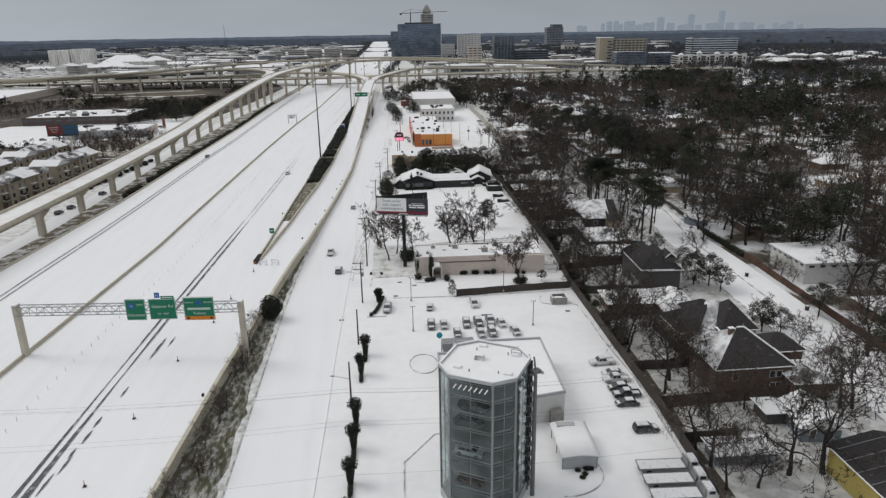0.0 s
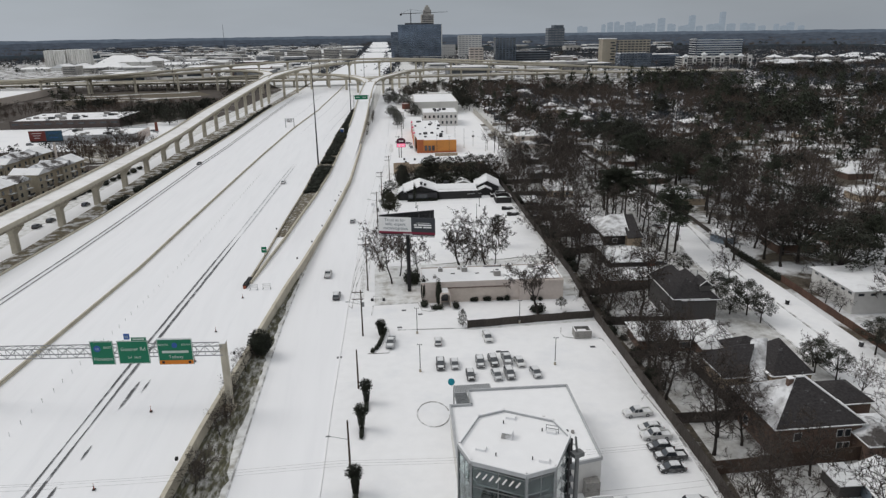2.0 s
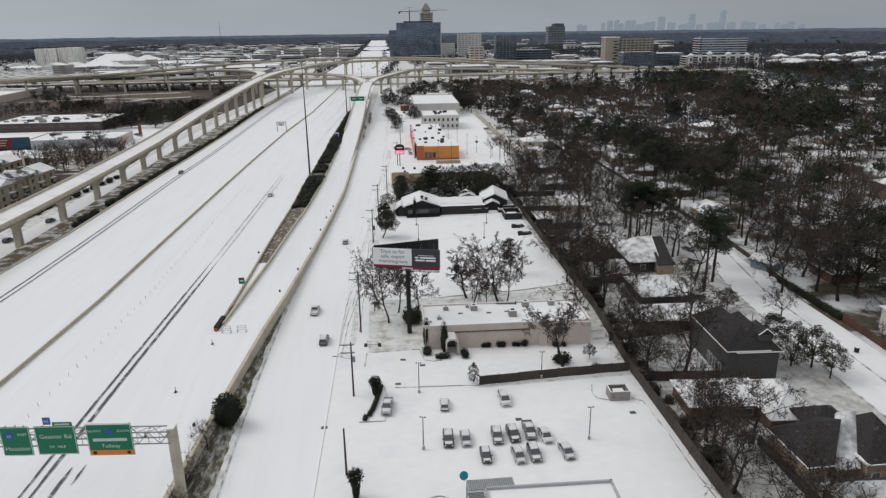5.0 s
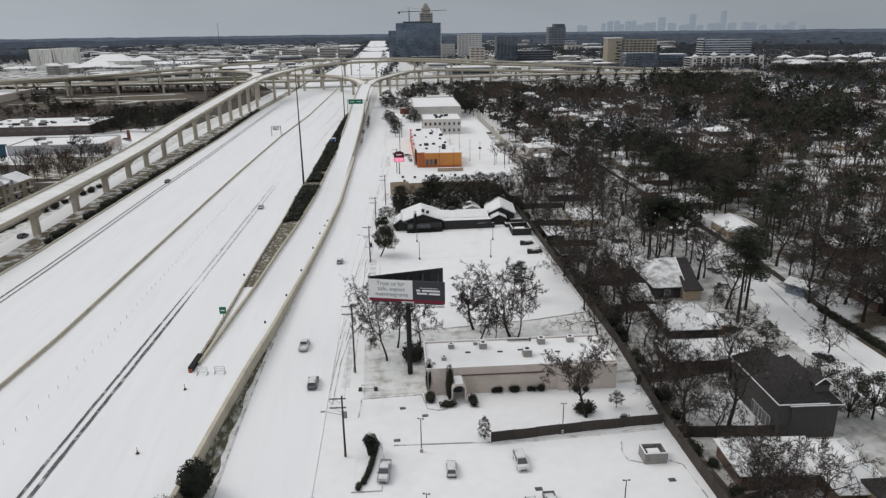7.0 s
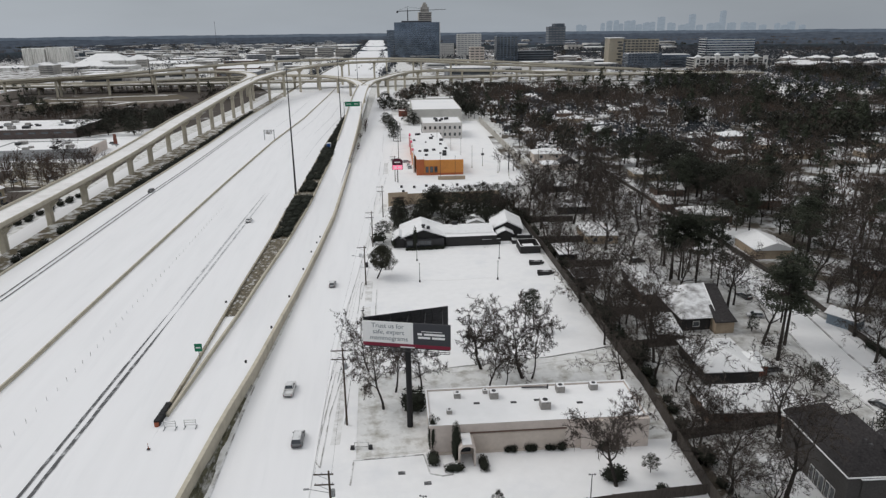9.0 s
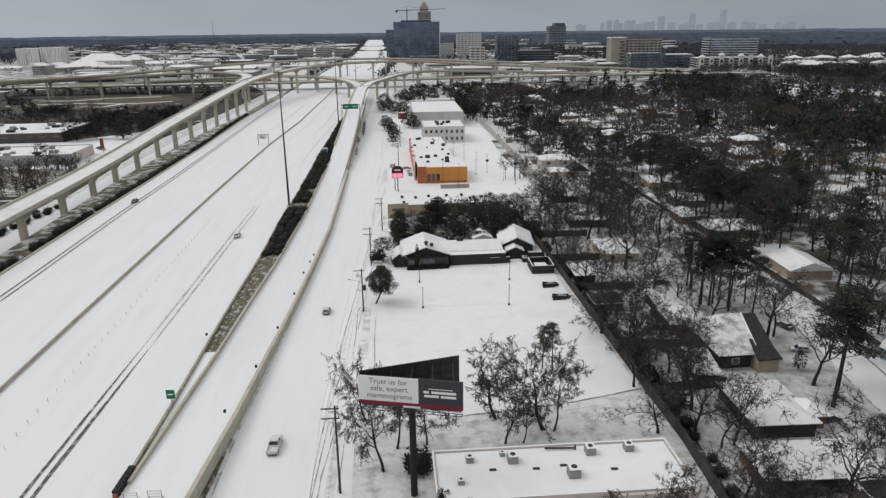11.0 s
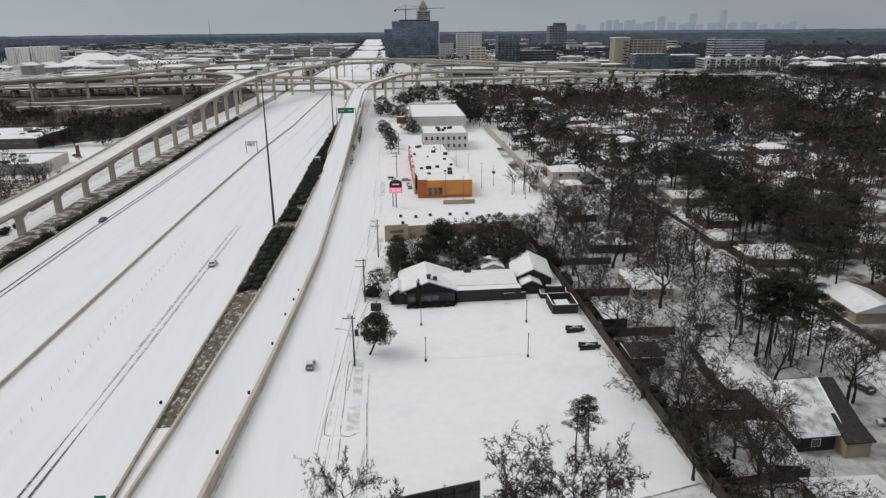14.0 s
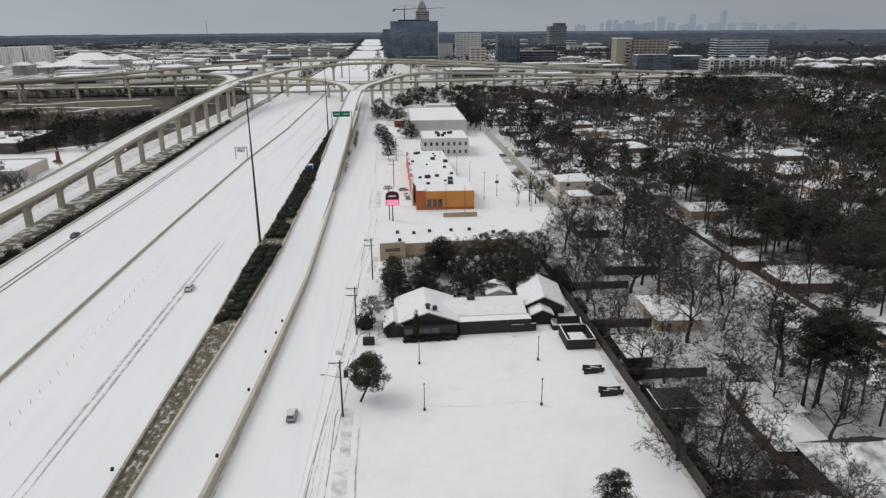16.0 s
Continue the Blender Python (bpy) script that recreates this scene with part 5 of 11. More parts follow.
def gable_block(parent, cx, cy, w, d, eave, ridge, rz, wall, roof, ridge_along="y", name="wing"):
    e_ = thing(name, (cx, cy, 0), rz)
    e_.parent = parent
    part("wall", Geo().box(0, 0, eave / 2, w, d, eave), wall, e_)
    a, b = w / 2 + 0.6, d / 2 + 0.6
    gg = Geo()
    if ridge_along == "y":
        gg.add([(-a, -b, eave), (0, -b, ridge), (a, -b, eave), (-a, b, eave), (0, b, ridge), (a, b, eave)], [(0, 1, 4, 3), (1, 2, 5, 4)])
        gg.add([(-a, -b, eave - 0.25), (0, -b, ridge - 0.25), (a, -b, eave - 0.25), (-a, b, eave - 0.25), (0, b, ridge - 0.25), (a, b, eave - 0.25)], [(0, 3, 4, 1), (1, 4, 5, 2)])
        ends = [[(-w / 2, s * d / 2, eave), (w / 2, s * d / 2, eave), (0, s * d / 2, ridge - 0.3), (-w / 2, s * d / 2 - s * 0.2, eave), (w / 2, s * d / 2 - s * 0.2, eave), (0, s * d / 2 - s * 0.2, ridge - 0.3)] for s in (-1, 1)]
    else:
        gg.add([(-a, -b, eave), (a, -b, eave), (a, 0, ridge), (-a, 0, ridge), (-a, b, eave), (a, b, eave)], [(0, 1, 2, 3), (3, 2, 5, 4)])
        gg.add([(-a, -b, eave - 0.25), (a, -b, eave - 0.25), (a, 0, ridge - 0.25), (-a, 0, ridge - 0.25), (-a, b, eave - 0.25), (a, b, eave - 0.25)], [(0, 3, 2, 1), (3, 4, 5, 2)])
        ends = [[(s * w / 2, -d / 2, eave), (s * w / 2, d / 2, eave), (s * w / 2, 0, ridge - 0.3), (s * w / 2 - s * 0.2, -d / 2, eave), (s * w / 2 - s * 0.2, d / 2, eave), (s * w / 2 - s * 0.2, 0, ridge - 0.3)] for s in (-1, 1)]
    for q in ends:
        part("gable", Geo().add(q, [(0, 1, 2), (5, 4, 3), (0, 3, 4, 1), (1, 4, 5, 2), (2, 5, 3, 0)]), wall, e_)
    part("roof", gg, roof, e_)
    return e_


gable_block(dr, 22.4, 294.6, 13.4, 14.5, 3.4, 6.0, -2, M_DARKWALL, M_ROOFSNOW, "y")
gable_block(dr, 35.0, 295.0, 20.0, 10.0, 3.4, 4.6, -2, M_DARKWALL, M_ROOFSNOW, "x")
gable_block(dr, 51.5, 300.5, 9.8, 14.5, 3.1, 5.8, -8, M_DARKWALL, M_ROOFSNOW, "y")
gable_block(dr, 14.6, 291.0, 3.4, 7.0, 2.8, 4.4, -2, M_DARKWALL, M_ROOFSNOW, "y")
part("porch", Geo().box(37.5, 288.0, 1.6, 16.5, 3.0, 3.2, -1), M_DARKWALL, dr, "charcoal porch wall")
part("porch_snow", Geo().box(37.5, 288.0, 3.25, 16.5, 3.0, 0.1, -1), M_SNOW, dr)
part("verandah", Geo().box(22.6, 286.4, 1.5, 12.0, 1.4, 3.0, -2), M_DARKM, dr, "dark glazed verandah")
for k in range(6):
    part("verandah_pane", Geo().box(17.8 + k * 1.95, 285.65, 1.7, 1.7, 0.06, 1.9, -2), M_GLASS, dr)
part("roof_vent", Geo().box(24.0, 289.4, 5.9, 1.0, 1.0, 0.8), M_DARKM, dr)
part("roof_unit", Geo().box(33.5, 297.0, 4.8, 1.8, 1.4, 1.1), M_DARKM, dr)
part("terrace_wall", Geo().box(55.5, 289.6, 0.9, 5.2, 0.3, 1.8, -4).box(58.0, 291.5, 0.9, 0.3, 4.0, 1.8, -4), M_DARKWALL, dr)
part("terrace_snow", Geo().box(56.0, 292.0, 1.2, 4.4, 3.4, 0.12, -4), M_SNOW, dr)
for k in range(3):
    part("step", Geo().box(48.8, 287.6 - k * 0.35, 0.55 - k * 0.18, 3.0, 0.35, 0.18), M_SNOW, dr)
gable_block(dr, 42.0, 307.4, 5.4, 6.6, 2.6, 3.8, -2, M_OFFWHITE, M_ROOFSNOW, "y", "pavilion")
gable_block(dr, 49.3, 291.6, 4.4, 3.6, 2.7, 4.0, -4, M_DARKWALL, M_ROOFSNOW, "y", "porch_gable")
for x0, y0, x1, y1, h in [(41.0, 286.4, 47.0, 286.6, 1.9), (50.9, 286.2, 57.4, 285.6, 1.3), (57.4, 285.6, 58.4, 290.0, 1.3), (50.9, 286.2, 51.2, 289.0, 1.3)]:
    L_ = math.hypot(x1 - x0, y1 - y0)
    lw_ = part("low_wall", Geo().box((x0 + x1) / 2, (y0 + y1) / 2, h / 2, L_, 0.28, h, math.degrees(math.atan2(y1 - y0, x1 - x0))), M_DARKWALL, dr, "low charcoal yard wall")
    part("coping_snow", Geo().box((x0 + x1) / 2, (y0 + y1) / 2, h + 0.05, L_ * 0.98, 0.24, 0.09, math.degrees(math.atan2(y1 - y0, x1 - x0))), M_SNOW, lw_)
part("ridge_vent", Geo().tube((22.4, 289.2, 5.7), (22.4, 289.2, 6.7), 0.5, 0.42, 8).tube((22.4, 289.2, 6.7), (22.4, 289.2, 7.0), 0.75, 0.55, 8), M_DARKM, dr, "dark round roof ventilator")
part("garden_gable_snow", Geo().box(48.0, 309.0, 1.0, 6.0, 4.0, 0.2, -4), M_SNOW, dr)
for k, (x, y) in enumerate([(27.0, 304.4), (30.2, 306.2), (33.6, 304.8), (36.4, 306.0)]):
    part("garden_table", Geo().tube((x, y, 0), (x, y, 0.7), 0.12, 0.12, 6).tube((x, y, 0.7), (x, y, 0.95), 0.95, 0.8, 10), M_SNOW, dr, "snow-laden garden table")
FOOT.extend([(24, 295, 12, 9), (42, 295, 14, 9), (53, 300, 8, 10)])

# walled bin yards
def bin_yard(x, y, w, d, h, rz, wall, label):
    t = thing("bin_enclosure", (x, y, 0), rz, label, "enclosure", "walled bin enclosures")
    for cx, cy, sx, sy in [(0, -d / 2, w, 0.22), (0, d / 2, w, 0.22), (-w / 2, 0, 0.22, d), (w / 2, 0, 0.22, d)]:
        q = part("wall", Geo().box(cx, cy, h / 2, sx, sy, h), wall, t)
        part("coping_snow", Geo().box(cx, cy, h + 0.04, sx, sy, 0.07), M_SNOW, q)
    part("bin", Geo().box(0, 0, 0.65, w * 0.6, d * 0.5, 1.3, 0, 1.05), M_DARKM, t, "dark steel refuse bin")
    lid = part("bin_lid", Geo().box(0, 0, 1.36, w * 0.62, d * 0.52, 0.1), M_BLACK, t)
    part("snow_cover", Geo().box(0, 0.1, 1.45, w * 0.58, d * 0.46, 0.09, 0, 0.94), M_SNOW, lid)
    return t


bin_yard(46.9, 152.6, 3.5, 2.7, 1.9, -3, M_ACUNIT, "pale walled enclosure round a dark refuse bin")
bin_yard(54.4, 279.8, 6.0, 7.6, 2.4, -3, M_DARKWALL, "charcoal walled enclosure with snow inside")

# --- tan building with a mural, orange restaurant, white offices ---
tb = thing("tan_building", (0, 0, 0), 0, "long tan building with a painted sign on its end wall", "building")
TBP = [(13.4, 339.6), (20.8, 340.2), (21.0, 343.0), (58, 343.5), (60, 362), (15.6, 360.5)]
part("wall", Geo().prism(TBP, 0, 4.4), M_TANWALL, tb)
part("end_parapet", Geo().box(17.1, 339.95, 2.9, 7.6, 0.4, 5.8, 4.6), M_TANWALL, tb, "raised tan end wall")
part("roof", Geo().prism(TBP, 4.41, 4.5), M_SNOW, tb, "flat roof under snow")
part("mural", Geo().box(17.1, 339.7, 3.6, 4.4, 0.06, 1.0, 4.6).box(17.1, 339.7, 2.4, 2.4, 0.06, 0.25, 4.6), M_BRICK, tb, "faded painted sign bars")
part("apron", Geo().box(17.4, 338.2, 0.3, 7.6, 3.0, 0.3, 4.6), M_SNOW, tb)
for x, y in [(19.4, 354), (24.5, 352.5), (29.6, 354), (36.5, 354), (42.4, 354), (19.6, 345.5), (49.5, 350)]:
    ac = part("roof_unit", Geo().box(x, y, 5.0, 1.0, 1.0, 1.0, 0, 0.95), M_DARKM, tb, "dark rooftop unit")
    part("unit_snow", Geo().box(x, y, 5.53, 0.9, 0.9, 0.07), M_SNOW, ac)
FOOT.append((38, 352, 24, 11))

orr = thing("orange_restaurant", (0, 0, 0), 0, "orange stucco restaurant with a snow-covered flat roof", "building")
OP = [(31.0, 398.6), (51.4, 397.4), (53.0, 424), (49.0, 424.4), (50.6, 490), (32.4, 490), (29.2, 425)]
part("wall", Geo().prism(OP, 0, 6.6), M_ORANGE, orr)
part("roof", Geo().prism(OP, 6.61, 6.7), M_SNOW, orr, "flat roof under snow")
part("front_parapet", Geo().box(41.2, 398.0, 3.6, 20.6, 0.5, 7.2, -3.3), M_ORANGE, orr, "raised orange front wall")
part("corner_tower", Geo().box(31.2, 401.2, 3.8, 3.6, 6.4, 7.6, -3), M_TERRA, orr, "terracotta corner block")
part("corner_snow", Geo().box(31.2, 401.2, 7.63, 3.4, 6.2, 0.1, -3), M_SNOW, orr)
part("west_wall", Geo().box(29.2, 417, 3.5, 0.5, 24, 7.0, -3.5), M_PINKWALL, orr, "pale pink side wall")
for k in range(5):
    part("side_pier", Geo().box(29.9 + k * 0.55, 430 + k * 13, 3.7, 1.0, 5.0, 7.4, -3), M_PINKWALL if k % 2 else M_MAGENTA, orr, "coloured pier on the side wall")
for k in range(3):
    window_part(orr, 34.2 + k * 2.1, 398.0 - k * 0.12, 2.7, 1.4, 2.8, "s", M_TERRA)
part("base_band", Geo().box(41.2, 397.6, 0.5, 20.4, 0.3, 1.0, -3.3), M_TERRA, orr)
r5 = random.Random(5)
for k in range(18):
    x, y = r5.uniform(33, 49), r5.uniform(408, 486)
    s = r5.uniform(0.7, 1.6)
    part("roof_unit", Geo().box(x, y, 6.7 + s * 0.4, s * 1.3, s, s * 0.8, r5.uniform(0, 30), 0.93), M_DARKM, orr, "dark rooftop unit")
FOOT.append((41, 440, 16, 50))
lw = thing("low_wall", (44.4, 386.5, 0), -2, "low tan garden wall with snow on top", "wall")
part("wall", Geo().box(0, 0, 0.9, 12.5, 0.5, 1.8), M_TANWALL, lw)
part("coping_snow", Geo().box(0, 0, 1.85, 12.6, 0.6, 0.1), M_SNOW, lw)


def office(name, x, y, w, d, h, rz, wall, label, cols=0, rows=0, side_cols=0, ww=1.1, wh=1.6, z0=1.5, dz=3.4, roof=None, pane=None, parapet=0.6, category="building"):
    t = thing(name, (x, y, 0), rz, label, category)
    part("wall", Geo().box(0, 0, h / 2, w, d, h), wall, t)
    part("roof", Geo().box(0, 0, h + 0.05, w - 0.6, d - 0.6, 0.1), roof or M_SNOW, t, "flat roof under snow")
    if parapet:
        for cx, cy, sx, sy in [(0, -d / 2 + 0.15, w, 0.3), (0, d / 2 - 0.15, w, 0.3), (-w / 2 + 0.15, 0, 0.3, d - 0.6), (w / 2 - 0.15, 0, 0.3, d - 0.6)]:
            part("parapet", Geo().box(cx, cy, h + parapet / 2, sx, sy, parapet), wall, t)
    for r in range(rows):
        for c in range(cols):
            part("window", Geo().box(-w / 2 + (c + 0.5) * w / cols, -d / 2 - 0.04, z0 + r * dz + wh / 2, ww, 0.1, wh), pane or M_GLASS, t)
        for c in range(side_cols):
            part("window", Geo().box(-w / 2 - 0.04, -d / 2 + (c + 0.5) * d / side_cols, z0 + r * dz + wh / 2, 0.1, ww, wh), pane or M_GLASS, t)
    FOOT.append((x, y, w / 2 + 2, d / 2 + 2))
    return t


o1 = office("office_building", 55.8, 526.0, 25, 32, 9.2, -3, M_OFFWHITE, "white two-storey office with square windows", 8, 2, 8, 1.3, 1.9, 1.6, 4.2)
for k in range(7):
    part("roof_unit", Geo().box(-3 + r5.uniform(-1, 8), -2 + r5.uniform(-9, 8), 9.9, 1.8, 1.5, 1.4), M_DARKM, o1, "dark rooftop unit")
office("warehouse", 61.3, 618.0, 36, 77, 10, -3, M_PALEHALL, "long pale warehouse with a white roof", 0, 0, 0)
office("store", 52.0, 690.0, 22, 20, 4, -3, M_OFFWHITE, "flat store with a white snowy roof", 0, 0, 0)
office("store", 86.0, 728.0, 40, 14, 4.5, -3, M_OFFWHITE, "long low store with a white snowy roof", 0, 0, 0)
office("clinic", 37.5, 632.0, 7, 10, 4.2, -3, M_REDBRICK, "small red-brick shop with a snowy roof", 0, 0, 0)
plot("ground_alley", [(79.6, 404), (82.4, 396), (84.6, 430), (87.0, 470), (89.2, 512), (84.6, 512), (80.4, 462)], 0.12, M_WOODFLOOR, "narrow alley of leaves and slush beside the fence", "ground", 0.08)
# tall pale panel fence behind the restaurant lot
M_PANEL = mat("pale_concrete_panel", (0.40, 0.385, 0.35), rough=0.9, var=0.12, scale=1.0, bump=0.1, second=(0.28, 0.27, 0.25), lo=0.5, hi=0.7, second_scale=0.3)
pf = thing("panel_fence", (0, 0, 0), 0, "tall pale concrete panel fence behind the restaurant lot", "fence")
for k in range(46):
    y = 394 + k * 4.2
    x = 82.6 + (y - 394) * 0.046
    part("panel", Geo().box(x, y + 2.1, 1.9, 0.16, 3.9, 3.6, -2.6), M_PANEL, pf)
    part("post", Geo().box(x, y, 2.05, 0.35, 0.35, 4.1, -2.6), M_CONC, pf)


# ---- trees, hedges and woods ----
def thin(g, a, b, w, r):
    """A twig: one slender triangle."""
    d = (b - a)
    u = d.cross(Vector((r.uniform(-1, 1), r.uniform(-1, 1), r.uniform(-1, 1))))
    if u.length < 1e-6:
        u = Vector((1, 0, 0))
    u = u.normalized() * (w / 2)
    g.add([tuple(a - u), tuple(a + u), tuple(b)], [(0, 1, 2)])


def bend(d, r, k, up=0.0):
    v = d + Vector((r.uniform(-k, k), r.uniform(-k, k), r.uniform(-k, k) + up))
    return v.normalized()


def bare_tree(seed, h, lean=0.0, limbs=6, twigs=5, dense=4, spread=1.0, fork=0.30, subs=5):
    """A clear trunk, crooked rising limbs, and a rounded crown of winding branches that end in fine twigs."""
    r = random.Random(seed)
    tr, cr = Geo(), Geo()
    rad = h * 0.024
    p = Vector((0, 0, -0.1))
    d = Vector((lean, r.uniform(-0.1, 0.1), 1)).normalized()
    forks = []
    for s in range(6):
        q = p + d * (h * fork / 3.6)
        w0, w1 = rad * (1.12 if s == 0 else 1 - 0.11 * s), rad * (1 - 0.11 * (s + 1))
        tr.tube(p, q, w0, w1, 7, False)
        p = q
        d = bend(d, r, 0.2, 0.08)
        if s >= 2:
            forks.append((p.copy(), w1))
    a0 = r.uniform(0, 6.28)
    for i in range(limbs):
        base, br = forks[min(i * len(forks) // limbs, len(forks) - 1)]
        a = a0 + i * 2.4 + r.uniform(-0.35, 0.35)
        el = r.uniform(0.4, 0.95) + 0.4 * i / limbs
        dd = Vector((math.cos(a) * math.cos(el) * spread, math.sin(a) * math.cos(el) * spread, math.sin(el))).normalized()
        L = h * r.uniform(0.50, 0.66) * (1 - 0.14 * i / limbs)
        q0, w = base.copy(), br * 0.66
        nodes = []
        for s in range(7):
            q1 = q0 + dd * (L / 7)
            tr.tube(q0, q1, w, w * 0.8, 5, False)
            nodes.append((q1, dd.copy(), w * 0.8))
            q0, w = q1, w * 0.8
            dd = bend(dd, r, 0.40, 0.10 if s < 3 else -0.07)
        for k in range(twigs + 4):
            n0, nd, nr = nodes[min(6, 1 + k * 6 // (twigs + 4))]
            bd = bend(nd, r, 0.95, 0.14)
            BL = L * r.uniform(0.34, 0.52)
            b0, w0 = n0, nr * 0.62
            chain = [b0]
            for m in range(4):
                b1 = b0 + bd * BL / 4
                cr.tube(b0, b1, w0, w0 * 0.68, 3, False)
                chain.append(b1)
                b0, w0 = b1, w0 * 0.68
                bd = bend(bd, r, 0.55, 0.03 - 0.03 * m)
            for m in range(subs):
                c_ = min(3, 1 + m * 3 // subs)
                s0 = chain[c_].lerp(chain[c_ + 1], r.random())
                td = bend(bd, r, 1.1, 0.05)
                s1 = s0 + td * BL * r.uniform(0.16, 0.30)
                te = bend(td, r, 0.8, 0.0)
                s2 = s1 + te * BL * r.uniform(0.10, 0.22)
                thin(cr, s0, s1, 0.085, r)
                thin(cr, s1, s2, 0.05, r)
                for _ in range(dense):
                    u0 = s0.lerp(s1, r.uniform(0.2, 1)) if r.random() < 0.5 else s1.lerp(s2, r.random())
                    thin(cr, u0, u0 + bend(te, r, 1.2, 0.02) * h * r.uniform(0.02, 0.065), 0.056, r)
    return tr.mesh("trunk", M_BARK), cr.mesh("crown", M_NEARTWIG)


def leaf_cloud(g, c, rad, n, size, r, flat=0.75, shell=0.35):
    for _ in range(n):
        v = Vector((r.gauss(0, 1), r.gauss(0, 1), r.gauss(0, 1))).normalized() * rad * (shell + (1 - shell) * r.random() ** 0.5)
        v.z *= flat
        p = c + v
        a = Vector((r.uniform(-1, 1), r.uniform(-1, 1), r.uniform(-0.6, 0.6))).normalized() * size * r.uniform(0.6, 1.2)
        b = Vector((r.uniform(-1, 1), r.uniform(-1, 1), r.uniform(-0.6, 0.6))).normalized() * size * r.uniform(0.6, 1.2)
        g.add([tuple(p), tuple(p + a), tuple(p + b)], [(0, 1, 2)])


def leafy_tree(seed, h, material, spread=0.42, clumps=52, lean=0.0, per=52, size=0.42, low=0.32):
    """A trunk with limbs that carry separate clumps of leaves."""
    r = random.Random(seed)
    tr, cr = Geo(), Geo()
    rad = h * 0.024
    top = Vector((lean * h * 0.3, 0, h * low))
    tr.tube((0, 0, -0.1), top, rad, rad * 0.75, 6, False)
    for i in range(clumps):
        a = i * 2.399 + r.uniform(-0.3, 0.3)
        t = (i + 0.5) / clumps
        z = h * (low + 0.06 + (0.92 - low) * t)
        prof = math.sin(math.pi * min(1, 0.18 + 0.80 * t)) ** 0.7
        R = h * spread * prof * math.sqrt(r.uniform(0.12, 1))
        c = Vector((lean * h * 0.35 + math.cos(a) * R, math.sin(a) * R, z + r.uniform(-0.05, 0.05) * h))
        if i % 3 == 0:
            mid = top.lerp(c, 0.5) + Vector((0, 0, h * 0.04))
            tr.tube(top, mid, rad * 0.45, rad * 0.25, 4, False)
            tr.tube(mid, c, rad * 0.25, rad * 0.08, 4, False)
        leaf_cloud(cr, c, h * r.uniform(0.075, 0.125), per, size, r)
    return tr.mesh("trunk", M_BARK), cr.mesh("crown", material)


def pine_tree(seed, h, material=None):
    r = random.Random(seed)
    tr, cr = Geo(), Geo()
    rad = h * 0.015
    p = Vector((0, 0, -0.1))
    x, y = r.uniform(-0.03, 0.03), r.uniform(-0.03, 0.03)
    pts = [Vector((x * h * s, y * h * s, h * s)) for s in (0, 0.3, 0.6, 0.85, 0.98)]
    for a, b, k in zip(pts, pts[1:], range(4)):
        tr.tube(a, b, rad * (1 - 0.22 * k), rad * (1 - 0.22 * (k + 1)), 6, False)
    for i in range(34):
        t = r.uniform(0.45, 1.0)
        a = i * 2.399 + r.uniform(-0.5, 0.5)
        base = Vector((x * h * t, y * h * t, h * t))
        L = h * (0.07 + 0.20 * (1.02 - t)) * r.uniform(0.6, 1.25)
        tip = base + Vector((math.cos(a) * L, math.sin(a) * L, L * r.uniform(0.0, 0.45)))
        tr.tube(base, tip, rad * 0.22, rad * 0.07, 3, False)
        leaf_cloud(cr, tip, h * r.uniform(0.05, 0.09), 105, 0.19, r, 0.5)
        if i % 2:
            leaf_cloud(cr, base.lerp(tip, 0.6), h * 0.055, 60, 0.19, r, 0.5)
    return tr.mesh("trunk", M_BARK), cr.mesh("crown", material or M_PINE)


BARE = [bare_tree(1, 10.0, 0.0, 8, 6, 8, 1.25), bare_tree(2, 10.0, 0.05, 7, 6, 8, 1.5, 0.28), bare_tree(3, 10.0, -0.06, 8, 6, 8, 1.1, 0.36), bare_tree(4, 10.0, 0.04, 8, 6, 8, 1.3, 0.32), bare_tree(7, 10.0, 0.20, 7, 6, 8, 1.4, 0.30), bare_tree(8, 10.0, -0.16, 8, 6, 8, 1.6, 0.26)]
SPREAD_OAK = [bare_tree(61, 10.0, 0.30, 7, 5, 19, 1.35, 0.38, 6), bare_tree(62, 10.0, -0.10, 7, 5, 19, 1.2, 0.40, 6), bare_tree(63, 10.0, 0.42, 7, 5, 19, 1.2, 0.46, 6)]
BARE_TALL = [bare_tree(51, 10.0, 0.06, 7, 6, 9, 0.8, 0.44), bare_tree(52, 10.0, -0.08, 7, 6, 9, 0.9, 0.40)]
BARE_RED = [leafy_tree(31, 10.0, M_RUST, 0.38, 60, 0, 40, 0.2), leafy_tree(32, 10.0, M_RUST, 0.34, 54, 0, 40, 0.2)]
OAK = [leafy_tree(s, 10.0, M_LEAF, 0.46, 48, 0.0, 80, 0.33) for s in (11, 12, 13)]
LOW_OAK = [leafy_tree(s, 10.0, M_LEAF, 0.44, 48, 0.0, 85, 0.33, 0.10) for s in (14, 15)]
PINE = [pine_tree(s, 10.0) for s in (21, 22, 23)]
ROUND = leafy_tree(41, 10.0, M_OLIVE, 0.40, 90, -0.55, 170, 0.26, 0.30)


def plant(kind, x, y, h, label, category="tree", group="", rz=None, name="tree", z=0.0, sq=1.0):
    trunk, crown = kind
    r = random.Random(int(x * 91 + y * 37))
    t = thing(name, (x, y, z), r.uniform(0, 360) if rz is None else rz, label, category, group)
    s = h / 10.0
    t.scale = (s * sq, s * sq, s)
    part("trunk", trunk, None, t)
    part("crown", crown, None, t)
    return t


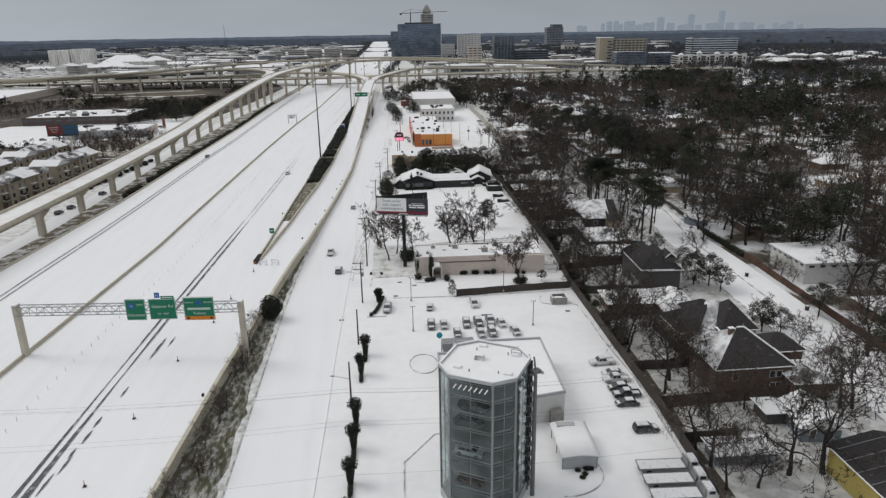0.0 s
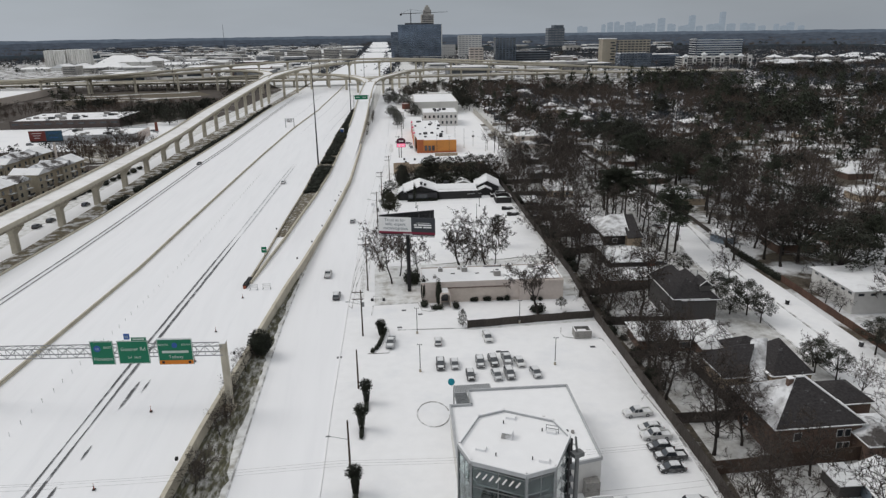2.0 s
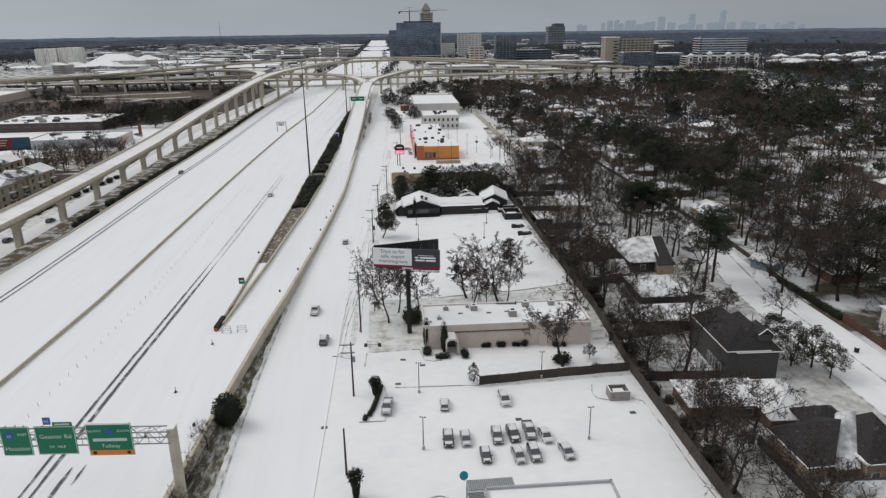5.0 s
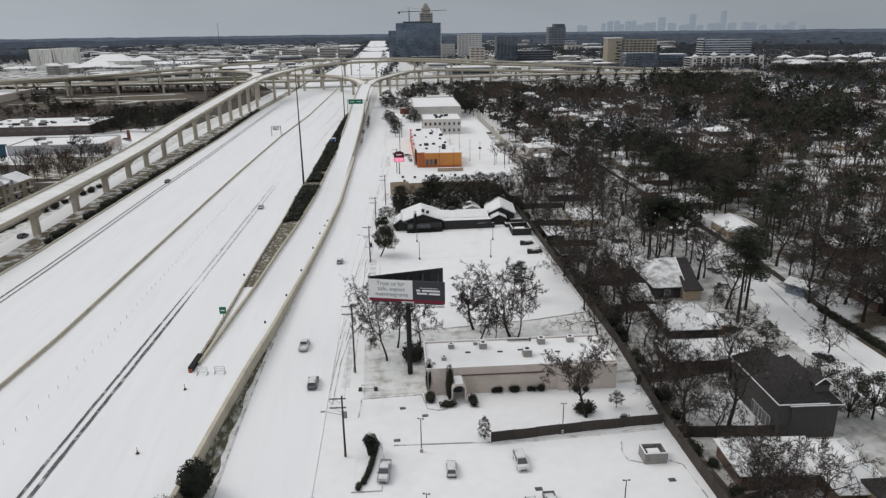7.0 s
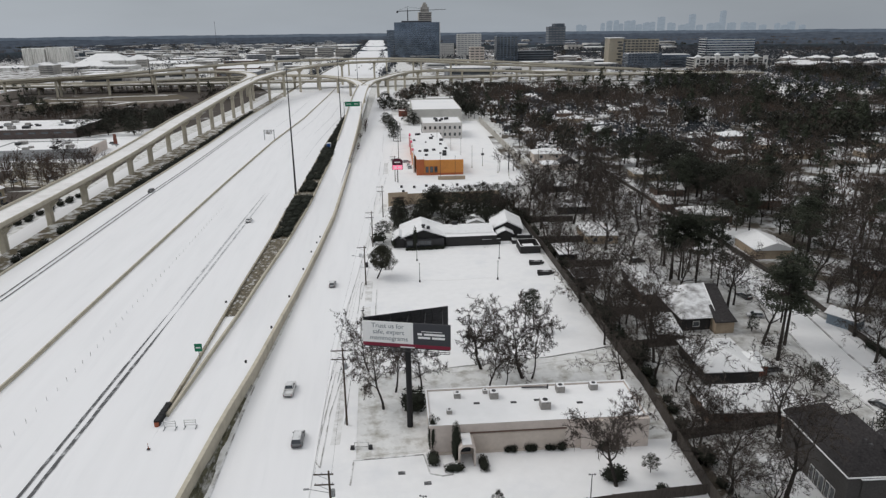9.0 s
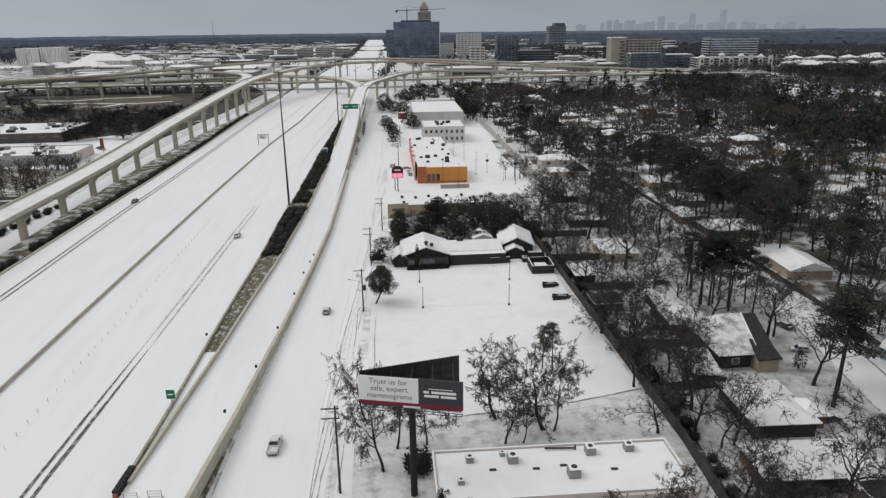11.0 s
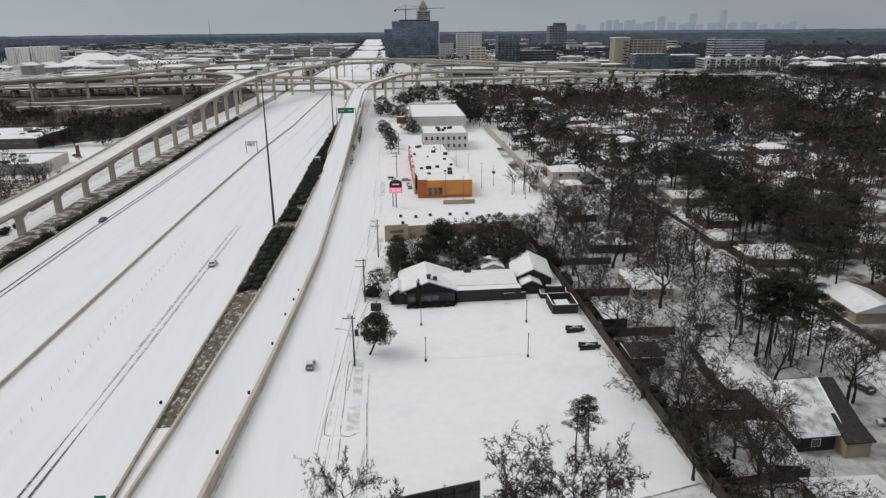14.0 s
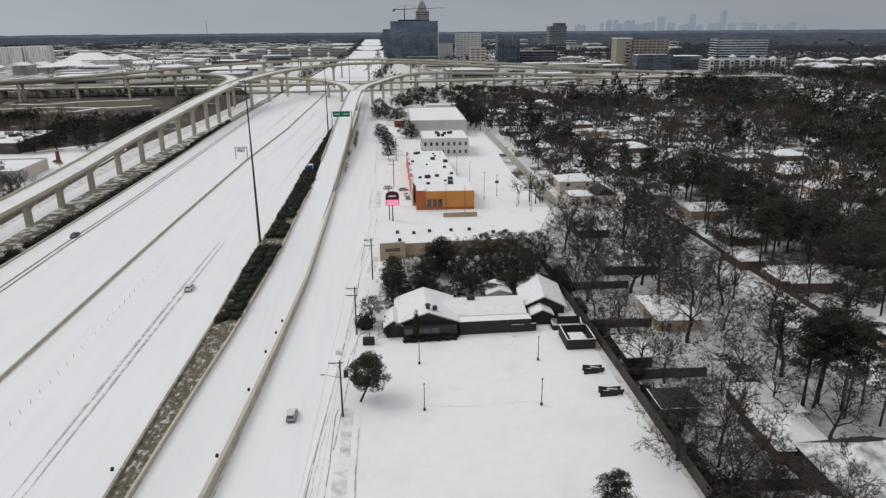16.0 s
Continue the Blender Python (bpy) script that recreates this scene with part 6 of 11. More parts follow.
L_BARE = "leafless deciduous tree with fine grey-brown twigs"
L_OAK = "dark evergreen oak with a dense spreading crown"
L_PINE = "tall dark pine with a bare lower trunk"
L_RED = "winter tree still holding russet leaves"
# trees that stand alone
plant(SPREAD_OAK[0], 40.2, 165.6, 13.5, "bare tree with clumps of brown leaves beside the parking lot")

for x, y, h, i, q, a in [(26.4, 204.9, 12.0, 0, 1.12, 185), (33.9, 200.1, 14.5, 2, 0.98, 172), (35.6, 199.5, 11.5, 2, 0.72, 12), (26.6, 197.0, 11.0, 1, 0.8, 200), (29.6, 196.8, 7.5, 2, 0.8, 8)]:
    plant(SPREAD_OAK[i], x, y, h, "spreading bare oak on the snowy lawn behind the billboard", group="bare oaks by the billboard", sq=q, rz=a)
for x, y, h, i in [(6.1, 192.2, 13.5, 1), (8.6, 198.0, 12.0, 0), (3.6, 207.0, 11.0, 2), (13.6, 198.5, 11.0, 1)]:
    plant(SPREAD_OAK[i], x, y, h, "bare tree under the billboard", group="bare oaks by the billboard", sq=0.75)
plant(PINE[0], 39.4, 221.4, 9.5, "young green pine standing in a small bed", name="pine_tree")
plant(PINE[1], 41.4, 221.0, 10.0, "young green pine standing in a small bed", name="pine_tree")
plant(ROUND, 6.7, 260.7, 9.2, "dark round-crowned evergreen oak with a leaning trunk", rz=200)

plant(OAK[2], 46.6, 168.0, 3.2, "small dense evergreen beside the fence")
plant(BARE[2], 54.5, 168.5, 9.0, L_BARE)
plant(BARE[1], 53.0, 196.5, 12.0, L_BARE)
plant(BARE[4], 55.0, 212.0, 11.5, L_BARE)
plant(BARE[5], 57.0, 236.0, 13.0, L_BARE)
plant(BARE[3], 76.6, 401.0, 10.0, L_BARE)
plant(BARE[0], 79.0, 366.9, 12.0, L_BARE)
plant(BARE[2], 47.5, 345.0, 6.0, L_BARE)
plant(OAK[0], 9.8, 296.5, 6.5, "rounded evergreen tree beside the restaurant")
for x, y, h in [(25.8, 694, 14), (29.0, 682, 11), (23.6, 676, 9), (33.0, 668, 10), (37.5, 664, 9), (41.0, 670, 9), (38.6, 580, 11), (41.5, 574, 9), (24.0, 566, 9), (21.0, 572, 7), (25.0, 552, 8), (24.6, 532, 8), (25.4, 518, 8), (23.6, 505, 6), (22.4, 596, 7)]:
    plant(LOW_OAK[int(h) % 2] if h > 8.5 else OAK[int(x) % 3], x, y, h, "dark evergreen street tree", group="street trees", sq=1.25)
# bank of dark evergreens and brown trees behind the restaurant
r7 = random.Random(7)
BANK = "trees behind the restaurant"
for k in range(36):
    x, y = 15 + 45 * (k / 35.0) + r7.uniform(-2.2, 2.2), 311 + 21 * r7.random() ** 0.9
    pick = r7.random()
    if pick < 0.62:
        plant(LOW_OAK[k % 2], x, y, r7.uniform(5.5, 11.0) * (0.8 if y < 316 else 1.0), "dark evergreen in a dense bank behind the restaurant", group=BANK, sq=r7.uniform(1.0, 1.35))
    elif pick < 0.80:
        plant(BARE_RED[k % 2], x, y, r7.uniform(6, 9.5), "russet-leaved tree in a dense bank", group=BANK, sq=1.2)
    else:
        plant(BARE[k % 6], x, y, r7.uniform(8, 12), L_BARE, group=BANK)
for k in range(15):
    x, y = 18 + 42 * (k / 14.0) + r7.uniform(-1, 1), 306.8 + r7.uniform(-1.0, 3.0)
    plant(LOW_OAK[k % 2], x, y, r7.uniform(3.6, 6.5), "low dark evergreen close behind the restaurant", group=BANK, sq=1.3)
for x, y, h in [(15.2, 308.0, 9.0), (16.0, 315.0, 9.5), (14.6, 302.5, 5.5)]:
    plant(LOW_OAK[0], x, y, h, "dark evergreen beside the utility pole", group=BANK, sq=0.8)
# big evergreens beside the tall grey house and along the street
for x, y, h, kd in [(89.2, 158.2, 8.5, 1), (90.0, 153.6, 7.0, 0), (86.5, 168, 7.5, 1)]:
    plant(OAK[kd], x, y, h, L_OAK)
plant(LOW_OAK[0], 85.6, 159.4, 9.5, "dense dark evergreen close to the grey house", sq=0.85)
plant(LOW_OAK[1], 90.2, 214.0, 4.2, "young dark conifer on a snowy lawn", sq=0.8)
plant(BARE[1], 88.5, 132.0, 8.0, L_BARE)
plant(OAK[0], 89.5, 126.5, 6.5, "rounded evergreen in a front garden")
plant(PINE[2], 87.8, 200.1, 22.0, L_PINE, name="pine_tree", sq=1.25)
plant(BARE_TALL[1], 89.2, 207.8, 15.0, L_BARE)
plant(PINE[1], 93.4, 206.5, 20.0, L_PINE, name="pine_tree", sq=1.3)
plant(OAK[2], 87.5, 188.0, 5.5, "rounded evergreen shrub tree in a snowy yard")
plant(BARE[0], 97.0, 181.0, 9.0, L_BARE)
for k, (x, y, h) in enumerate([(51.6, 89.0, 10.5), (52.0, 84.6, 12.0), (51.4, 78.9, 9.0), (62.6, 81.0, 14.5), (67.9, 80.6, 16.0), (83.0, 97.7, 13.0), (84.8, 97.0, 12.5), (54.0, 124.0, 11.0), (54.2, 106.6, 11.5), (56.4, 78.8, 8.5), (58.5, 98.0, 8.5), (60.0, 108.5, 9.0), (66.0, 99.6, 8.0), (55.5, 132.0, 10.0), (56.5, 135.0, 11.0), (59.0, 143.5, 9.0), (88.3, 117.9, 7.0)]):
    plant(BARE[(k * 5 + 2) % 6], x, y, h * 1.25, "crooked bare yard tree with dark limbs", group="bare trees of the back yards", sq=0.9)
for x, y, h in [(112.2, 157.0, 5.0), (112.4, 162.4, 5.6), (112.0, 167.2, 4.8)]:
    plant(BARE[int(y) % 6], x, y, h, "small bare tree against the white hall", sq=1.2)
plant(OAK[1], 86.9, 129.3, 7.5, "brownish evergreen oak in a front garden")
for k, (x, y, h) in enumerate([(86.0, 247.4, 18.0), (87.2, 248.6, 17.0), (88.6, 247.6, 19.0), (90.2, 248.8, 17.5), (91.5, 243.5, 17.0), (92.8, 246.0, 18.5), (90.0, 262.0, 15.0), (98.0, 247.5, 16.0), (94.5, 254.0, 17.0), (96.0, 240.5, 15.0)]):
    plant(PINE[k % 3], x, y, h, "tall slim pine in a loose group on the snowy lawn", group="pine group", name="pine_tree", sq=1.02)
plant(BARE[3], 79.5, 246.5, 12.0, L_BARE)
plant(BARE[5], 89.2, 280.8, 12.5, L_BARE)
plant(BARE[2], 94.2, 229.0, 12.0, L_BARE)
plant(PINE[1], 99.5, 217.5, 13.0, L_PINE, name="pine_tree", sq=1.25)

# the wooded yards: a mix that changes from place to place
r8 = random.Random(8)
placed = []


def free(x, y, gap):
    for fx, fy, hx, hy in FOOT:
        if abs(x - fx) < hx and abs(y - fy) < hy:
            return False
    sw = lerp_line(ST_W, y)
    if sw - (5.5 if y < 240 else 3.0) < x < sw + 11.5 and y < 420:
        return False
    if 100 < x < 117 and 138 < y < 192:
        return False
    for px, py in placed:
        if (x - px) ** 2 + (y - py) ** 2 < gap * gap:
            return False
    return True


def yard_tree(kind, x, y, h, label, **more):
    """A tree of the yards, unless it would stand on the open lawns by the snowy drive."""
    lawn = 66 < x < 101 and 224 < y < 304
    if 77 < x < 95 and (145 < y < 159 or 196 < y < 222) or 80 < x < 113 and 352 < y < 410 or 63 < x < 73 and 150 < y < 172:
        return None
    if lawn and (kind in OAK or int(x * 7.3 + y * 3.1) % 10 < 6):
        return None
    if 56 < x < 104 and y > 296 and (kind in OAK or kind in PINE):
        kind, label = BARE[int(x) % 6], L_BARE
        more["name"], more["sq"] = "tree", 1.0
    elif kind in BARE and h > 14.5 and int(x + y) % 2:
        kind = BARE_TALL[int(x) % 2]
    return plant(kind, x, y, h * (1.12 if kind in BARE else 1.0), label, **more)


# a thicket of bare trees hugging the long fence
FENCE_IN = [(78, 50.3), (102, 52.5), (160, 54.5), (193, 58.2), (242, 59.5), (278, 60.8), (340, 62.2)]
for k in range(26):
    y = 118 + k * 8.4 + r8.uniform(-2.5, 2.5)
    x = lerp_line(FENCE_IN, y) + r8.uniform(1.0, 9.0)
    if free(x, y, 3.0):
        placed.append((x, y))
        yard_tree(BARE[(k * 5) % 6], x, y, r8.uniform(10, 15.5), "bare tree in a thicket behind the long fence", group="thicket behind the fence", sq=0.9)
r13 = random.Random(13)
for k in range(20):
    y = 146 + k * 8.6 + r13.uniform(-3, 3)
    x = lerp_line(FENCE_IN, y) + r13.uniform(0.6, 5.5)
    if clear(x, y, 0.5):
        plant(BARE[(k * 7 + 3) % 6], x, y, r13.uniform(9, 13.5), "bare tree in a thicket behind the long fence", group="thicket behind the fence", sq=0.95)
tries = 0
while len(placed) < 190 and tries < 9000:
    tries += 1
    x, y = r8.uniform(54, 152), 104 + 306 * r8.random() ** 0.8
    if y > 335 and x < 64 + (y - 335) * 0.36 or y > 380 and x < 92 or x < 56 + (y - 80) * 0.02:
        continue
    east = x > lerp_line(ST_W, y) + 8
    if not east and y < 225 and x > 66 and r8.random() < 0.72 or noise.noise((x * 0.03, y * 0.03, 9.9)) > 0.25:
        continue
    green = noise.noise((x * 0.02, y * 0.016, 3.7)) + (0.32 if east and 215 < y < 350 else 0.06 if east and y > 165 else -0.25)
    if not free(x, y, 6.2 if green < 0.05 else 8.4):
        continue
    placed.append((x, y))
    u = r8.random()
    if green > 0.08 and u < 0.75:
        if r8.random() < 0.45:
            yard_tree(PINE[len(placed) % 3], x, y, r8.uniform(15, 22), L_PINE, group="trees of the yards", name="pine_tree", sq=1.2)
        else:
            yard_tree(OAK[len(placed) % 3], x, y, r8.uniform(12, 17), L_OAK, group="trees of the yards", sq=1.25)
    elif u < 0.12:
        yard_tree(BARE_RED[len(placed) % 2], x, y, r8.uniform(7, 11), L_RED, group="trees of the yards")
    elif u < 0.2:
        yard_tree(OAK[len(placed) % 3], x, y, r8.uniform(5, 9), L_OAK, group="trees of the yards")
    else:
        yard_tree(BARE[len(placed) % 6], x, y, r8.uniform(12.5, 18), L_BARE, group="trees of the yards")


# a dark mass of oaks and pines across the street
r12 = random.Random(12)
for k in range(30):
    x, y = r12.uniform(119, 172), r12.uniform(306, 366)
    if free(x, y, 6.0):
        placed.append((x, y))
        if k % 4 == 3:
            plant(PINE[k % 3], x, y, r12.uniform(16, 20), L_PINE, group="oaks across the street", name="pine_tree", sq=1.3)
        else:
            plant(OAK[k % 3], x, y, r12.uniform(11, 15), L_OAK, group="oaks across the street", sq=1.35)
for x, y, h in [(139.0, 300.0, 9.0), (106.0, 372.0, 12.0), (102.5, 364.0, 11.0), (96.5, 388.0, 5.0), (91.0, 393.0, 4.0)]:
    plant(LOW_OAK[int(x) % 2], x, y, h, "broad dark evergreen in a snowy yard", sq=1.2)
for x, y, h, i in [(50.5, 336.0, 9.5, 0), (55.0, 334.0, 9.0, 1), (44.0, 337.0, 8.5, 0), (58.5, 330.0, 10.0, 1)]:
    plant(LOW_OAK[i], x, y, h, "dark evergreen before the tan building", group=BANK, sq=1.1)


# hedges and shrubs
def shrub_mesh(seed, sx, sy, sz, n, size, material, core=0.78, boxy=0.0):
    """An uneven leafy mound with a dark heart."""
    r = random.Random(seed)
    g = Geo()
    def surf(th, ph):
        v = Vector((math.cos(th) * math.cos(ph), math.sin(th) * math.cos(ph), math.sin(ph)))
        if boxy:
            m_ = max(abs(v.x), abs(v.y), abs(v.z))
            v = v.lerp(v / m_, boxy)
        k = 1 + 0.16 * noise.noise(v * 2.3 + Vector((seed, 0, 0)))
        return Vector((v.x * sx * k, v.y * sy * k, sz + v.z * sz * k))
    rows_, cols_ = 6, 10
    vs = [tuple(surf(2 * math.pi * j / cols_, -math.pi / 2 + math.pi * i / rows_) * core) for i in range(rows_ + 1) for j in range(cols_)]
    fs = [(i * cols_ + j, i * cols_ + (j + 1) % cols_, (i + 1) * cols_ + (j + 1) % cols_, (i + 1) * cols_ + j) for i in range(rows_) for j in range(cols_)]
    g.add(vs, fs)
    for _ in range(n):
        p = surf(r.uniform(0, 6.28), math.asin(r.uniform(-0.75, 1))) * r.uniform(core, 1.04)
        a = Vector((r.uniform(-1, 1), r.uniform(-1, 1), r.uniform(-0.4, 1))).normalized() * size
        b = Vector((r.uniform(-1, 1), r.uniform(-1, 1), r.uniform(-0.4, 1))).normalized() * size
        g.add([tuple(p), tuple(p + a), tuple(p + b)], [(0, 1, 2)])
    return g.mesh("foliage", material)


M_SHRUB = mat("dark_shrub", (0.018, 0.021, 0.014), rough=0.85, var=0.5, scale=1.5, bump=0, alpha_rand=0.2)
BUSH = [shrub_mesh(s, 1.0, 1.0, 0.85, 300, 0.25, M_SHRUB) for s in (1, 2, 3)]
BUSH_DENSE = shrub_mesh(9, 1.0, 1.0, 0.95, 1500, 0.13, M_SHRUB, 0.9)
HEDGE = [shrub_mesh(s, 1.0, 1.0, 0.8, 320, 0.24, M_SHRUB, 0.85, 0.6) for s in (4, 5)]
CYP = shrub_mesh(6, 0.75, 0.75, 3.6, 1500, 0.16, M_SHRUB, 0.9)


def shrub(kind, x, y, sx, sy, sz, label, name="shrub", group="", rz=0.0, z=0.0):
    ob = new(name, kind)
    ob.matrix_basis = pose(x, y, z, 0, 0, rz) @ Matrix.Diagonal((sx, sy, sz, 1))
    return tagged(ob, label, "shrub", group)


shrub(BUSH_DENSE, -23.5, 152.4, 2.45, 2.45, 2.9, "large dark clipped round bush at the end of the verge", z=0.5)
for k, (x, y, s) in enumerate([(25.8, 176.4, 0.62), (26.7, 176.3, 0.7), (29.2, 176.2, 0.75), (30.0, 176.1, 0.7), (32.5, 176.0, 0.6), (33.3, 175.9, 0.55), (34.7, 175.8, 0.8), (41.2, 174.6, 0.75), (43.0, 174.4, 0.6)]):
    shrub(BUSH[k % 3], x, y, s, s, s * 1.15, "round clipped shrub along the pale wall", group="round shrubs by the shop wall")
for x, y, s in [(13.6, 177.6, 1.0), (17.1, 175.0, 1.0), (14.6, 179.0, 0.8)]:
    shrub(CYP, x, y, s * 1.0, s, s, "narrow dark cypress beside the entrance", "cypress")
for x, y, sx, sy in [(16.4, 172.6, 1.5, 0.7), (21.2, 173.2, 0.75, 1.8), (13.4, 175.4, 0.9, 1.6)]:
    shrub(HEDGE[0], x, y, sx, sy, 0.75, "clipped dark hedge beside the entrance walk", "hedge")
shrub(HEDGE[1], 11.6, 191.4, 2.2, 1.9, 2.3, "dense dark evergreen block below the billboard", "hedge")
plant(LOW_OAK[0], 21.2, 161.4, 4.4, "small dense conical evergreen by the wooden fence", sq=0.62)
shrub(BUSH[1], 40.4, 167.2, 2.0, 1.5, 1.3, "dark shrub below the bare tree")
shrub(BUSH[2], 46.4, 163.4, 0.9, 0.8, 0.9, "dark shrub beside the wooden fence")
for k in range(9):
    u = k / 8.0
    shrub(HEDGE[k % 2], 0.2 + 3.0 * u ** 0.6, 151.4 + 10.5 * u, 0.45, 0.85, 0.5, "low dark hedge curving round a lawn corner", "hedge", "curving hedge", -10)
rm = random.Random(63)
y = 298.0
while y < 600:
    a, b = lerp_line(STRIP_L, y), lerp_line(STRIP_R, y)
    gap = 352 < y < 362
    for u in (0.3, 0.72):
        if not gap and rm.random() < 0.94:
            sz = rm.uniform(0.75, 1.35) * (1.0 if y < 480 else 0.8)
            shrub([BUSH[0], BUSH[1], BUSH[2], HEDGE[0], HEDGE[1]][rm.randrange(5)], a + (b - a) * (u + rm.uniform(-0.08, 0.08)), y + rm.uniform(-0.8, 0.8), max(1.0, (b - a) * 0.24), rm.uniform(2.1, 3.1), sz, "dark untrimmed shrub between freeway and ramp", "shrub", "median hedge", rm.uniform(-25, 25), FZ + 0.1)
    y += rm.uniform(3.6, 4.8)
for k in range(66):
    y = 288 + k * 5.8 + rm.uniform(-1.2, 1.2)
    if rm.random() < 0.93:
        shrub([BUSH[k % 3], HEDGE[k % 2]][rm.randrange(2)], lerp_line(LEFT, y) - 2.6 - rm.uniform(0, 1.2), y, rm.uniform(1.2, 2.2), rm.uniform(2.8, 4.2), rm.uniform(0.9, 1.5), "dark wild shrub along the far freeway shoulder", "shrub", "far shoulder shrubs", rm.uniform(-20, 20), 0.9)
for k, (x, y, s) in enumerate([(-26.5, 121, 1.2), (-25.9, 126.5, 1.5), (-27.2, 106, 1.4), (-26.8, 110, 1.8), (-28.0, 98, 1.6), (-27.0, 92, 1.9), (-28.6, 84, 2.0), (-26.8, 136, 1.2), (-25.8, 143.5, 1.3)]):
    if k % 2:
        plant(BARE_RED[(k // 2) % 2], x, y, 2.2 + s * 0.9, "russet twiggy scrub on the frozen verge", "shrub", "verge scrub", name="bare_shrub", z=0.2, sq=1.3)
    plant(BARE[k % 6], x + 0.4, y + 1.0, 3.9 + s, "leafless shrub on the frozen verge", "shrub", "verge scrub", name="bare_shrub", z=0.4)
for k in range(13):
    shrub(HEDGE[k % 2] if k % 3 else BUSH[k % 3], 16.8 + k * 0.93, 284.6 + 0.25 * (k % 2), 0.55 + 0.12 * (k % 3), 0.7, 0.5 + 0.12 * (k % 2), "clipped dark shrub in a row before the verandah", group="verandah hedge row")
for k in range(4):
    shrub(BUSH[k % 3], 28.4 + 0.1 * k, 285.6 + k * 0.9, 0.6, 0.6, 0.6, "clipped dark shrub at the verandah's end", group="verandah hedge row")
for x, y, s in [(18.2, 286.4, 0.6), (19.8, 286.0, 0.6), (21.6, 286.0, 0.75), (23.6, 285.6, 0.7), (25.6, 285.4, 0.75), (28.6, 286.4, 0.9), (28.9, 288.0, 1.0)]:
    shrub(BUSH[int(x) % 3], x, y, s, s, s, "round shrub before the restaurant verandah", group="restaurant shrubs")
shrub(CYP, 19.4, 284.9, 0.85, 0.85, 1.05, "narrow dark cypress at the restaurant gable", "cypress")
shrub(BUSH[0], 8.2, 293.0, 2.4, 2.2, 2.2, "rounded dark evergreen bush beside the restaurant")
shrub(BUSH[1], 13.0, 290.0, 1.0, 3.4, 2.0, "dark hedge at the restaurant's side")
for k, (x, y, s) in enumerate([(31.2, 86.2, 0.5), (32.6, 86.4, 0.6), (32.0, 85.2, 0.5), (31.4, 84.4, 0.5), (33.3, 86.3, 0.5)]):
    shrub(BUSH[k % 3], x, y, s, s, s * 0.6, "small dark shrub in a snowy bed", group="bed shrubs")
for k in range(11):
    shrub(HEDGE[k % 2], 110.4 + 0.03 * k, 179.6 + k * 2.3, 0.9, 1.5, 1.1, "dark wild hedge along the street", "hedge", "street hedge")
r10 = random.Random(10)
for k in range(40):
    y = 128 + k * 5.0 + r10.uniform(-1.5, 1.5)
    x = lerp_line(FENCE_IN, y)
    s = r10.uniform(0.7, 1.7) * (1.9 if 196 < y < 236 else 1.15)
    shrub(BUSH[k % 3], x + r10.uniform(-0.6, 1.6), y, s, s * 1.2, s * 0.9, "dark evergreen scrub behind the wooden fence", group="fence scrub")


def palm(x, y, h, label):
    r = random.Random(int(y * 10))
    t = thing("palm", (x, y, 0), r.uniform(0, 360), label, "palm", "row of palms beside the frontage road")
    tg = Geo()
    for k in range(5):
        tg.tube((0, 0, h * k / 5 - 0.02), (0, 0, h * (k + 1) / 5), 0.28 - 0.02 * k, 0.24 - 0.02 * k, 8, False)
    part("trunk", tg, M_BARK, t)
    f = Geo()
    leaf_cloud(f, Vector((0, 0, h + 0.2)), 1.25, 520, 0.36, r, 0.95, 0.2)
    for k in range(60):
        a, el = r.uniform(0, 6.28), r.uniform(-0.7, 1.2)
        d = Vector((math.cos(a) * math.cos(el), math.sin(a) * math.cos(el), math.sin(el)))
        thin(f, Vector((0, 0, h + 0.2)) + d * 0.4, Vector((0, 0, h + 0.1)) + d * r.uniform(1.3, 1.8), 0.14, r)
    for k in range(230):
        a, z = r.uniform(0, 6.28), r.uniform(0.5, h)
        R = 0.35 + 0.4 * z / h * r.uniform(0.5, 1.3)
        q = Vector((math.cos(a) * R, math.sin(a) * R, z))
        sd = Vector((-math.sin(a), math.cos(a), 0)) * 0.14
        f.add([tuple(q - sd), tuple(q + sd), tuple(q * 1.12 - Vector((0, 0, 0.12 * z + 0.75)))], [(0, 1, 2)])
    part("fronds", f, M_SHRUB, t, "drooping dark fronds and dead skirt")


for x, y in [(-1.3, 130.4), (-2.2, 121.8), (-3.1, 104.6), (-3.4, 96.6), (-3.8, 87.6), (-4.2, 78.0), (2.2, 159.6)]:
    palm(x, y, 3.6 if y < 150 else 2.6, "short dark-fronded palm dusted with snow")
    if y < 150:
        shrub(HEDGE[0], x - 0.05, y - 1.8, 0.42, 1.6, 0.5, "narrow dark hedge between palms", "hedge", "palm hedge")


# ---- vehicles ----
def paint(name, rgb):
    return mat(name, rgb, rough=0.35, metal=0.0, var=0.06, scale=3, bump=0, second=tuple(min(0.75, c * 0.6 + 0.22) for c in rgb), lo=0.50, hi=0.72, second_scale=1.3, spec=0.6)


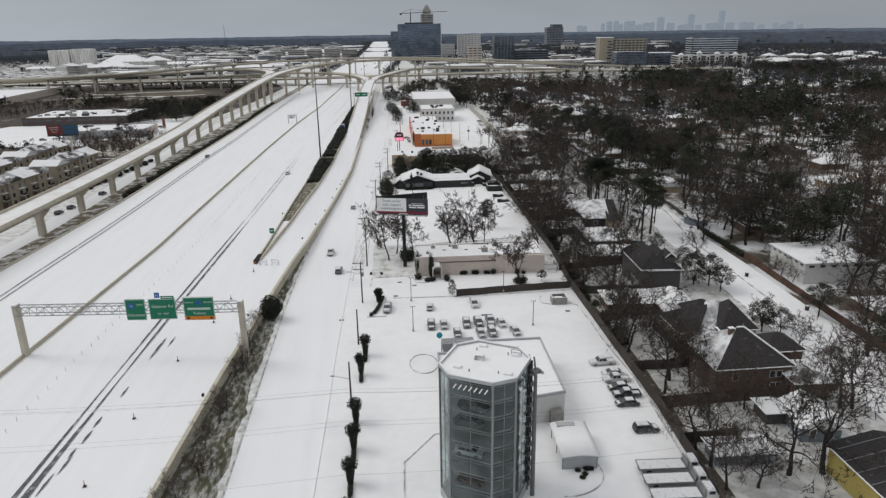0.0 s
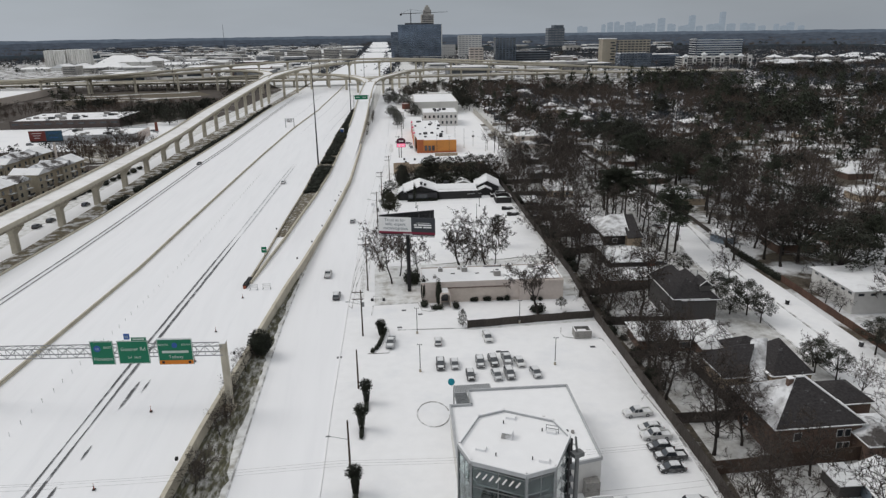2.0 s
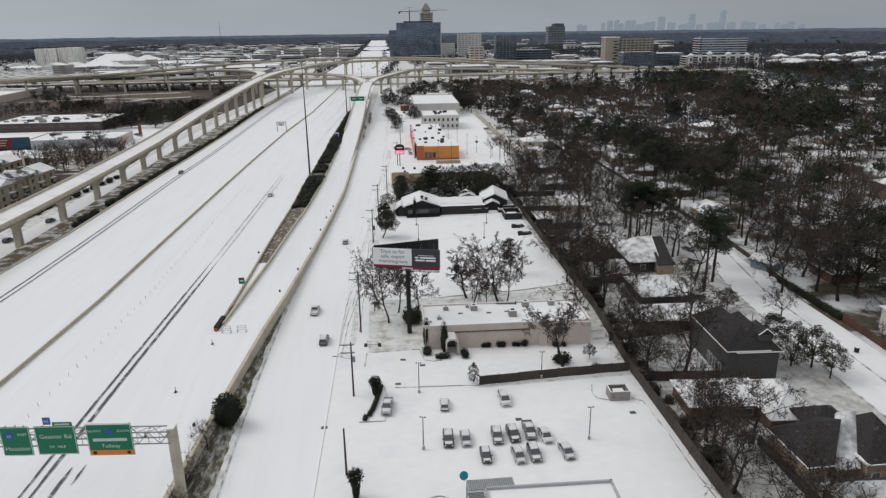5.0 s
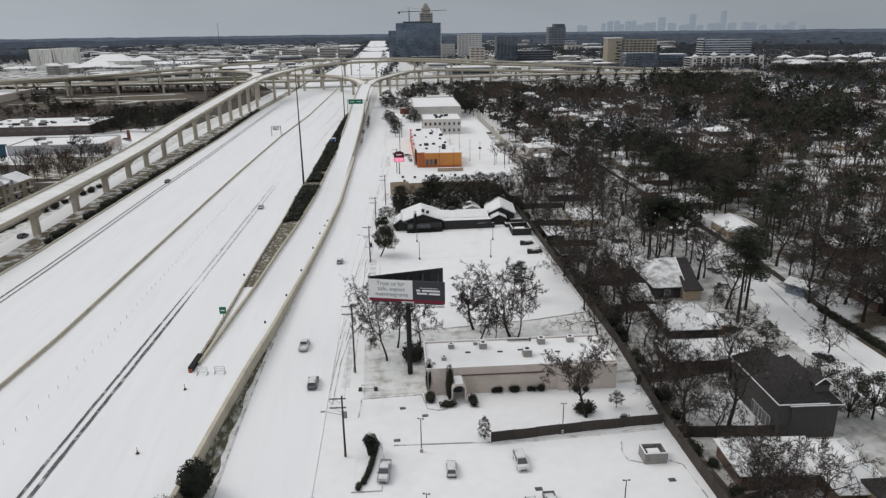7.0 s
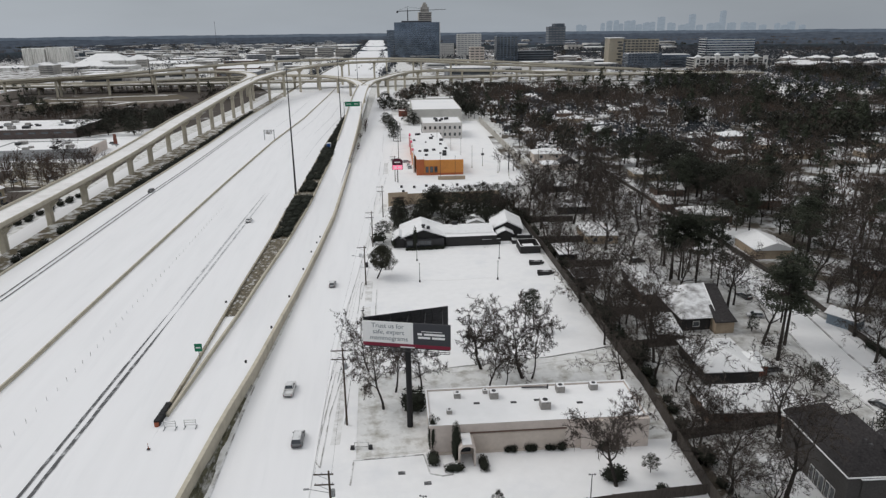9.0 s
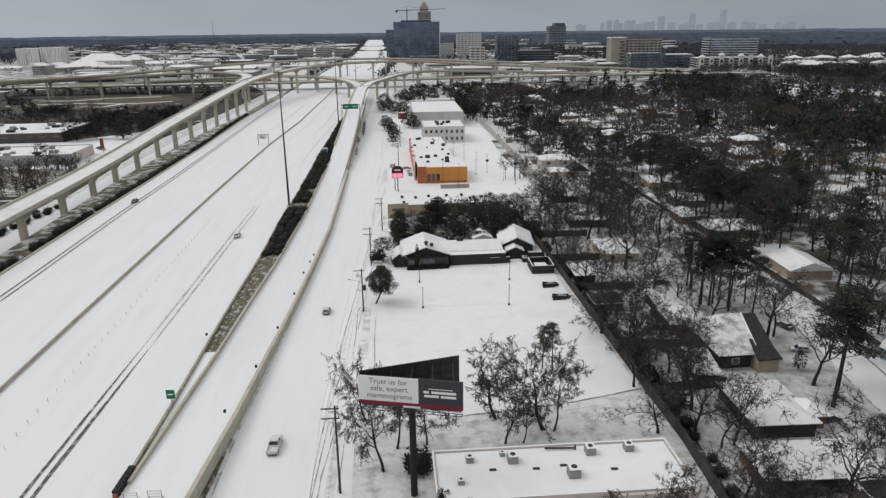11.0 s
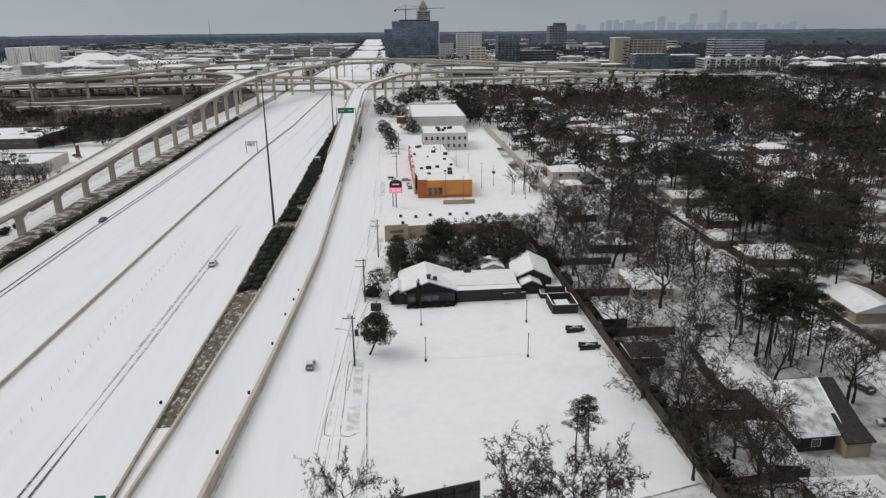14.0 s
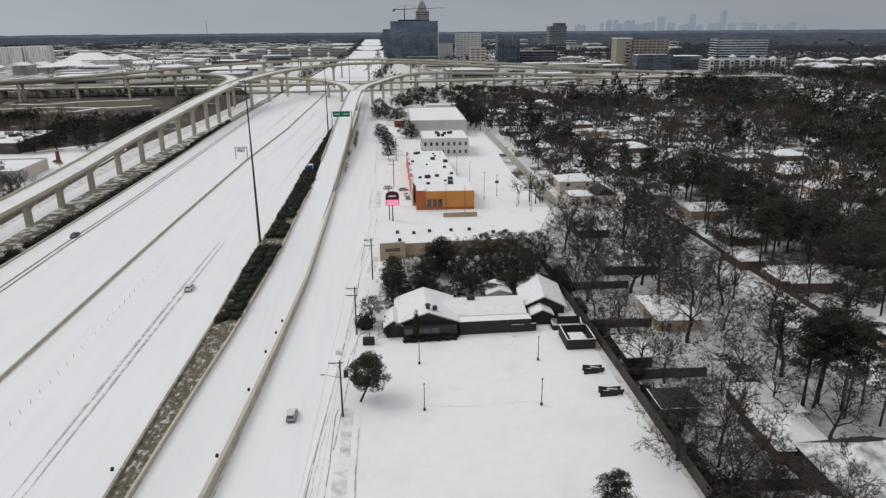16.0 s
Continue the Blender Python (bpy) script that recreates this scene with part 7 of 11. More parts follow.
P_WHITE, P_SILVER, P_GREY = paint("white_car_paint", (0.62, 0.62, 0.61)), paint("silver_car_paint", (0.33, 0.34, 0.35)), paint("grey_car_paint", (0.13, 0.135, 0.14))
P_BLACK, P_DARKBLUE, P_RED = paint("black_car_paint", (0.014, 0.014, 0.016)), paint("dark_blue_car_paint", (0.02, 0.03, 0.055)), paint("dark_red_car_paint", (0.09, 0.015, 0.015))
M_HEADL = mat("headlight_lens", (0.6, 0.6, 0.58), rough=0.2, var=0.1, scale=8, bump=0, spec=0.8)
M_TAILL = mat("taillight_lens", (0.22, 0.01, 0.01), rough=0.25, var=0.1, scale=8, bump=0, spec=0.8)
M_RIM = mat("alloy_rim", (0.32, 0.32, 0.33), rough=0.35, metal=0.7, var=0.1, scale=8, bump=0)


def side_solid(profile, w, inset=0.07, shrink=0.93):
    """A body from its side outline (x, z), rounded towards its flanks."""
    cx = sum(p[0] for p in profile) / len(profile)
    cz = sum(p[1] for p in profile) / len(profile)
    small = [(cx + (x - cx) * (1 - (1 - shrink) * 0.35), cz + (z - cz) * shrink) for x, z in profile]
    g = Geo()
    n = len(profile)
    layers = [(-w / 2, small), (-w / 2 + inset, profile), (w / 2 - inset, profile), (w / 2, small)]
    vs = [(x, y, z) for y, pr in layers for x, z in pr]
    fs = []
    for k in range(3):
        for i in range(n):
            j = (i + 1) % n
            fs.append((k * n + i, k * n + j, (k + 1) * n + j, (k + 1) * n + i))
    fs += [tuple(range(n)), tuple(range(4 * n - 1, 3 * n - 1, -1))]
    return g.add(vs, fs)


def wheels(t, xs, w, r):
    for x in xs:
        for s in (-1, 1):
            y = s * (w / 2 - 0.10)
            wl_ = part("wheel", Geo().tube((x, y - 0.11, r), (x, y + 0.11, r), r * 0.6, r * 0.6, 10), M_RIM, t, "alloy wheel")
            part("tyre", Geo().tube((x, y - 0.105, r), (x, y + 0.105, r), r, r, 14), M_BLACK, wl_)


KIND = {
    # length, width, wheel radius, belt, roof, cabin base x0 x1, roof x0 x1, outline
    "sedan": (4.7, 1.84, 0.33, 0.98, 1.47, -1.95, 1.3, -1.25, 0.45),
    "hatch": (4.3, 1.78, 0.32, 0.98, 1.50, -2.0, 1.05, -1.55, 0.35),
    "suv": (4.75, 1.92, 0.37, 1.12, 1.72, -2.25, 1.05, -1.95, 0.35),
    "van": (5.1, 1.98, 0.35, 1.12, 1.78, -2.45, 1.55, -2.15, 0.65),
    "pickup": (5.7, 2.0, 0.40, 1.20, 1.86, -0.85, 1.35, -0.6, 0.70),
}


def car(kind, x, y, rz, body, label, snow=True, group="", z=0.0, category="car", snowy_glass=True):
    L, W, R, belt, roof, c0, c1, r0, r1 = KIND[kind]
    t = thing({"pickup": "pickup_truck", "van": "minivan", "suv": "suv", "sedan": "car", "hatch": "car"}[kind], (x, y, z), rz, label, category, group)
    t.scale = (0.9, 0.9, 0.9)
    h = L / 2
    if kind == "pickup":
        prof = [(-h, 0.5), (-h + 0.1, 0.42), (h - 0.15, 0.38), (h, 0.55), (h, 0.85), (h - 0.2, 1.1), (c1 + 0.1, belt), (c0, belt), (c0 - 0.05, 0.75), (-h + 0.1, 0.75), (-h, 0.72)]
    else:
        tail = belt - (0.05 if kind == "sedan" else -0.02)
        prof = [(-h, 0.45), (-h + 0.15, 0.28), (h - 0.15, 0.26), (h, 0.42), (h, 0.62), (h - 0.25, 0.78 if kind in ("sedan", "hatch") else 0.92), (c1, belt), (c0, belt), (-h + 0.12, tail), (-h, tail - 0.22)]
    bd = part("body", side_solid(prof, W), body, t)
    wb, wt = W * 0.47, W * 0.385
    cab = Geo().add([(c0, -wb, belt), (c1, -wb, belt), (c1, wb, belt), (c0, wb, belt), (r0, -wt, roof - 0.05), (r1, -wt, roof - 0.05), (r1, wt, roof - 0.05), (r0, wt, roof - 0.05)],
                    [(0, 1, 5, 4), (1, 2, 6, 5), (2, 3, 7, 6), (3, 0, 4, 7), (4, 5, 6, 7), (3, 2, 1, 0)])
    part("window_glass", cab, M_GLASS, t, "dark car windows")
    part("roof_panel", Geo().prism([(r0, -wt), (r1, -wt), (r1 + 0.08, 0), (r1, wt), (r0, wt)], roof - 0.06, roof), body, t)
    for s in (-1, 1):
        part("pillar", Geo().tube((c1, s * wb, belt), (r1, s * wt, roof - 0.03), 0.05, 0.04, 5).tube(((c0 + c1) / 2, s * wb * 1.005, belt), ((r0 + r1) / 2, s * wt * 1.01, roof - 0.03), 0.05, 0.05, 5).tube((c0, s * wb, belt), (r0, s * wt, roof - 0.03), 0.07, 0.06, 5).tube((r0, s * wt, roof - 0.03), (r1, s * wt, roof - 0.03), 0.05, 0.05, 5), body, t)
        part("mirror", Geo().box(c1 - 0.25, s * (W / 2 + 0.08), belt + 0.08, 0.16, 0.2, 0.15), body, t)
        part("headlight", Geo().box(h - 0.1, s * W * 0.36, 0.72 if kind != "pickup" else 0.85, 0.16, 0.34, 0.16), M_HEADL, t)
        part("taillight", Geo().box(-h + 0.06, s * W * 0.42, 0.80, 0.12, 0.18, 0.22), M_TAILL, t)
    part("grille", Geo().box(h - 0.005, 0, 0.6, 0.05, W * 0.5, 0.22), M_DARKM, t)
    part("bumper", Geo().box(-h + 0.02, 0, 0.48, 0.14, W * 0.9, 0.18), M_DARKM, t)
    wheels(t, (-h * 0.60, h * 0.62), W, R)
    if kind == "pickup":
        part("bed_wall", Geo().box((-h + c0) / 2, -W / 2 + 0.08, 0.95, c0 + h, 0.12, 0.5).box((-h + c0) / 2, W / 2 - 0.08, 0.95, c0 + h, 0.12, 0.5).box(-h + 0.08, 0, 0.95, 0.12, W - 0.2, 0.5).box(c0 - 0.1, 0, 0.97, 0.12, W - 0.2, 0.5), body, t)
        part("bed_snow", Geo().box((-h + c0) / 2, 0, 0.82, c0 + h - 0.3, W - 0.35, 0.14), M_CARSNOW, t)
    if snow:
        part("roof_snow", Geo().box((r0 + r1) / 2, 0, roof + 0.05, (r1 - r0) * 1.0, wt * 1.9, 0.11, 0, 0.92, 0.12), M_CARSNOW, t, "snow lying on the roof")
        if kind != "pickup" or snowy_glass:
            zz = (0.86 if kind in ("sedan", "hatch") else 1.02) if kind != "pickup" else 1.15
            part("bonnet_snow", Geo().prism([(c1 + 0.12, -W * 0.4), (h - 0.3, -W * 0.36), (h - 0.22, 0), (h - 0.3, W * 0.36), (c1 + 0.12, W * 0.4)], zz - 0.04, zz + 0.06, [(c1 + 0.2, -W * 0.36), (h - 0.4, -W * 0.32), (h - 0.34, 0), (h - 0.4, W * 0.32), (c1 + 0.2, W * 0.36)]), M_CARSNOW, t, "snow lying on the bonnet")
        if kind == "sedan":
            part("boot_snow", Geo().box(-h + 0.42, 0, belt + 0.03, 0.55, W * 0.74, 0.09, 0, 0.9), M_CARSNOW, t)
    return t


LOT = "cars parked on the dealer's lot"
# two loose rows, noses towards the tower
for x, y, k, p, lb, a in [
    (13.9, 144.6, "suv", P_BLACK, "black SUV with snow on roof and bonnet", -86), (16.8, 144.5, "sedan", P_SILVER, "silver saloon car under snow", -84),
    (22.1, 144.4, "suv", P_GREY, "dark grey SUV with a snowy roof", -86), (24.9, 144.6, "suv", P_BLACK, "black SUV dusted with snow", -80), (27.8, 145.2, "pickup", P_GREY, "grey pickup truck with snow in its bed", -84),
    (30.2, 143.6, "sedan", P_WHITE, "white saloon car under snow", -80), (19.3, 139.4, "hatch", P_BLACK, "black hatchback with a snowy roof", -84), (24.5, 138.8, "sedan", P_SILVER, "silver saloon car with snow on its roof", -80),
    (27.1, 138.9, "suv", P_GREY, "dark SUV with a snowy bonnet", -82), (32.4, 138.8, "sedan", P_SILVER, "silver saloon car parked apart", -78),
    (25.7, 156.0, "van", P_WHITE, "white minivan parked by the wooden fence", -82), (14.6, 155.6, "hatch", P_WHITE, "white hatchback under snow by the kerb", 92), (4.2, 156.2, "pickup", P_SILVER, "silver pickup truck beside the curved hedge", -90)]:
    car(k, x, y - 2.0, a - 8, p, lb, group=LOT)
ROW = "cars along the wooden fence"
for x, y, k, p, lb, a in [
    (46.6, 119.6, "pickup", P_WHITE, "white pickup truck beside the fence", 181), (47.1, 114.9, "sedan", P_WHITE, "white saloon car by the fence", 178), (46.9, 112.4, "pickup", P_WHITE, "white pickup truck under snow by the fence", 178),
    (46.4, 109.4, "sedan", P_BLACK, "black saloon car with a snowy roof", 178), (46.8, 106.6, "pickup", P_BLACK, "black pickup truck with snow in its bed", 178), (45.8, 103.7, "sedan", P_BLACK, "black saloon car with snow on its bonnet", 178),
    (45.9, 95.3, "suv", P_BLACK, "black SUV with little snow on it", -2)]:
    car(k, x, y, a, p, lb, group=ROW)


def flatbed(x, y, rz, label):
    t = thing("flatbed_truck", (x, y, 0), rz, label, "truck", "car-carrier trucks")
    part("chassis", Geo().box(0, 0, 0.75, 9.6, 0.9, 0.3), M_DARKM, t)
    part("bed", Geo().box(-1.3, 0, 1.15, 7.2, 2.4, 0.16), M_STEEL, t, "steel carrier bed")
    part("bed_snow", Geo().box(-1.3, 0, 1.30, 7.0, 2.25, 0.14, 0, 0.985), M_CARSNOW, t, "snow covering the bed")
    for s in (-1, 1):
        part("bed_rail", Geo().box(-1.3, s * 1.2, 1.25, 7.2, 0.1, 0.3), M_STEEL, t)
    part("headboard", Geo().box(2.4, 0, 1.75, 0.14, 2.3, 1.3), M_STEEL, t)
    cabp = [(2.7, 0.6), (4.9, 0.55), (5.0, 0.95), (4.75, 1.45), (4.3, 1.55), (3.95, 2.35), (2.8, 2.4)]
    part("cab", side_solid(cabp, 2.3), P_WHITE, t, "white truck cab")
    part("windscreen", Geo().add([(4.34, -0.95, 1.6), (4.34, 0.95, 1.6), (4.02, 0.85, 2.28), (4.02, -0.85, 2.28)], [(0, 1, 2, 3)]), M_GLASS, t)
    for s in (-1, 1):
        part("side_window", Geo().box(3.45, s * 1.152, 1.95, 0.9, 0.03, 0.55), M_GLASS, t)
        part("headlight", Geo().box(4.95, s * 0.85, 0.98, 0.1, 0.3, 0.2), M_HEADL, t)
    part("cab_snow", Geo().box(3.4, 0, 2.45, 1.1, 2.0, 0.12, 0, 0.9), M_CARSNOW, t)
    wheels(t, (-3.4, 3.7), 2.3, 0.45)


for y in (84.4, 81.0, 77.6):
    flatbed(44.6 + (y - 80) * 0.1, y, -4, "white car-carrier truck with a snow-covered flat bed")
# on the roads
car("pickup", -11.6, 201.0, 86, P_WHITE, "white pickup truck driving on the snowy frontage road", snow=True)
car("hatch", -5.4, 257.0, 86, P_SILVER, "silver car driving on the snowy frontage road")
car("van", -8.6, 196.0 - 12, 87, P_GREY, "grey minivan driving on the snowy frontage road")
car("sedan", -84.4, 372.0, -92, P_BLACK, "dark car alone on the far carriageway", snow=False, z=FZ + 0.05)
car("sedan", -36.4, 318.0, 88, P_WHITE, "white car buried in snow on the freeway", z=FZ + 0.05)
for x, y, p, lb in [(-121.0, 370, P_BLACK, "dark SUV parked below the flyover"), (-118.5, 268, P_BLACK, "dark SUV parked below the flyover"), (-117.0, 276, P_BLACK, "black SUV parked below the flyover"), (-113.5, 300, P_DARKBLUE, "dark blue SUV on the far frontage road")]:
    car("suv", x, y, 85, p, lb, snow=False)
for x, y, a, k, p, lb in [(84.0, 196.0, 5, "sedan", P_BLACK, "black saloon car in a driveway"), (91.0, 134.5, 60, "hatch", P_SILVER, "silver car parked on the street verge"), (95.6, 180.5, 110, "sedan", P_BLACK, "dark saloon car parked on the street"),
                          (82.0, 268.0, 10, "sedan", P_WHITE, "white saloon car in a driveway"), (83.4, 263.4, 10, "suv", P_BLACK, "black SUV in a driveway"), (82.0, 257.8, 8, "sedan", P_GREY, "grey saloon car in a driveway"), (95.4, 221.5, 160, "hatch", P_SILVER, "snow-dusted silver car in a snowy drive"), (99.4, 233.2, 105, "sedan", P_BLACK, "dark saloon car in a snowy drive"),
                          (27.2, 417.0, 88, "suv", P_SILVER, "silver SUV beside the orange restaurant"), (27.0, 423.0, 88, "sedan", P_WHITE, "white car beside the orange restaurant"), (20.5, 437.0, 0, "hatch", P_WHITE, "white car parked near the road"), (26.6, 432.0, 5, "sedan", P_SILVER, "silver car beside the restaurant")]:
    car(k, x, y, a, p, lb, group="cars of the neighbourhood")

# cars stored on the floors of the glass tower
for x, y, a, fl, k, p, lb in [(13.4, 80.6, -30, 3, "sedan", P_WHITE, "white car stored in the glass tower"), (14.0, 80.4, -30, 6, "suv", P_BLACK, "black car stored in the glass tower"), (13.6, 80.6, -30, 1, "hatch", P_RED, "dark red car stored in the glass tower"), (13.4, 80.6, -30, 5, "sedan", P_GREY, "grey car stored in the glass tower"), (19.4, 84.6, 58, 4, "sedan", P_SILVER, "silver car stored in the glass tower")]:
    car(k, x, y, a, p, lb, snow=False, group="cars in the tower", z=1.43 + fl * 2.42)


# ---- signs, poles, lamps, wires and fences ----
def words(text, size, parent, m, material, name="lettering", extrude=0.01):
    """Flat letters of the built-in font as a mesh under parent; m places them in the parent's space."""
    cu = bpy.data.curves.new(name, "FONT")
    cu.body, cu.size, cu.align_x, cu.align_y, cu.extrude = text, size, "CENTER", "CENTER", extrude
    cu.resolution_u = 3
    tmp = bpy.data.objects.new("tmp", cu)
    scene.collection.objects.link(tmp)
    dg = bpy.context.evaluated_depsgraph_get()
    me = bpy.data.meshes.new_from_object(tmp.evaluated_get(dg))
    bpy.data.objects.remove(tmp)
    bpy.data.curves.remove(cu)
    me.materials.clear()
    me.materials.append(material)
    ob = new(name, me)
    ob.parent = parent
    ob.matrix_basis = m
    return ob


def facing(x, y, z, rz=0.0):
    """Letters stand upright and face -y of their parent."""
    return pose(x, y, z, 90, 0, rz)


# gantry with three green signs over the near carriageway
GA, GB = Vector((-71.0, 135.4, 0)), Vector((-25.9, 130.9, 0))
gd = (GB - GA)
glen = gd.length
grz = math.degrees(math.atan2(gd.y, gd.x))
gt = thing("sign_gantry", (GA.x, GA.y, 0), grz, "steel truss sign gantry with concrete posts over the freeway", "gantry")
for x, zb in ((0, FZ), (glen, 0.4)):
    part("post", Geo().box(x, 0, (zb + 13.9) / 2, 1.0, 1.5, 13.9 - zb, 0, 1, 0.12), M_CONC, gt, "tan concrete post")
    part("post_cap", Geo().box(x, 0, 13.98, 1.1, 1.6, 0.16), M_SNOW, gt)
part("footing", Geo().box(glen, 0, 0.55, 1.9, 2.3, 0.9, 0, 0.9), M_CONCD, gt, "concrete footing block")
Z0, Z1, HW = 11.75, 13.55, 0.75
for z in (Z0, Z1):
    for yy in (-HW, HW):
        part("chord", Geo().tube((0, yy, z), (glen, yy, z), 0.1, 0.1, 6), M_STEEL, gt)
nb = 30
for k in range(nb):
    x0, x1 = glen * k / nb, glen * (k + 1) / nb
    za, zb_ = (Z0, Z1) if k % 2 else (Z1, Z0)
    for yy in (-HW, HW):
        part("brace", Geo().tube((x0, yy, za), (x1, yy, zb_), 0.055, 0.055, 5), M_STEEL, gt)
    part("brace", Geo().tube((x0, -HW, Z1), (x1, HW, Z1), 0.045, 0.045, 4), M_STEEL, gt)
    part("upright", Geo().tube((x0, -HW, Z0), (x0, -HW, Z1), 0.045, 0.045, 4), M_STEEL, gt)


def road_sign(parent, u0, u1, z0, z1, y=-1.05, panel=None):
    p = part("sign_panel", Geo().box((u0 + u1) / 2, y, (z0 + z1) / 2, u1 - u0, 0.1, z1 - z0), panel or M_GREEN, parent, "green highway sign")
    for cx, cz, sx, sz in [((u0 + u1) / 2, z1 - 0.08, u1 - u0 - 0.1, 0.06), ((u0 + u1) / 2, z0 + 0.08, u1 - u0 - 0.1, 0.06), (u0 + 0.08, (z0 + z1) / 2, 0.06, z1 - z0 - 0.2), (u1 - 0.08, (z0 + z1) / 2, 0.06, z1 - z0 - 0.2)]:
        part("border", Geo().box(cx, y - 0.06, cz, sx, 0.03, sz), M_SIGNWHITE, p)
    for k in range(3):
        part("bracket", Geo().box(u0 + (u1 - u0) * (0.2 + 0.3 * k), y + 0.2, (z0 + z1) / 2, 0.1, 0.3, z1 - z0), M_STEEL, p)
    return p


def gu(x):
    return (x - GA.x) / math.cos(radians(grz))


s1 = road_sign(gt, gu(-48.6), gu(-44.6), 10.5, 15.0)
words("Houston", 0.95, s1, facing(gu(-46.6), -1.12, 11.6), M_SIGNLETTER)
words("EAST", 0.6, s1, facing(gu(-45.6), -1.12, 13.8), M_SIGNLETTER)
part("route_shield", Geo().tube((gu(-47.4), -1.1, 13.6), (gu(-47.4), -1.16, 13.6), 0.62, 0.62, 12), M_SIGNBLUE, s1, "blue route shield")
words("10", 0.6, s1, facing(gu(-47.4), -1.19, 13.55), M_SIGNLETTER)
s2 = road_sign(gt, gu(-43.9), gu(-38.5), 10.6, 15.0)
words("Gessner Rd", 0.92, s2, facing(gu(-41.2), -1.12, 13.4), M_SIGNLETTER)
words("3/4   MILE", 0.55, s2, facing(gu(-41.2), -1.12, 11.8), M_SIGNLETTER)
part("exit_tab", Geo().box(gu(-40.0), -1.05, 15.3, 2.6, 0.1, 0.6), M_GREEN, s2)
part("exit_bar", Geo().box(gu(-40.0), -1.12, 15.3, 2.0, 0.03, 0.25), M_SIGNLETTER, s2)
h_ = part("hospital_sign", Geo().box(gu(-42.0), -1.05, 15.8, 1.0, 0.08, 1.1), M_SIGNBLUE, gt, "small blue hospital sign")
words("H", 0.8, h_, facing(gu(-42.0), -1.11, 15.75), M_SIGNLETTER)
s3 = road_sign(gt, gu(-37.0), gu(-30.9), 10.3, 15.2)
part("orange_band", Geo().box(gu(-33.95), -1.12, 10.75, 5.9, 0.04, 0.75), M_SIGNORANGE, s3, "orange exit-only band")
part("top_snow", Geo().box(gu(-33.95), -1.05, 15.3, 6.0, 0.3, 0.2), M_SNOW, s3)
part("name_bar", Geo().box(gu(-33.95), -1.12, 12.75, 4.6, 0.03, 0.45), M_SIGNLETTER, s3, "plain white name bar")
words("Tollway", 0.8, s3, facing(gu(-33.95), -1.12, 11.75), M_SIGNLETTER)
words("NORTH", 0.5, s3, facing(gu(-35.9), -1.12, 14.1), M_SIGNLETTER)
words("SOUTH", 0.5, s3, facing(gu(-32.0), -1.12, 14.1), M_SIGNLETTER)
part("toll_shield", Geo().tube((gu(-33.95), -1.1, 14.0), (gu(-33.95), -1.16, 14.0), 0.5, 0.5, 12), M_SIGNBLUE, s3, "blue and red toll shield")
for dx in (-2.3, 2.3):
    part("arrow", Geo().box(gu(-33.95 + dx), -1.15, 10.75, 0.45, 0.03, 0.45), M_BLACK, s3)


# advertising billboards
def billboard(x, y, rz, w, h, z0, pole_xy, label):
    t = thing("billboard", (x, y, 0), rz, label, "billboard", "roadside billboards")
    px, py = pole_xy
    part("pole", Geo().tube((px, py, 0), (px, py, z0 + 0.4), 0.52, 0.48, 14), M_BLACK if x > 0 else M_CREAM, t, "thick steel pole")
    part("beam", Geo().box(0, 0.5, z0 - 0.25, w * 0.96, 0.35, 0.4), M_DARKM, t)
    part("catwalk", Geo().box(0, -0.42, z0 - 0.35, w, 0.1, 0.08).box(0, -1.0, z0 - 0.35, w, 0.1, 0.08).box(0, -1.0, z0 + 0.3, w, 0.05, 0.05), M_DARKM, t, "open steel catwalk")
    for k in range(9):
        part("catwalk_bar", Geo().box(-w / 2 + (k + 0.5) * w / 9, -0.7, z0 - 0.34, 0.1, 0.6, 0.04), M_DARKM, t)
    for k in range(9):
        part("catwalk_rail", Geo().tube((-w / 2 + k * w / 8, -1.0, z0 - 0.35), (-w / 2 + k * w / 8, -1.0, z0 + 0.35), 0.03, 0.03, 4), M_DARKM, t)
    part("back_panel", Geo().box(0, 0.12, z0 + h / 2, w, 0.16, h), M_DARKM, t)
    return t


bw, bh, bz = 14.6, 4.3, 16.7
bb = billboard(10.1, 183.3, -16.5, bw, bh, bz, (-0.4, 2.7), "two-sided billboard with a white and charcoal advertisement on a dark pole")
part("white_face", Geo().box(-bw * 0.21, -0.02, bz + bh / 2 + 0.2, bw * 0.58, 0.1, bh - 0.4), M_SIGNWHITE, bb, "white advertisement face")
part("charcoal_face", Geo().box(bw * 0.29, -0.02, bz + bh / 2 + 0.2, bw * 0.42, 0.1, bh - 0.4), M_SIGNGREY, bb, "charcoal advertisement face")
part("crimson_strip", Geo().box(0, -0.03, bz + 0.24, bw, 0.1, 0.6), M_SIGNRED, bb, "crimson strip along the bottom")
part("grey_plate", Geo().box(0.2, -0.09, bz - 0.05, 2.4, 0.06, 0.28), M_SIGNWHITE, bb)
M_INK = mat("slate_ink", (0.14, 0.17, 0.19), rough=0.6, var=0.05, scale=2, bump=0)
for k, line in enumerate(["Trust us for", "safe, expert", "mammograms"]):
    words(line, 1.12, bb, facing(-bw * 0.21 + (0.0, 0.1, 0.15)[k], -0.085, bz + 3.55 - k * 1.08), M_INK)
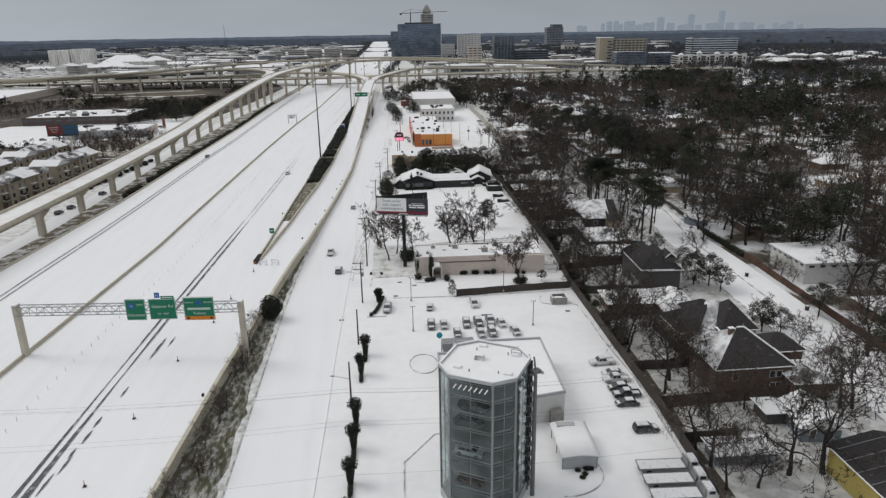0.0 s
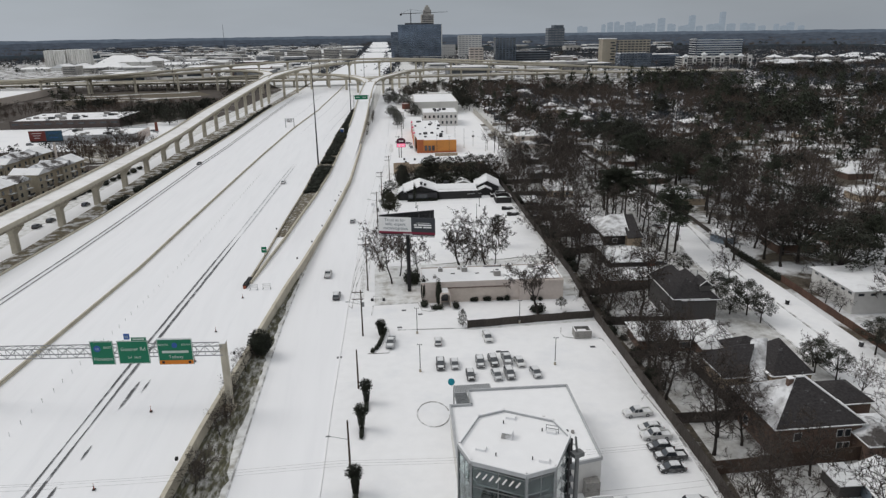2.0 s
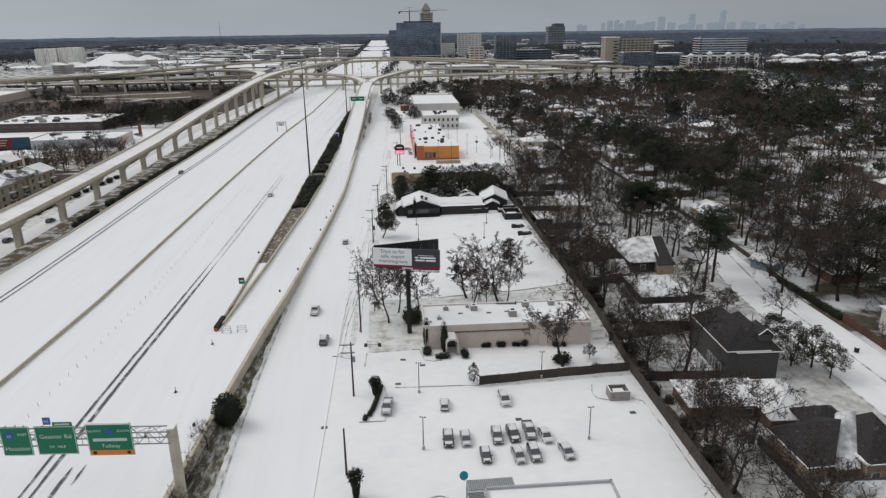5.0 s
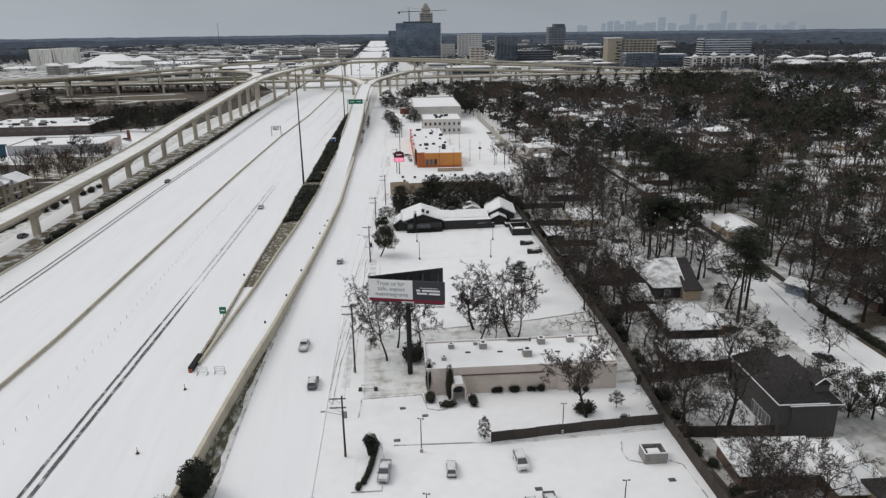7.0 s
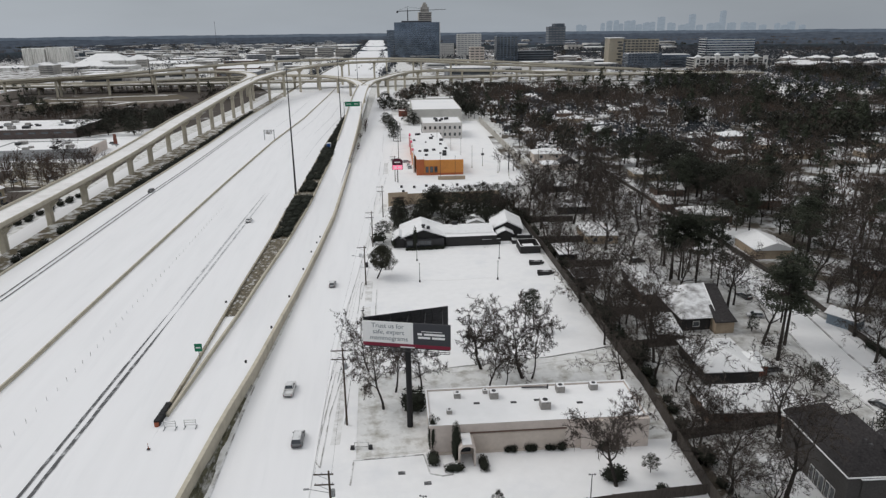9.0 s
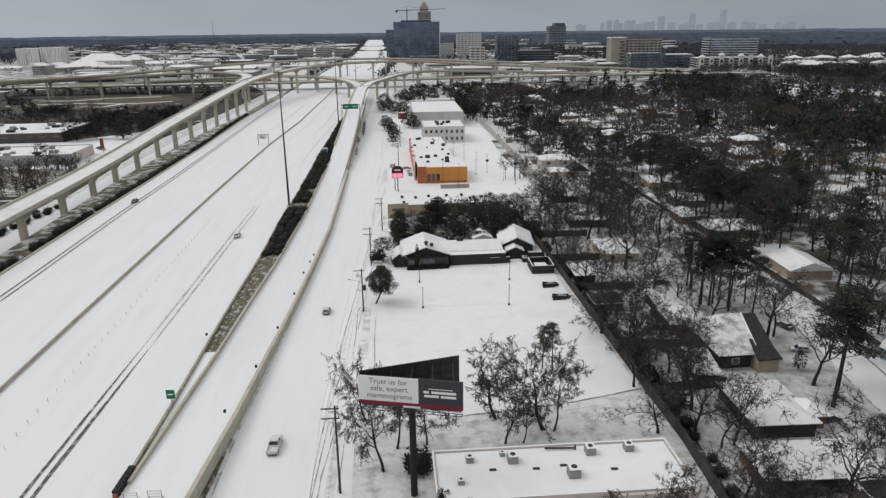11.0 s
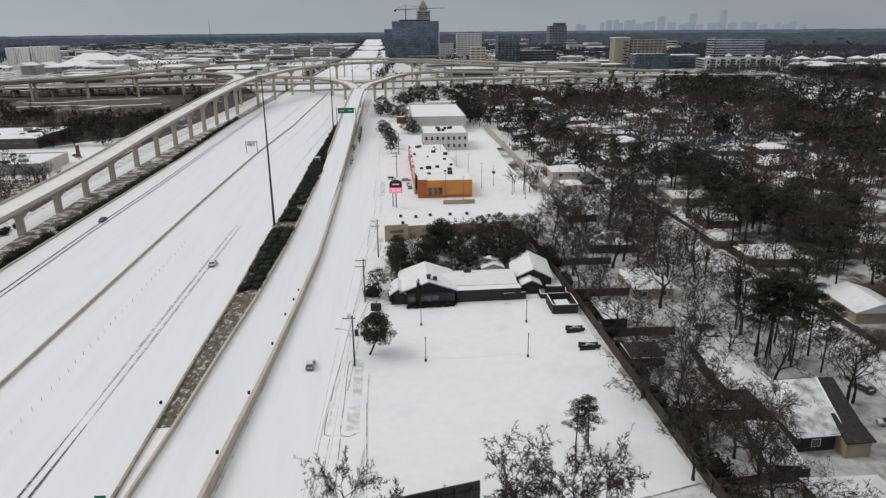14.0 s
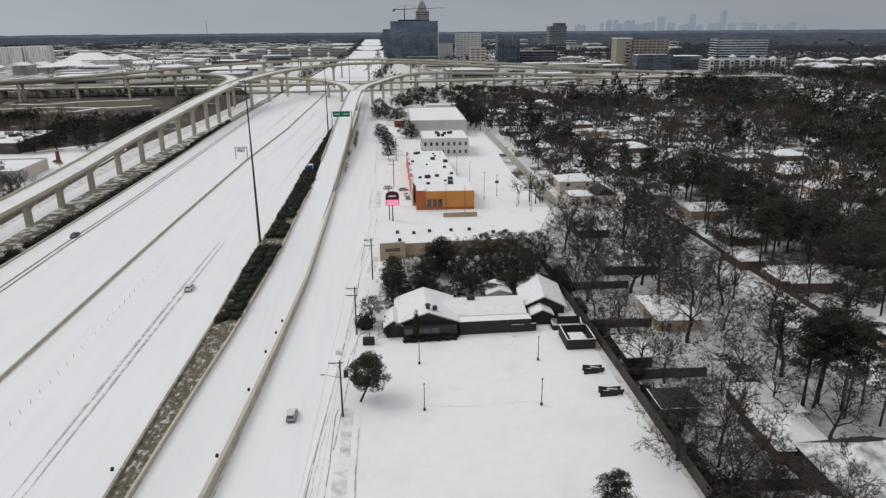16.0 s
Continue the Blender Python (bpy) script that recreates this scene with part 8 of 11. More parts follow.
for dx, dz, sx, sz in [(0.29, 2.95, 3.4, 0.1), (0.155, 2.45, 0.75, 0.36), (0.32, 2.45, 3.4, 0.36), (0.205, 1.85, 2.0, 0.36), (0.365, 1.85, 2.1, 0.36)]:
    part("brand_bar", Geo().box(bw * dx, -0.09, bz + dz, sx, 0.03, sz), M_SIGNWHITE, bb, "plain white brand bar")
# the second face opens backwards from the same end
back = part("rear_face", Geo().box(0, 0, bz + bh / 2 + 0.3, bw, 0.16, bh), M_DARKM, bb, "rear billboard face seen from behind")
back.matrix_basis = pose(-bw / 2, 0.5, 0, 0, 0, 27) @ pose(bw / 2, 0, 0)
for k in range(8):
    rib = part("rear_rib", Geo().box(-bw / 2 + (k + 0.5) * bw / 8, -0.2, bz + bh / 2 + 0.3, 0.12, 0.24, bh), M_DARKM, bb)
    rib.matrix_basis = back.matrix_basis.copy()
for z in (bz + 0.9, bz + 2.2, bz + 3.6):
    rail = part("rear_rail", Geo().box(0, -0.22, z, bw, 0.08, 0.1), M_DARKM, bb)
    rail.matrix_basis = back.matrix_basis.copy()
for k in range(4):
    part("strut", Geo().tube((-3 + k * 3.0, 0.3, bz + 0.4), (-3 + k * 2.6, 2.2 + k * 1.5, bz + 0.6), 0.08, 0.08, 5).tube((-3 + k * 3.0, 0.3, bz + 3.9), (-3 + k * 2.6, 2.2 + k * 1.5, bz + 3.9), 0.08, 0.08, 5), M_DARKM, bb)
for k in range(4):
    part("lamp_arm", Geo().tube((-5.4 + k * 3.6, -0.2, bz - 0.2), (-5.4 + k * 3.6, -2.0, bz - 0.1), 0.04, 0.04, 4).box(-5.4 + k * 3.6, -2.0, bz - 0.05, 0.5, 0.25, 0.15), M_DARKM, bb)

b2 = billboard(-149.0, 357.0, 4, 14.6, 4.9, 18.6, (2.6, 1.0), "far billboard with a red and blue advertisement on a pale pole")
part("red_face", Geo().box(-3.6, -0.02, 21.1, 7.2, 0.1, 4.6), mat("faded_red_print", (0.17, 0.04, 0.035), rough=0.6, var=0.15, scale=0.8, bump=0), b2)
part("blue_face", Geo().box(3.6, -0.02, 21.1, 7.2, 0.1, 4.6), mat("teal_blue_print", (0.035, 0.085, 0.13), rough=0.6, var=0.15, scale=0.8, bump=0), b2)
for k in range(3):
    part("text_bar", Geo().box(-3.8, -0.09, 22.4 - k * 1.1, 4.4 - k, 0.03, 0.2), M_SIGNWHITE, b2)
    part("text_bar", Geo().box(3.4, -0.09, 22.4 - k * 1.1, 4.0, 0.03, 0.2), M_SIGNGREY if k == 1 else M_SIGNBLUE, b2)


# high-mast and other lights
def high_mast(x, y, h, z=FZ):
    t = thing("high_mast", (x, y, z), 0, "very tall dark steel light mast beside the freeway", "light mast", "high light masts")
    part("pole", Geo().tube((0, 0, 0), (0, 0, h), 0.42, 0.13, 10), M_DARKM, t)
    part("base", Geo().tube((0, 0, 0), (0, 0, 1.0), 1.0, 0.9, 12), M_CONC, t)
    part("ring", Geo().tube((0, 0, h - 0.6), (0, 0, h - 0.2), 0.9, 0.9, 12), M_STEEL, t)
    for k in range(6):
        a = k * math.pi / 3
        part("lamp_head", Geo().box(math.cos(a) * 1.4, math.sin(a) * 1.4, h - 0.5, 0.8, 0.5, 0.35, math.degrees(a)), M_STEEL, t)


for x, y, h in [(-23.2, 354.0, 50.0), (-10.4, 581.0, 45.0), (2, 830, 42), (-60, 1010, 40), (60, 1180, 40), (-230, 900, 38)]:
    high_mast(x, y, h)


def lot_lamp(x, y, h, label):
    t = thing("lot_lamp", (x, y, 0), random.Random(int(x * 7)).uniform(-20, 20), label, "lamp post", "parking lot lamps")
    part("base", Geo().tube((0, 0, 0), (0, 0, 0.8), 0.26, 0.2, 10), M_CONCD if h > 5.5 else M_DARKM, t, "round base")
    part("base_snow", Geo().tube((0, 0, 0.8), (0, 0, 0.86), 0.26, 0.2, 10), M_SNOW, t)
    part("pole", Geo().tube((0, 0, 0.8), (0, 0, h), 0.09, 0.065, 8), M_DARKM, t)
    for s in (-1, 1) if h > 5.5 else ():
        part("arm", Geo().tube((0, 0, h - 0.15), (s * 0.28, 0, h - 0.1), 0.035, 0.035, 5), M_DARKM, t)
        part("lamp_head", Geo().box(s * 0.38, 0, h - 0.08, 0.26, 0.2, 0.12), M_DARKM, t)
    if h <= 5.5:
        part("lantern", Geo().tube((0, 0, h), (0, 0, h + 0.35), 0.1, 0.16, 8), M_DARKM, t)


for x, y, h in [(9.6, 141.0, 6.2), (37.3, 140.2, 6.2), (10.4, 159.2, 6.4), (34.6, 161.2, 6.0)]:
    lot_lamp(x, y, h, "slim dark lamp post on a concrete base in the snowy lot")
for x, y in [(18.3, 256.2), (39.8, 255.1), (19.0, 274.1), (43.7, 272.4)]:
    lot_lamp(x, y, 5.2, "short dark lamp post standing in the empty lot")
for k, (x, y, h) in enumerate([(39.5, 389, 12), (46, 386, 11), (47, 470, 12), (50, 462, 12), (52.6, 452, 12), (55, 430, 12), (58, 412, 11), (64, 416, 9), (68.4, 398, 9), (72, 390, 11), (73.5, 398, 12), (86.5, 392, 13)]):
    lot_lamp(x, y, h, "tall dark lamp post round the orange restaurant")
    if k in (7, 10):
        hd = tagged(new("lamp_globe", Geo().tube((x, y, h * 0.62), (x, y, h * 0.62 + 0.9), 0.8, 0.7, 10).mesh("lamp_globe", M_DARKM)), "dark round speaker or lamp hanging on a post", "lamp")


# utility poles and wires along the frontage road
POLES = [(-6.4, 58.0, 12.0), (-4.0, 110.7, 8.8), (-2.8, 135.8, 8.4), (-1.9, 159.6, 11.2), (-0.5, 187.8, 15.0), (3.6, 256.0, 11.3), (6.2, 290.0, 11.8), (10.7, 325.2, 12.0), (18.4, 386.0, 12.0), (23.0, 440.0, 12.0), (27.5, 500.0, 12.0)]
for k, (x, y, h) in enumerate(POLES):
    t = thing("utility_pole", (x, y, 0), -4, "weathered wooden utility pole with crossarms", "utility pole", "utility poles")
    part("pole", Geo().tube((0, 0, -0.1), (0, 0, h), 0.19, 0.13, 8), M_WOODPOLE, t)
    for z in () if h < 9 else (h - 0.5, h - 2.1) if k % 3 != 2 else (h - 0.5,):
        arm = part("crossarm", Geo().box(-0.7, 0, z, 2.6, 0.13, 0.15), M_WOODPOLE, t)
        part("brace", Geo().tube((-1.6, 0, z), (0, 0, z - 0.9), 0.03, 0.03, 4), M_STEEL, t)
        for dx in (-1.8, -0.9, 0.4):
            part("insulator", Geo().tube((dx, 0, z + 0.07), (dx, 0, z + 0.3), 0.06, 0.04, 6), M_STEEL, arm)
    if k in (3, 4):
        part("transformer", Geo().tube((0.4, 0, h - 3.9), (0.4, 0, h - 2.9), 0.28, 0.28, 10), M_STEEL, t, "grey pole transformer")
    if k in (1, 3, 5):
        part("street_light_arm", Geo().tube((0, 0, h - 3.4), (-2.8, 0, h - 2.7), 0.05, 0.04, 5).box(-3.1, 0, h - 2.7, 0.7, 0.25, 0.14), M_STEEL, t, "street light on an arm")


def wire(a, b, sag, name="cable"):
    pts = []
    for k in range(9):
        u = k / 8
        p = Vector(a).lerp(Vector(b), u)
        pts.append((p.x, p.y, p.z - sag * 4 * u * (1 - u)))
    g = Geo()
    n = len(pts)
    d = Vector((b[0] - a[0], b[1] - a[1], 0)).normalized()
    for p in pts:
        g.v += [(p[0] - d.y * 0.012, p[1] + d.x * 0.012, p[2]), (p[0], p[1], p[2] + 0.012), (p[0] + d.y * 0.012, p[1] - d.x * 0.012, p[2]), (p[0], p[1], p[2] - 0.012)]
    for i in range(n - 1):
        for k in range(4):
            g.f.append([4 * i + k, 4 * i + (k + 1) % 4, 4 * i + 4 + (k + 1) % 4, 4 * i + 4 + k])
            g.m.append(0)
    return solid(name, g, M_DARKM, "thin dark overhead power cable between poles", "cable", group="overhead cables")


for (x0, y0, h0), (x1, y1, h1) in zip(POLES[3:], POLES[4:]):
    for dx, dz in ((-1.8, -0.25), (0.4, -0.25)):
        wire((x0 + dx, y0, h0 + dz), (x1 + dx, y1, h1 + dz), 0.6)
for dy, z in ((0, 10.4), (1.2, 10.4), (2.6, 9.0), (-8.0, 10.2), (-9.2, 10.2), (-20, 9.5)):
    wire((-4.4, 97.0 + dy, z), (54.5, 96.0 + dy * 0.9, z), 1.0)
    wire((-4.4, 97.0 + dy, z), (-112, 101.0 + dy * 1.2, z + 2.5), 2.0)

# small things on the freeway
M_CONE = mat("faded_orange_plastic", (0.30, 0.09, 0.05), rough=0.6, var=0.1, scale=4, bump=0)
eb = thing("crash_cushion", (-32.4, 188.0, FZ), -5, "black crash cushion with an orange nose at the gore", "crash cushion")
for k in range(6):
    part("cell", Geo().box(0, 0.6 + k * 1.05, 0.5, 0.95, 0.95, 1.0, 0, 1, 0.1), M_BLACK, eb)
part("nose", Geo().tube((0, 0.15, 0.0), (0, 0.15, 0.7), 0.4, 0.4, 12), M_CONE, eb, "dull orange nose")
for x in (-29.9, -26.6):
    t = thing("barricade", (x, 187.0, FZ), -4, "white striped road barricade standing in the snow", "barricade", "road barricades")
    for z in (0.5, 0.95, 1.4):
        part("rail", Geo().box(0, 0, z, 1.9, 0.05, 0.2), M_SIGNWHITE, t)
    for s in (-1, 1):
        part("leg", Geo().box(s * 0.95, 0, 0.75, 0.07, 0.07, 1.5), M_STEEL, t)
        part("foot", Geo().box(s * 0.95, 0, 0.05, 0.09, 1.3, 0.08), M_STEEL, t)
t = thing("exit_marker", (-30.4, 212.0, FZ), -4, "small green gore sign on a post between low walls", "road sign")
part("post", Geo().box(0, 0, 1.5, 0.12, 0.12, 3.0), M_STEEL, t)
part("panel", Geo().box(0, -0.08, 2.9, 1.5, 0.08, 1.7), M_GREEN, t)
part("panel_bar", Geo().box(0, -0.14, 2.9, 0.9, 0.02, 0.25), M_SIGNWHITE, t)
CONES = [(-42.4, 89.1), (-41.0, 107.3), (-39.0, 128.5), (-35.7, 147.2), (-34.4, 161.4), (-31.8, 181.2), (-44.0, 70.0)]
for x, y in CONES:
    t = thing("traffic_post", (x, y, FZ + 0.1), 0, "orange and white channelizer post on a dark foot", "traffic cone", "channelizer posts")
    part("foot", Geo().box(0, 0, 0.05, 0.45, 0.45, 0.1), M_BLACK, t)
    part("post", Geo().tube((0, 0, 0.1), (0, 0, 1.05), 0.09, 0.06, 8), M_CONE, t)
    part("sleeve", Geo().tube((0, 0, 0.7), (0, 0, 0.9), 0.115, 0.105, 8), M_SIGNWHITE, t)
for k in range(72):
    y = 84 + k * 3.6
    x = lerp_line(CENTRE, y) + 12.0 - max(0, y - 110) * 0.012 + random.Random(k).uniform(-0.15, 0.15)
    tagged(new("delineator_post", Geo().tube((x, y, FZ), (x, y, FZ + 0.95), 0.05, 0.05, 6).mesh("delineator_post", M_CURB)), "thin pale delineator post standing in the snow", "post", "delineator posts")
for x, y in [(-30.3, 240.6), (-15.3, 242.0), (-13.4, 262.0), (-12.2, 277.2), (-11.1, 286.2), (-10.4, 292.4), (-17.5, 224), (-20.6, 208), (-28.0, 148), (-30.4, 112)]:
    tagged(new("barrier_marker", Geo().box(x, y, FZ + 1.1, 0.4, 0.5, 0.45).mesh("barrier_marker", M_BLACK)), "small dark marker or debris on the barrier", "marker", "barrier markers")


def overhead(x0, x1, y, z0, z1, label, panel=M_GREEN):
    t = thing("overhead_sign", (0, 0, 0), 0, label, "road sign", "overhead signs")
    part("panel", Geo().box((x0 + x1) / 2, y, (z0 + z1) / 2, x1 - x0, 0.15, z1 - z0), panel, t)
    for k in range(2 if panel is M_GREEN else 0):
        part("bar", Geo().box(x0 + (x1 - x0) * (0.25 + 0.5 * k), y - 0.1, (z0 + z1) / 2, (x1 - x0) * 0.30, 0.03, (z1 - z0) * 0.12), M_SIGNWHITE, t)
    for x in (x0 - 0.8, x1 + 1.0):
        part("post", Geo().tube((x, y + 0.4, 0), (x, y + 0.4, z1), 0.22, 0.22, 8), M_STEEL, t)
    part("beam", Geo().box((x0 + x1) / 2, y + 0.4, z1 - 0.6, x1 - x0 + 2, 0.3, 0.3), M_STEEL, t)


overhead(-7.0, 3.6, 583, 13.6, 17.0, "wide green overhead sign above the climbing ramp")
overhead(-54.0, -50.0, 505, 6.2, 9.0, "grey back of a freeway sign on the median", M_CURB)

# roadside sign with a bright display
sg = thing("display_sign", (19.5, 384.0, 0), -4, "arched pole sign with a glowing pink display", "sign")
part("pole", Geo().tube((0, 0, 0), (0, 0, 6), 0.22, 0.2, 8), M_DARKM, sg)
ap = [(-2.4, 6.0), (2.4, 6.0), (2.4, 9.6)] + [(2.4 * math.cos(a), 9.6 + 1.5 * math.sin(a)) for a in [math.pi * k / 8 for k in range(1, 8)]] + [(-2.4, 9.6)]
gg = Geo()
n = len(ap)
gg.add([(x, -0.3, z) for x, z in ap] + [(x, 0.3, z) for x, z in ap], [tuple(range(n)), tuple(range(2 * n - 1, n - 1, -1))] + [(i, (i + 1) % n, n + (i + 1) % n, n + i) for i in range(n)])
part("board", gg, mat("plum_board", (0.08, 0.015, 0.03), rough=0.5, var=0.2, scale=1.5, bump=0), sg, "dark plum arched board")
M_LED = bpy.data.materials.new("pink_display")
M_LED.use_nodes = True
lb_ = M_LED.node_tree.nodes["Principled BSDF"]
lb_.inputs["Base Color"].default_value = (0.3, 0.05, 0.1, 1)
lb_.inputs["Emission Color"].default_value = (1.0, 0.25, 0.40, 1)
lb_.inputs["Emission Strength"].default_value = 0.9
part("display", Geo().box(0, -0.36, 7.1, 4.4, 0.08, 1.9), M_LED, sg, "lit pink display panel")
part("title_bar", Geo().box(0, -0.33, 9.4, 2.6, 0.05, 0.5), M_SIGNWHITE, sg)
part("flower_shape", Geo().box(-0.9, -0.42, 7.1, 0.9, 0.03, 0.9, 0).box(1.0, -0.42, 7.1, 1.4, 0.03, 0.4), M_SIGNWHITE, sg)
ms = thing("monument_sign", (8.8, 284.8, 0), -4, "low black kiosk with a small sign board above", "sign")
part("block", Geo().box(0, 0, 0.8, 2.6, 1.4, 1.6, 0, 0.96, 0.1), M_DARKWALL, ms)
part("board", Geo().box(-0.6, -0.2, 3.0, 2.4, 0.15, 0.7), M_CURB, ms)
part("post", Geo().box(0.2, 0, 2.2, 0.15, 0.15, 1.4), M_DARKM, ms)
fr = thing("lawn_sign", (2.0, 180.3, 0), -4, "empty low sign frame with dark stone feet", "sign")
part("frame", Geo().box(0, 0, 1.3, 2.4, 0.1, 0.1).box(0, 0, 0.5, 2.4, 0.1, 0.1).box(-1.15, 0, 0.7, 0.1, 0.1, 1.4).box(1.15, 0, 0.7, 0.1, 0.1, 1.4), M_CURB, fr)
for s in (-1, 1):
    part("foot", Geo().box(s * 1.5, 0, 0.35, 0.7, 0.6, 0.7, 0, 0.8), M_DARKM, fr)
tagged(new("utility_box", Geo().box(4.0, 270.6, 0.75, 0.9, 0.7, 1.5).mesh("utility_box", M_DARKM)), "small dark utility cabinet beside the pavement", "cabinet")
tagged(new("utility_box", Geo().box(2.2, 281.0, 0.5, 1.0, 0.8, 1.0).mesh("utility_box", M_CURB)), "pale utility cabinet on the pavement", "cabinet")
for x, y in [(-6.9, 149.6), (12.0, 170.0), (27.0, 147.6), (47.6, 147.0), (8.2, 173.0), (6.6, 163.0)]:
    tagged(new("drain_cover", Geo().box(x, y, 0.1, 1.1, 0.8, 0.06).mesh("drain_cover", M_ASPH)), "dark bare patch round a drain cover", "drain")
for x, y, s in [(53.4, 266.2, 1.0), (53.8, 257.4, 1.1)]:
    t = thing("pallet_stack", (x, y, 0), -8, "dark heap of boards under snow at the lot's edge", "boards")
    for k in range(7):
        part("board", Geo().box(0.25 * ((k * 5) % 4) - 0.4, -1.0 + 0.33 * k, 0.3 + 0.13 * ((k * 3) % 4), (3.2 + 0.35 * (k % 4)) * s, 0.26, 0.55, 9 - 11 * (k % 3)), M_DARKWALL, t)
    part("snow_cover", Geo().box(0.5, 0.45, 0.86, 1.9 * s, 0.5, 0.14, -6, 0.8).box(-0.9, -0.35, 0.8, 1.3 * s, 0.4, 0.16, 8, 0.8), M_SNOW, t)

# kerbs and islands in the lots
def kerb(pts, label="low concrete kerb edged with snow", half=0.1, h=0.15):
    g = Geo().ribbon([(x, y, 0.05) for x, y in pts], half, 0, h)
    return solid("kerb", g, M_CURB, label, "kerb", "structure")


def arc(cx, cy, rx, ry, a0, a1, n=14):
    return [(cx + rx * math.cos(radians(a0 + (a1 - a0) * k / n)), cy + ry * math.sin(radians(a0 + (a1 - a0) * k / n))) for k in range(n + 1)]


kerb(arc(10.6, 124.8, 2.9, 4.2, 10, 350, 28), half=0.07)
kerb([(11.4, 99.2), (10.2, 99.1), (4.6, 91.9), (4.1, 83.5), (3.8, 70)])
kerb(arc(28.5, 86.0, 6.4, 5.6, -100, 14))
kerb([(0.6, 177.2), (12.0, 177.3), (12.6, 172.2), (14.5, 171.4), (16.2, 171.6)])
kerb([(0.7, 176.8), (0.2, 171.0)])
kerb([(6.0, 161.6), (22.0, 160.4)])
kerb([(-0.9, 150.4), (3.6, 150.2), (4.4, 156.0), (3.8, 164.2)])
kerb([(43.6, 157.6), (42.6, 154.6), (42.9, 152.6), (45.0, 151.6), (49.2, 151.7), (50.9, 150.4), (51.0, 140), (50.6, 130)], half=0.08)
kerb([(50.4, 98), (51.0, 112), (50.6, 130)], half=0.08)
kerb([(5.2, 206), (5.8, 240), (6.4, 252)])
kerb([(-4.6, 176), (-3.6, 192), (-1.6, 206), (-3.0, 207.5), (-5.6, 178), (-4.6, 176)], half=0.07)
kerb([(2.2, 246), (3.8, 262), (6.4, 288)], half=0.07)
kerb([(20, 206.2), (41.8, 208.1), (48, 209.4), (56, 211.1)], half=0.08)
kerb(arc(40.4, 221.2, 2.2, 1.5, 0, 350, 18), half=0.06)
kerb([(48.0, 78), (50.0, 100), (50.9, 112)], half=0.12)


# kerb lines, slush and prints beside the frontage road
M_LINE = mat("bare_kerb_edge", (0.20, 0.20, 0.205), rough=0.9, var=0.3, scale=1.5, bump=0.1, second=(0.76, 0.765, 0.78), lo=0.48, hi=0.58, second_scale=0.35)
M_TROD = mat("trodden_slush", (0.52, 0.515, 0.505), rough=0.8, var=0.15, scale=2.2, bump=0.4, second=(0.78, 0.785, 0.79), lo=0.36, hi=0.62, second_scale=0.45)


def edge_line(pts, half=0.06, m=None):
    path = smooth_path([(x, y, 0.1) for x, y in pts], 2.0)
    return solid("kerb", Geo().ribbon(path, half, -0.05, 0.06), m or M_LINE, "thin bare kerb line showing through the snow", "kerb", "structure")


for pts in ([(0.6, 257.2), (-0.4, 247.4), (-1.6, 233.7), (-1.2, 231.6), (-0.4, 231.2)], [(3.0, 258.4), (2.3, 256.4), (1.7, 242.2), (1.3, 231.0), (4.4, 231.7)], [(-0.6, 230.3), (-1.6, 222.0), (-2.6, 215.3), (-4.0, 204.0)], [(1.2, 230.1), (0.5, 214.9), (-0.2, 200.0), (-0.9, 188.0)],
            [(-1.0, 226.0), (-1.5, 215.1), (-2.6, 203.0)], [(6.0, 318.4), (4.0, 291.8), (2.3, 272.6), (2.6, 270.6), (3.4, 270.3)], [(3.6, 270.6), (4.6, 278.3), (7.1, 291.3), (8.0, 304.8), (9.4, 318.0)], [(5.2, 301.8), (6.7, 320.1), (7.2, 332.0)],
            [(7.4, 332.2), (8.0, 346.0), (9.5, 364.2), (10.9, 364.0), (10.2, 350.0)], [(11.3, 401.3), (13.2, 434.7)], [(15.3, 466.9), (18.5, 534.1)], [(13.4, 402), (15.6, 436)], [(19.6, 549.3), (23.5, 583.0)], [(12.5, 372), (14.4, 396)]):
    edge_line(pts)
for k, poly in enumerate([[(3.2, 259.0), (5.6, 258.6), (5.3, 253.1), (4.9, 243.7), (3.2, 243.9), (3.4, 253.3)], [(2.4, 240.0), (4.6, 240.5), (4.4, 232.6), (2.0, 232.4)], [(7.6, 286.0), (10.8, 286.2), (11.6, 296.0), (9.0, 297.0)], [(-3.2, 182.0), (-1.6, 182.0), (-0.6, 204.0), (-1.8, 205.0)], [(9.0, 330.0), (11.6, 331.0), (13.0, 344.0), (11.0, 345.0)], [(14.0, 404.0), (16.0, 404.0), (17.0, 432.0), (15.4, 432.0)]]):
    plot("ground_trodden_%d" % (k + 1), poly, 0.125, M_TROD, "trodden slushy snow beside the road", "ground", 0.03)
for x0, y0, x1, y1, w in [(-1.0, 234, 1.2, 258, 0.10), (3.2, 275, 6.6, 312, 0.10)]:
    solid("road_tyre_line", Geo().ribbon([(x0 + (x1 - x0) * u / 12 + 0.12 * math.sin(u * 1.7), y0 + (y1 - y0) * u / 12, 0.115) for u in range(13)], w, -0.02, 0.012), M_TROD, "tyre line pressed into the verge snow", "road", "structure")
rf = random.Random(19)
fp = Geo()
for k in range(54):
    u = k / 53.0
    x, y = 12.5 + 27.0 * u, 257.6 - 1.5 * u + 0.4 * math.sin(9 * u)
    fp.box(x, y + (0.14 if k % 2 else -0.14) + rf.uniform(-0.05, 0.05), 0.085, 0.34, 0.16, 0.05, rf.uniform(-20, 20))
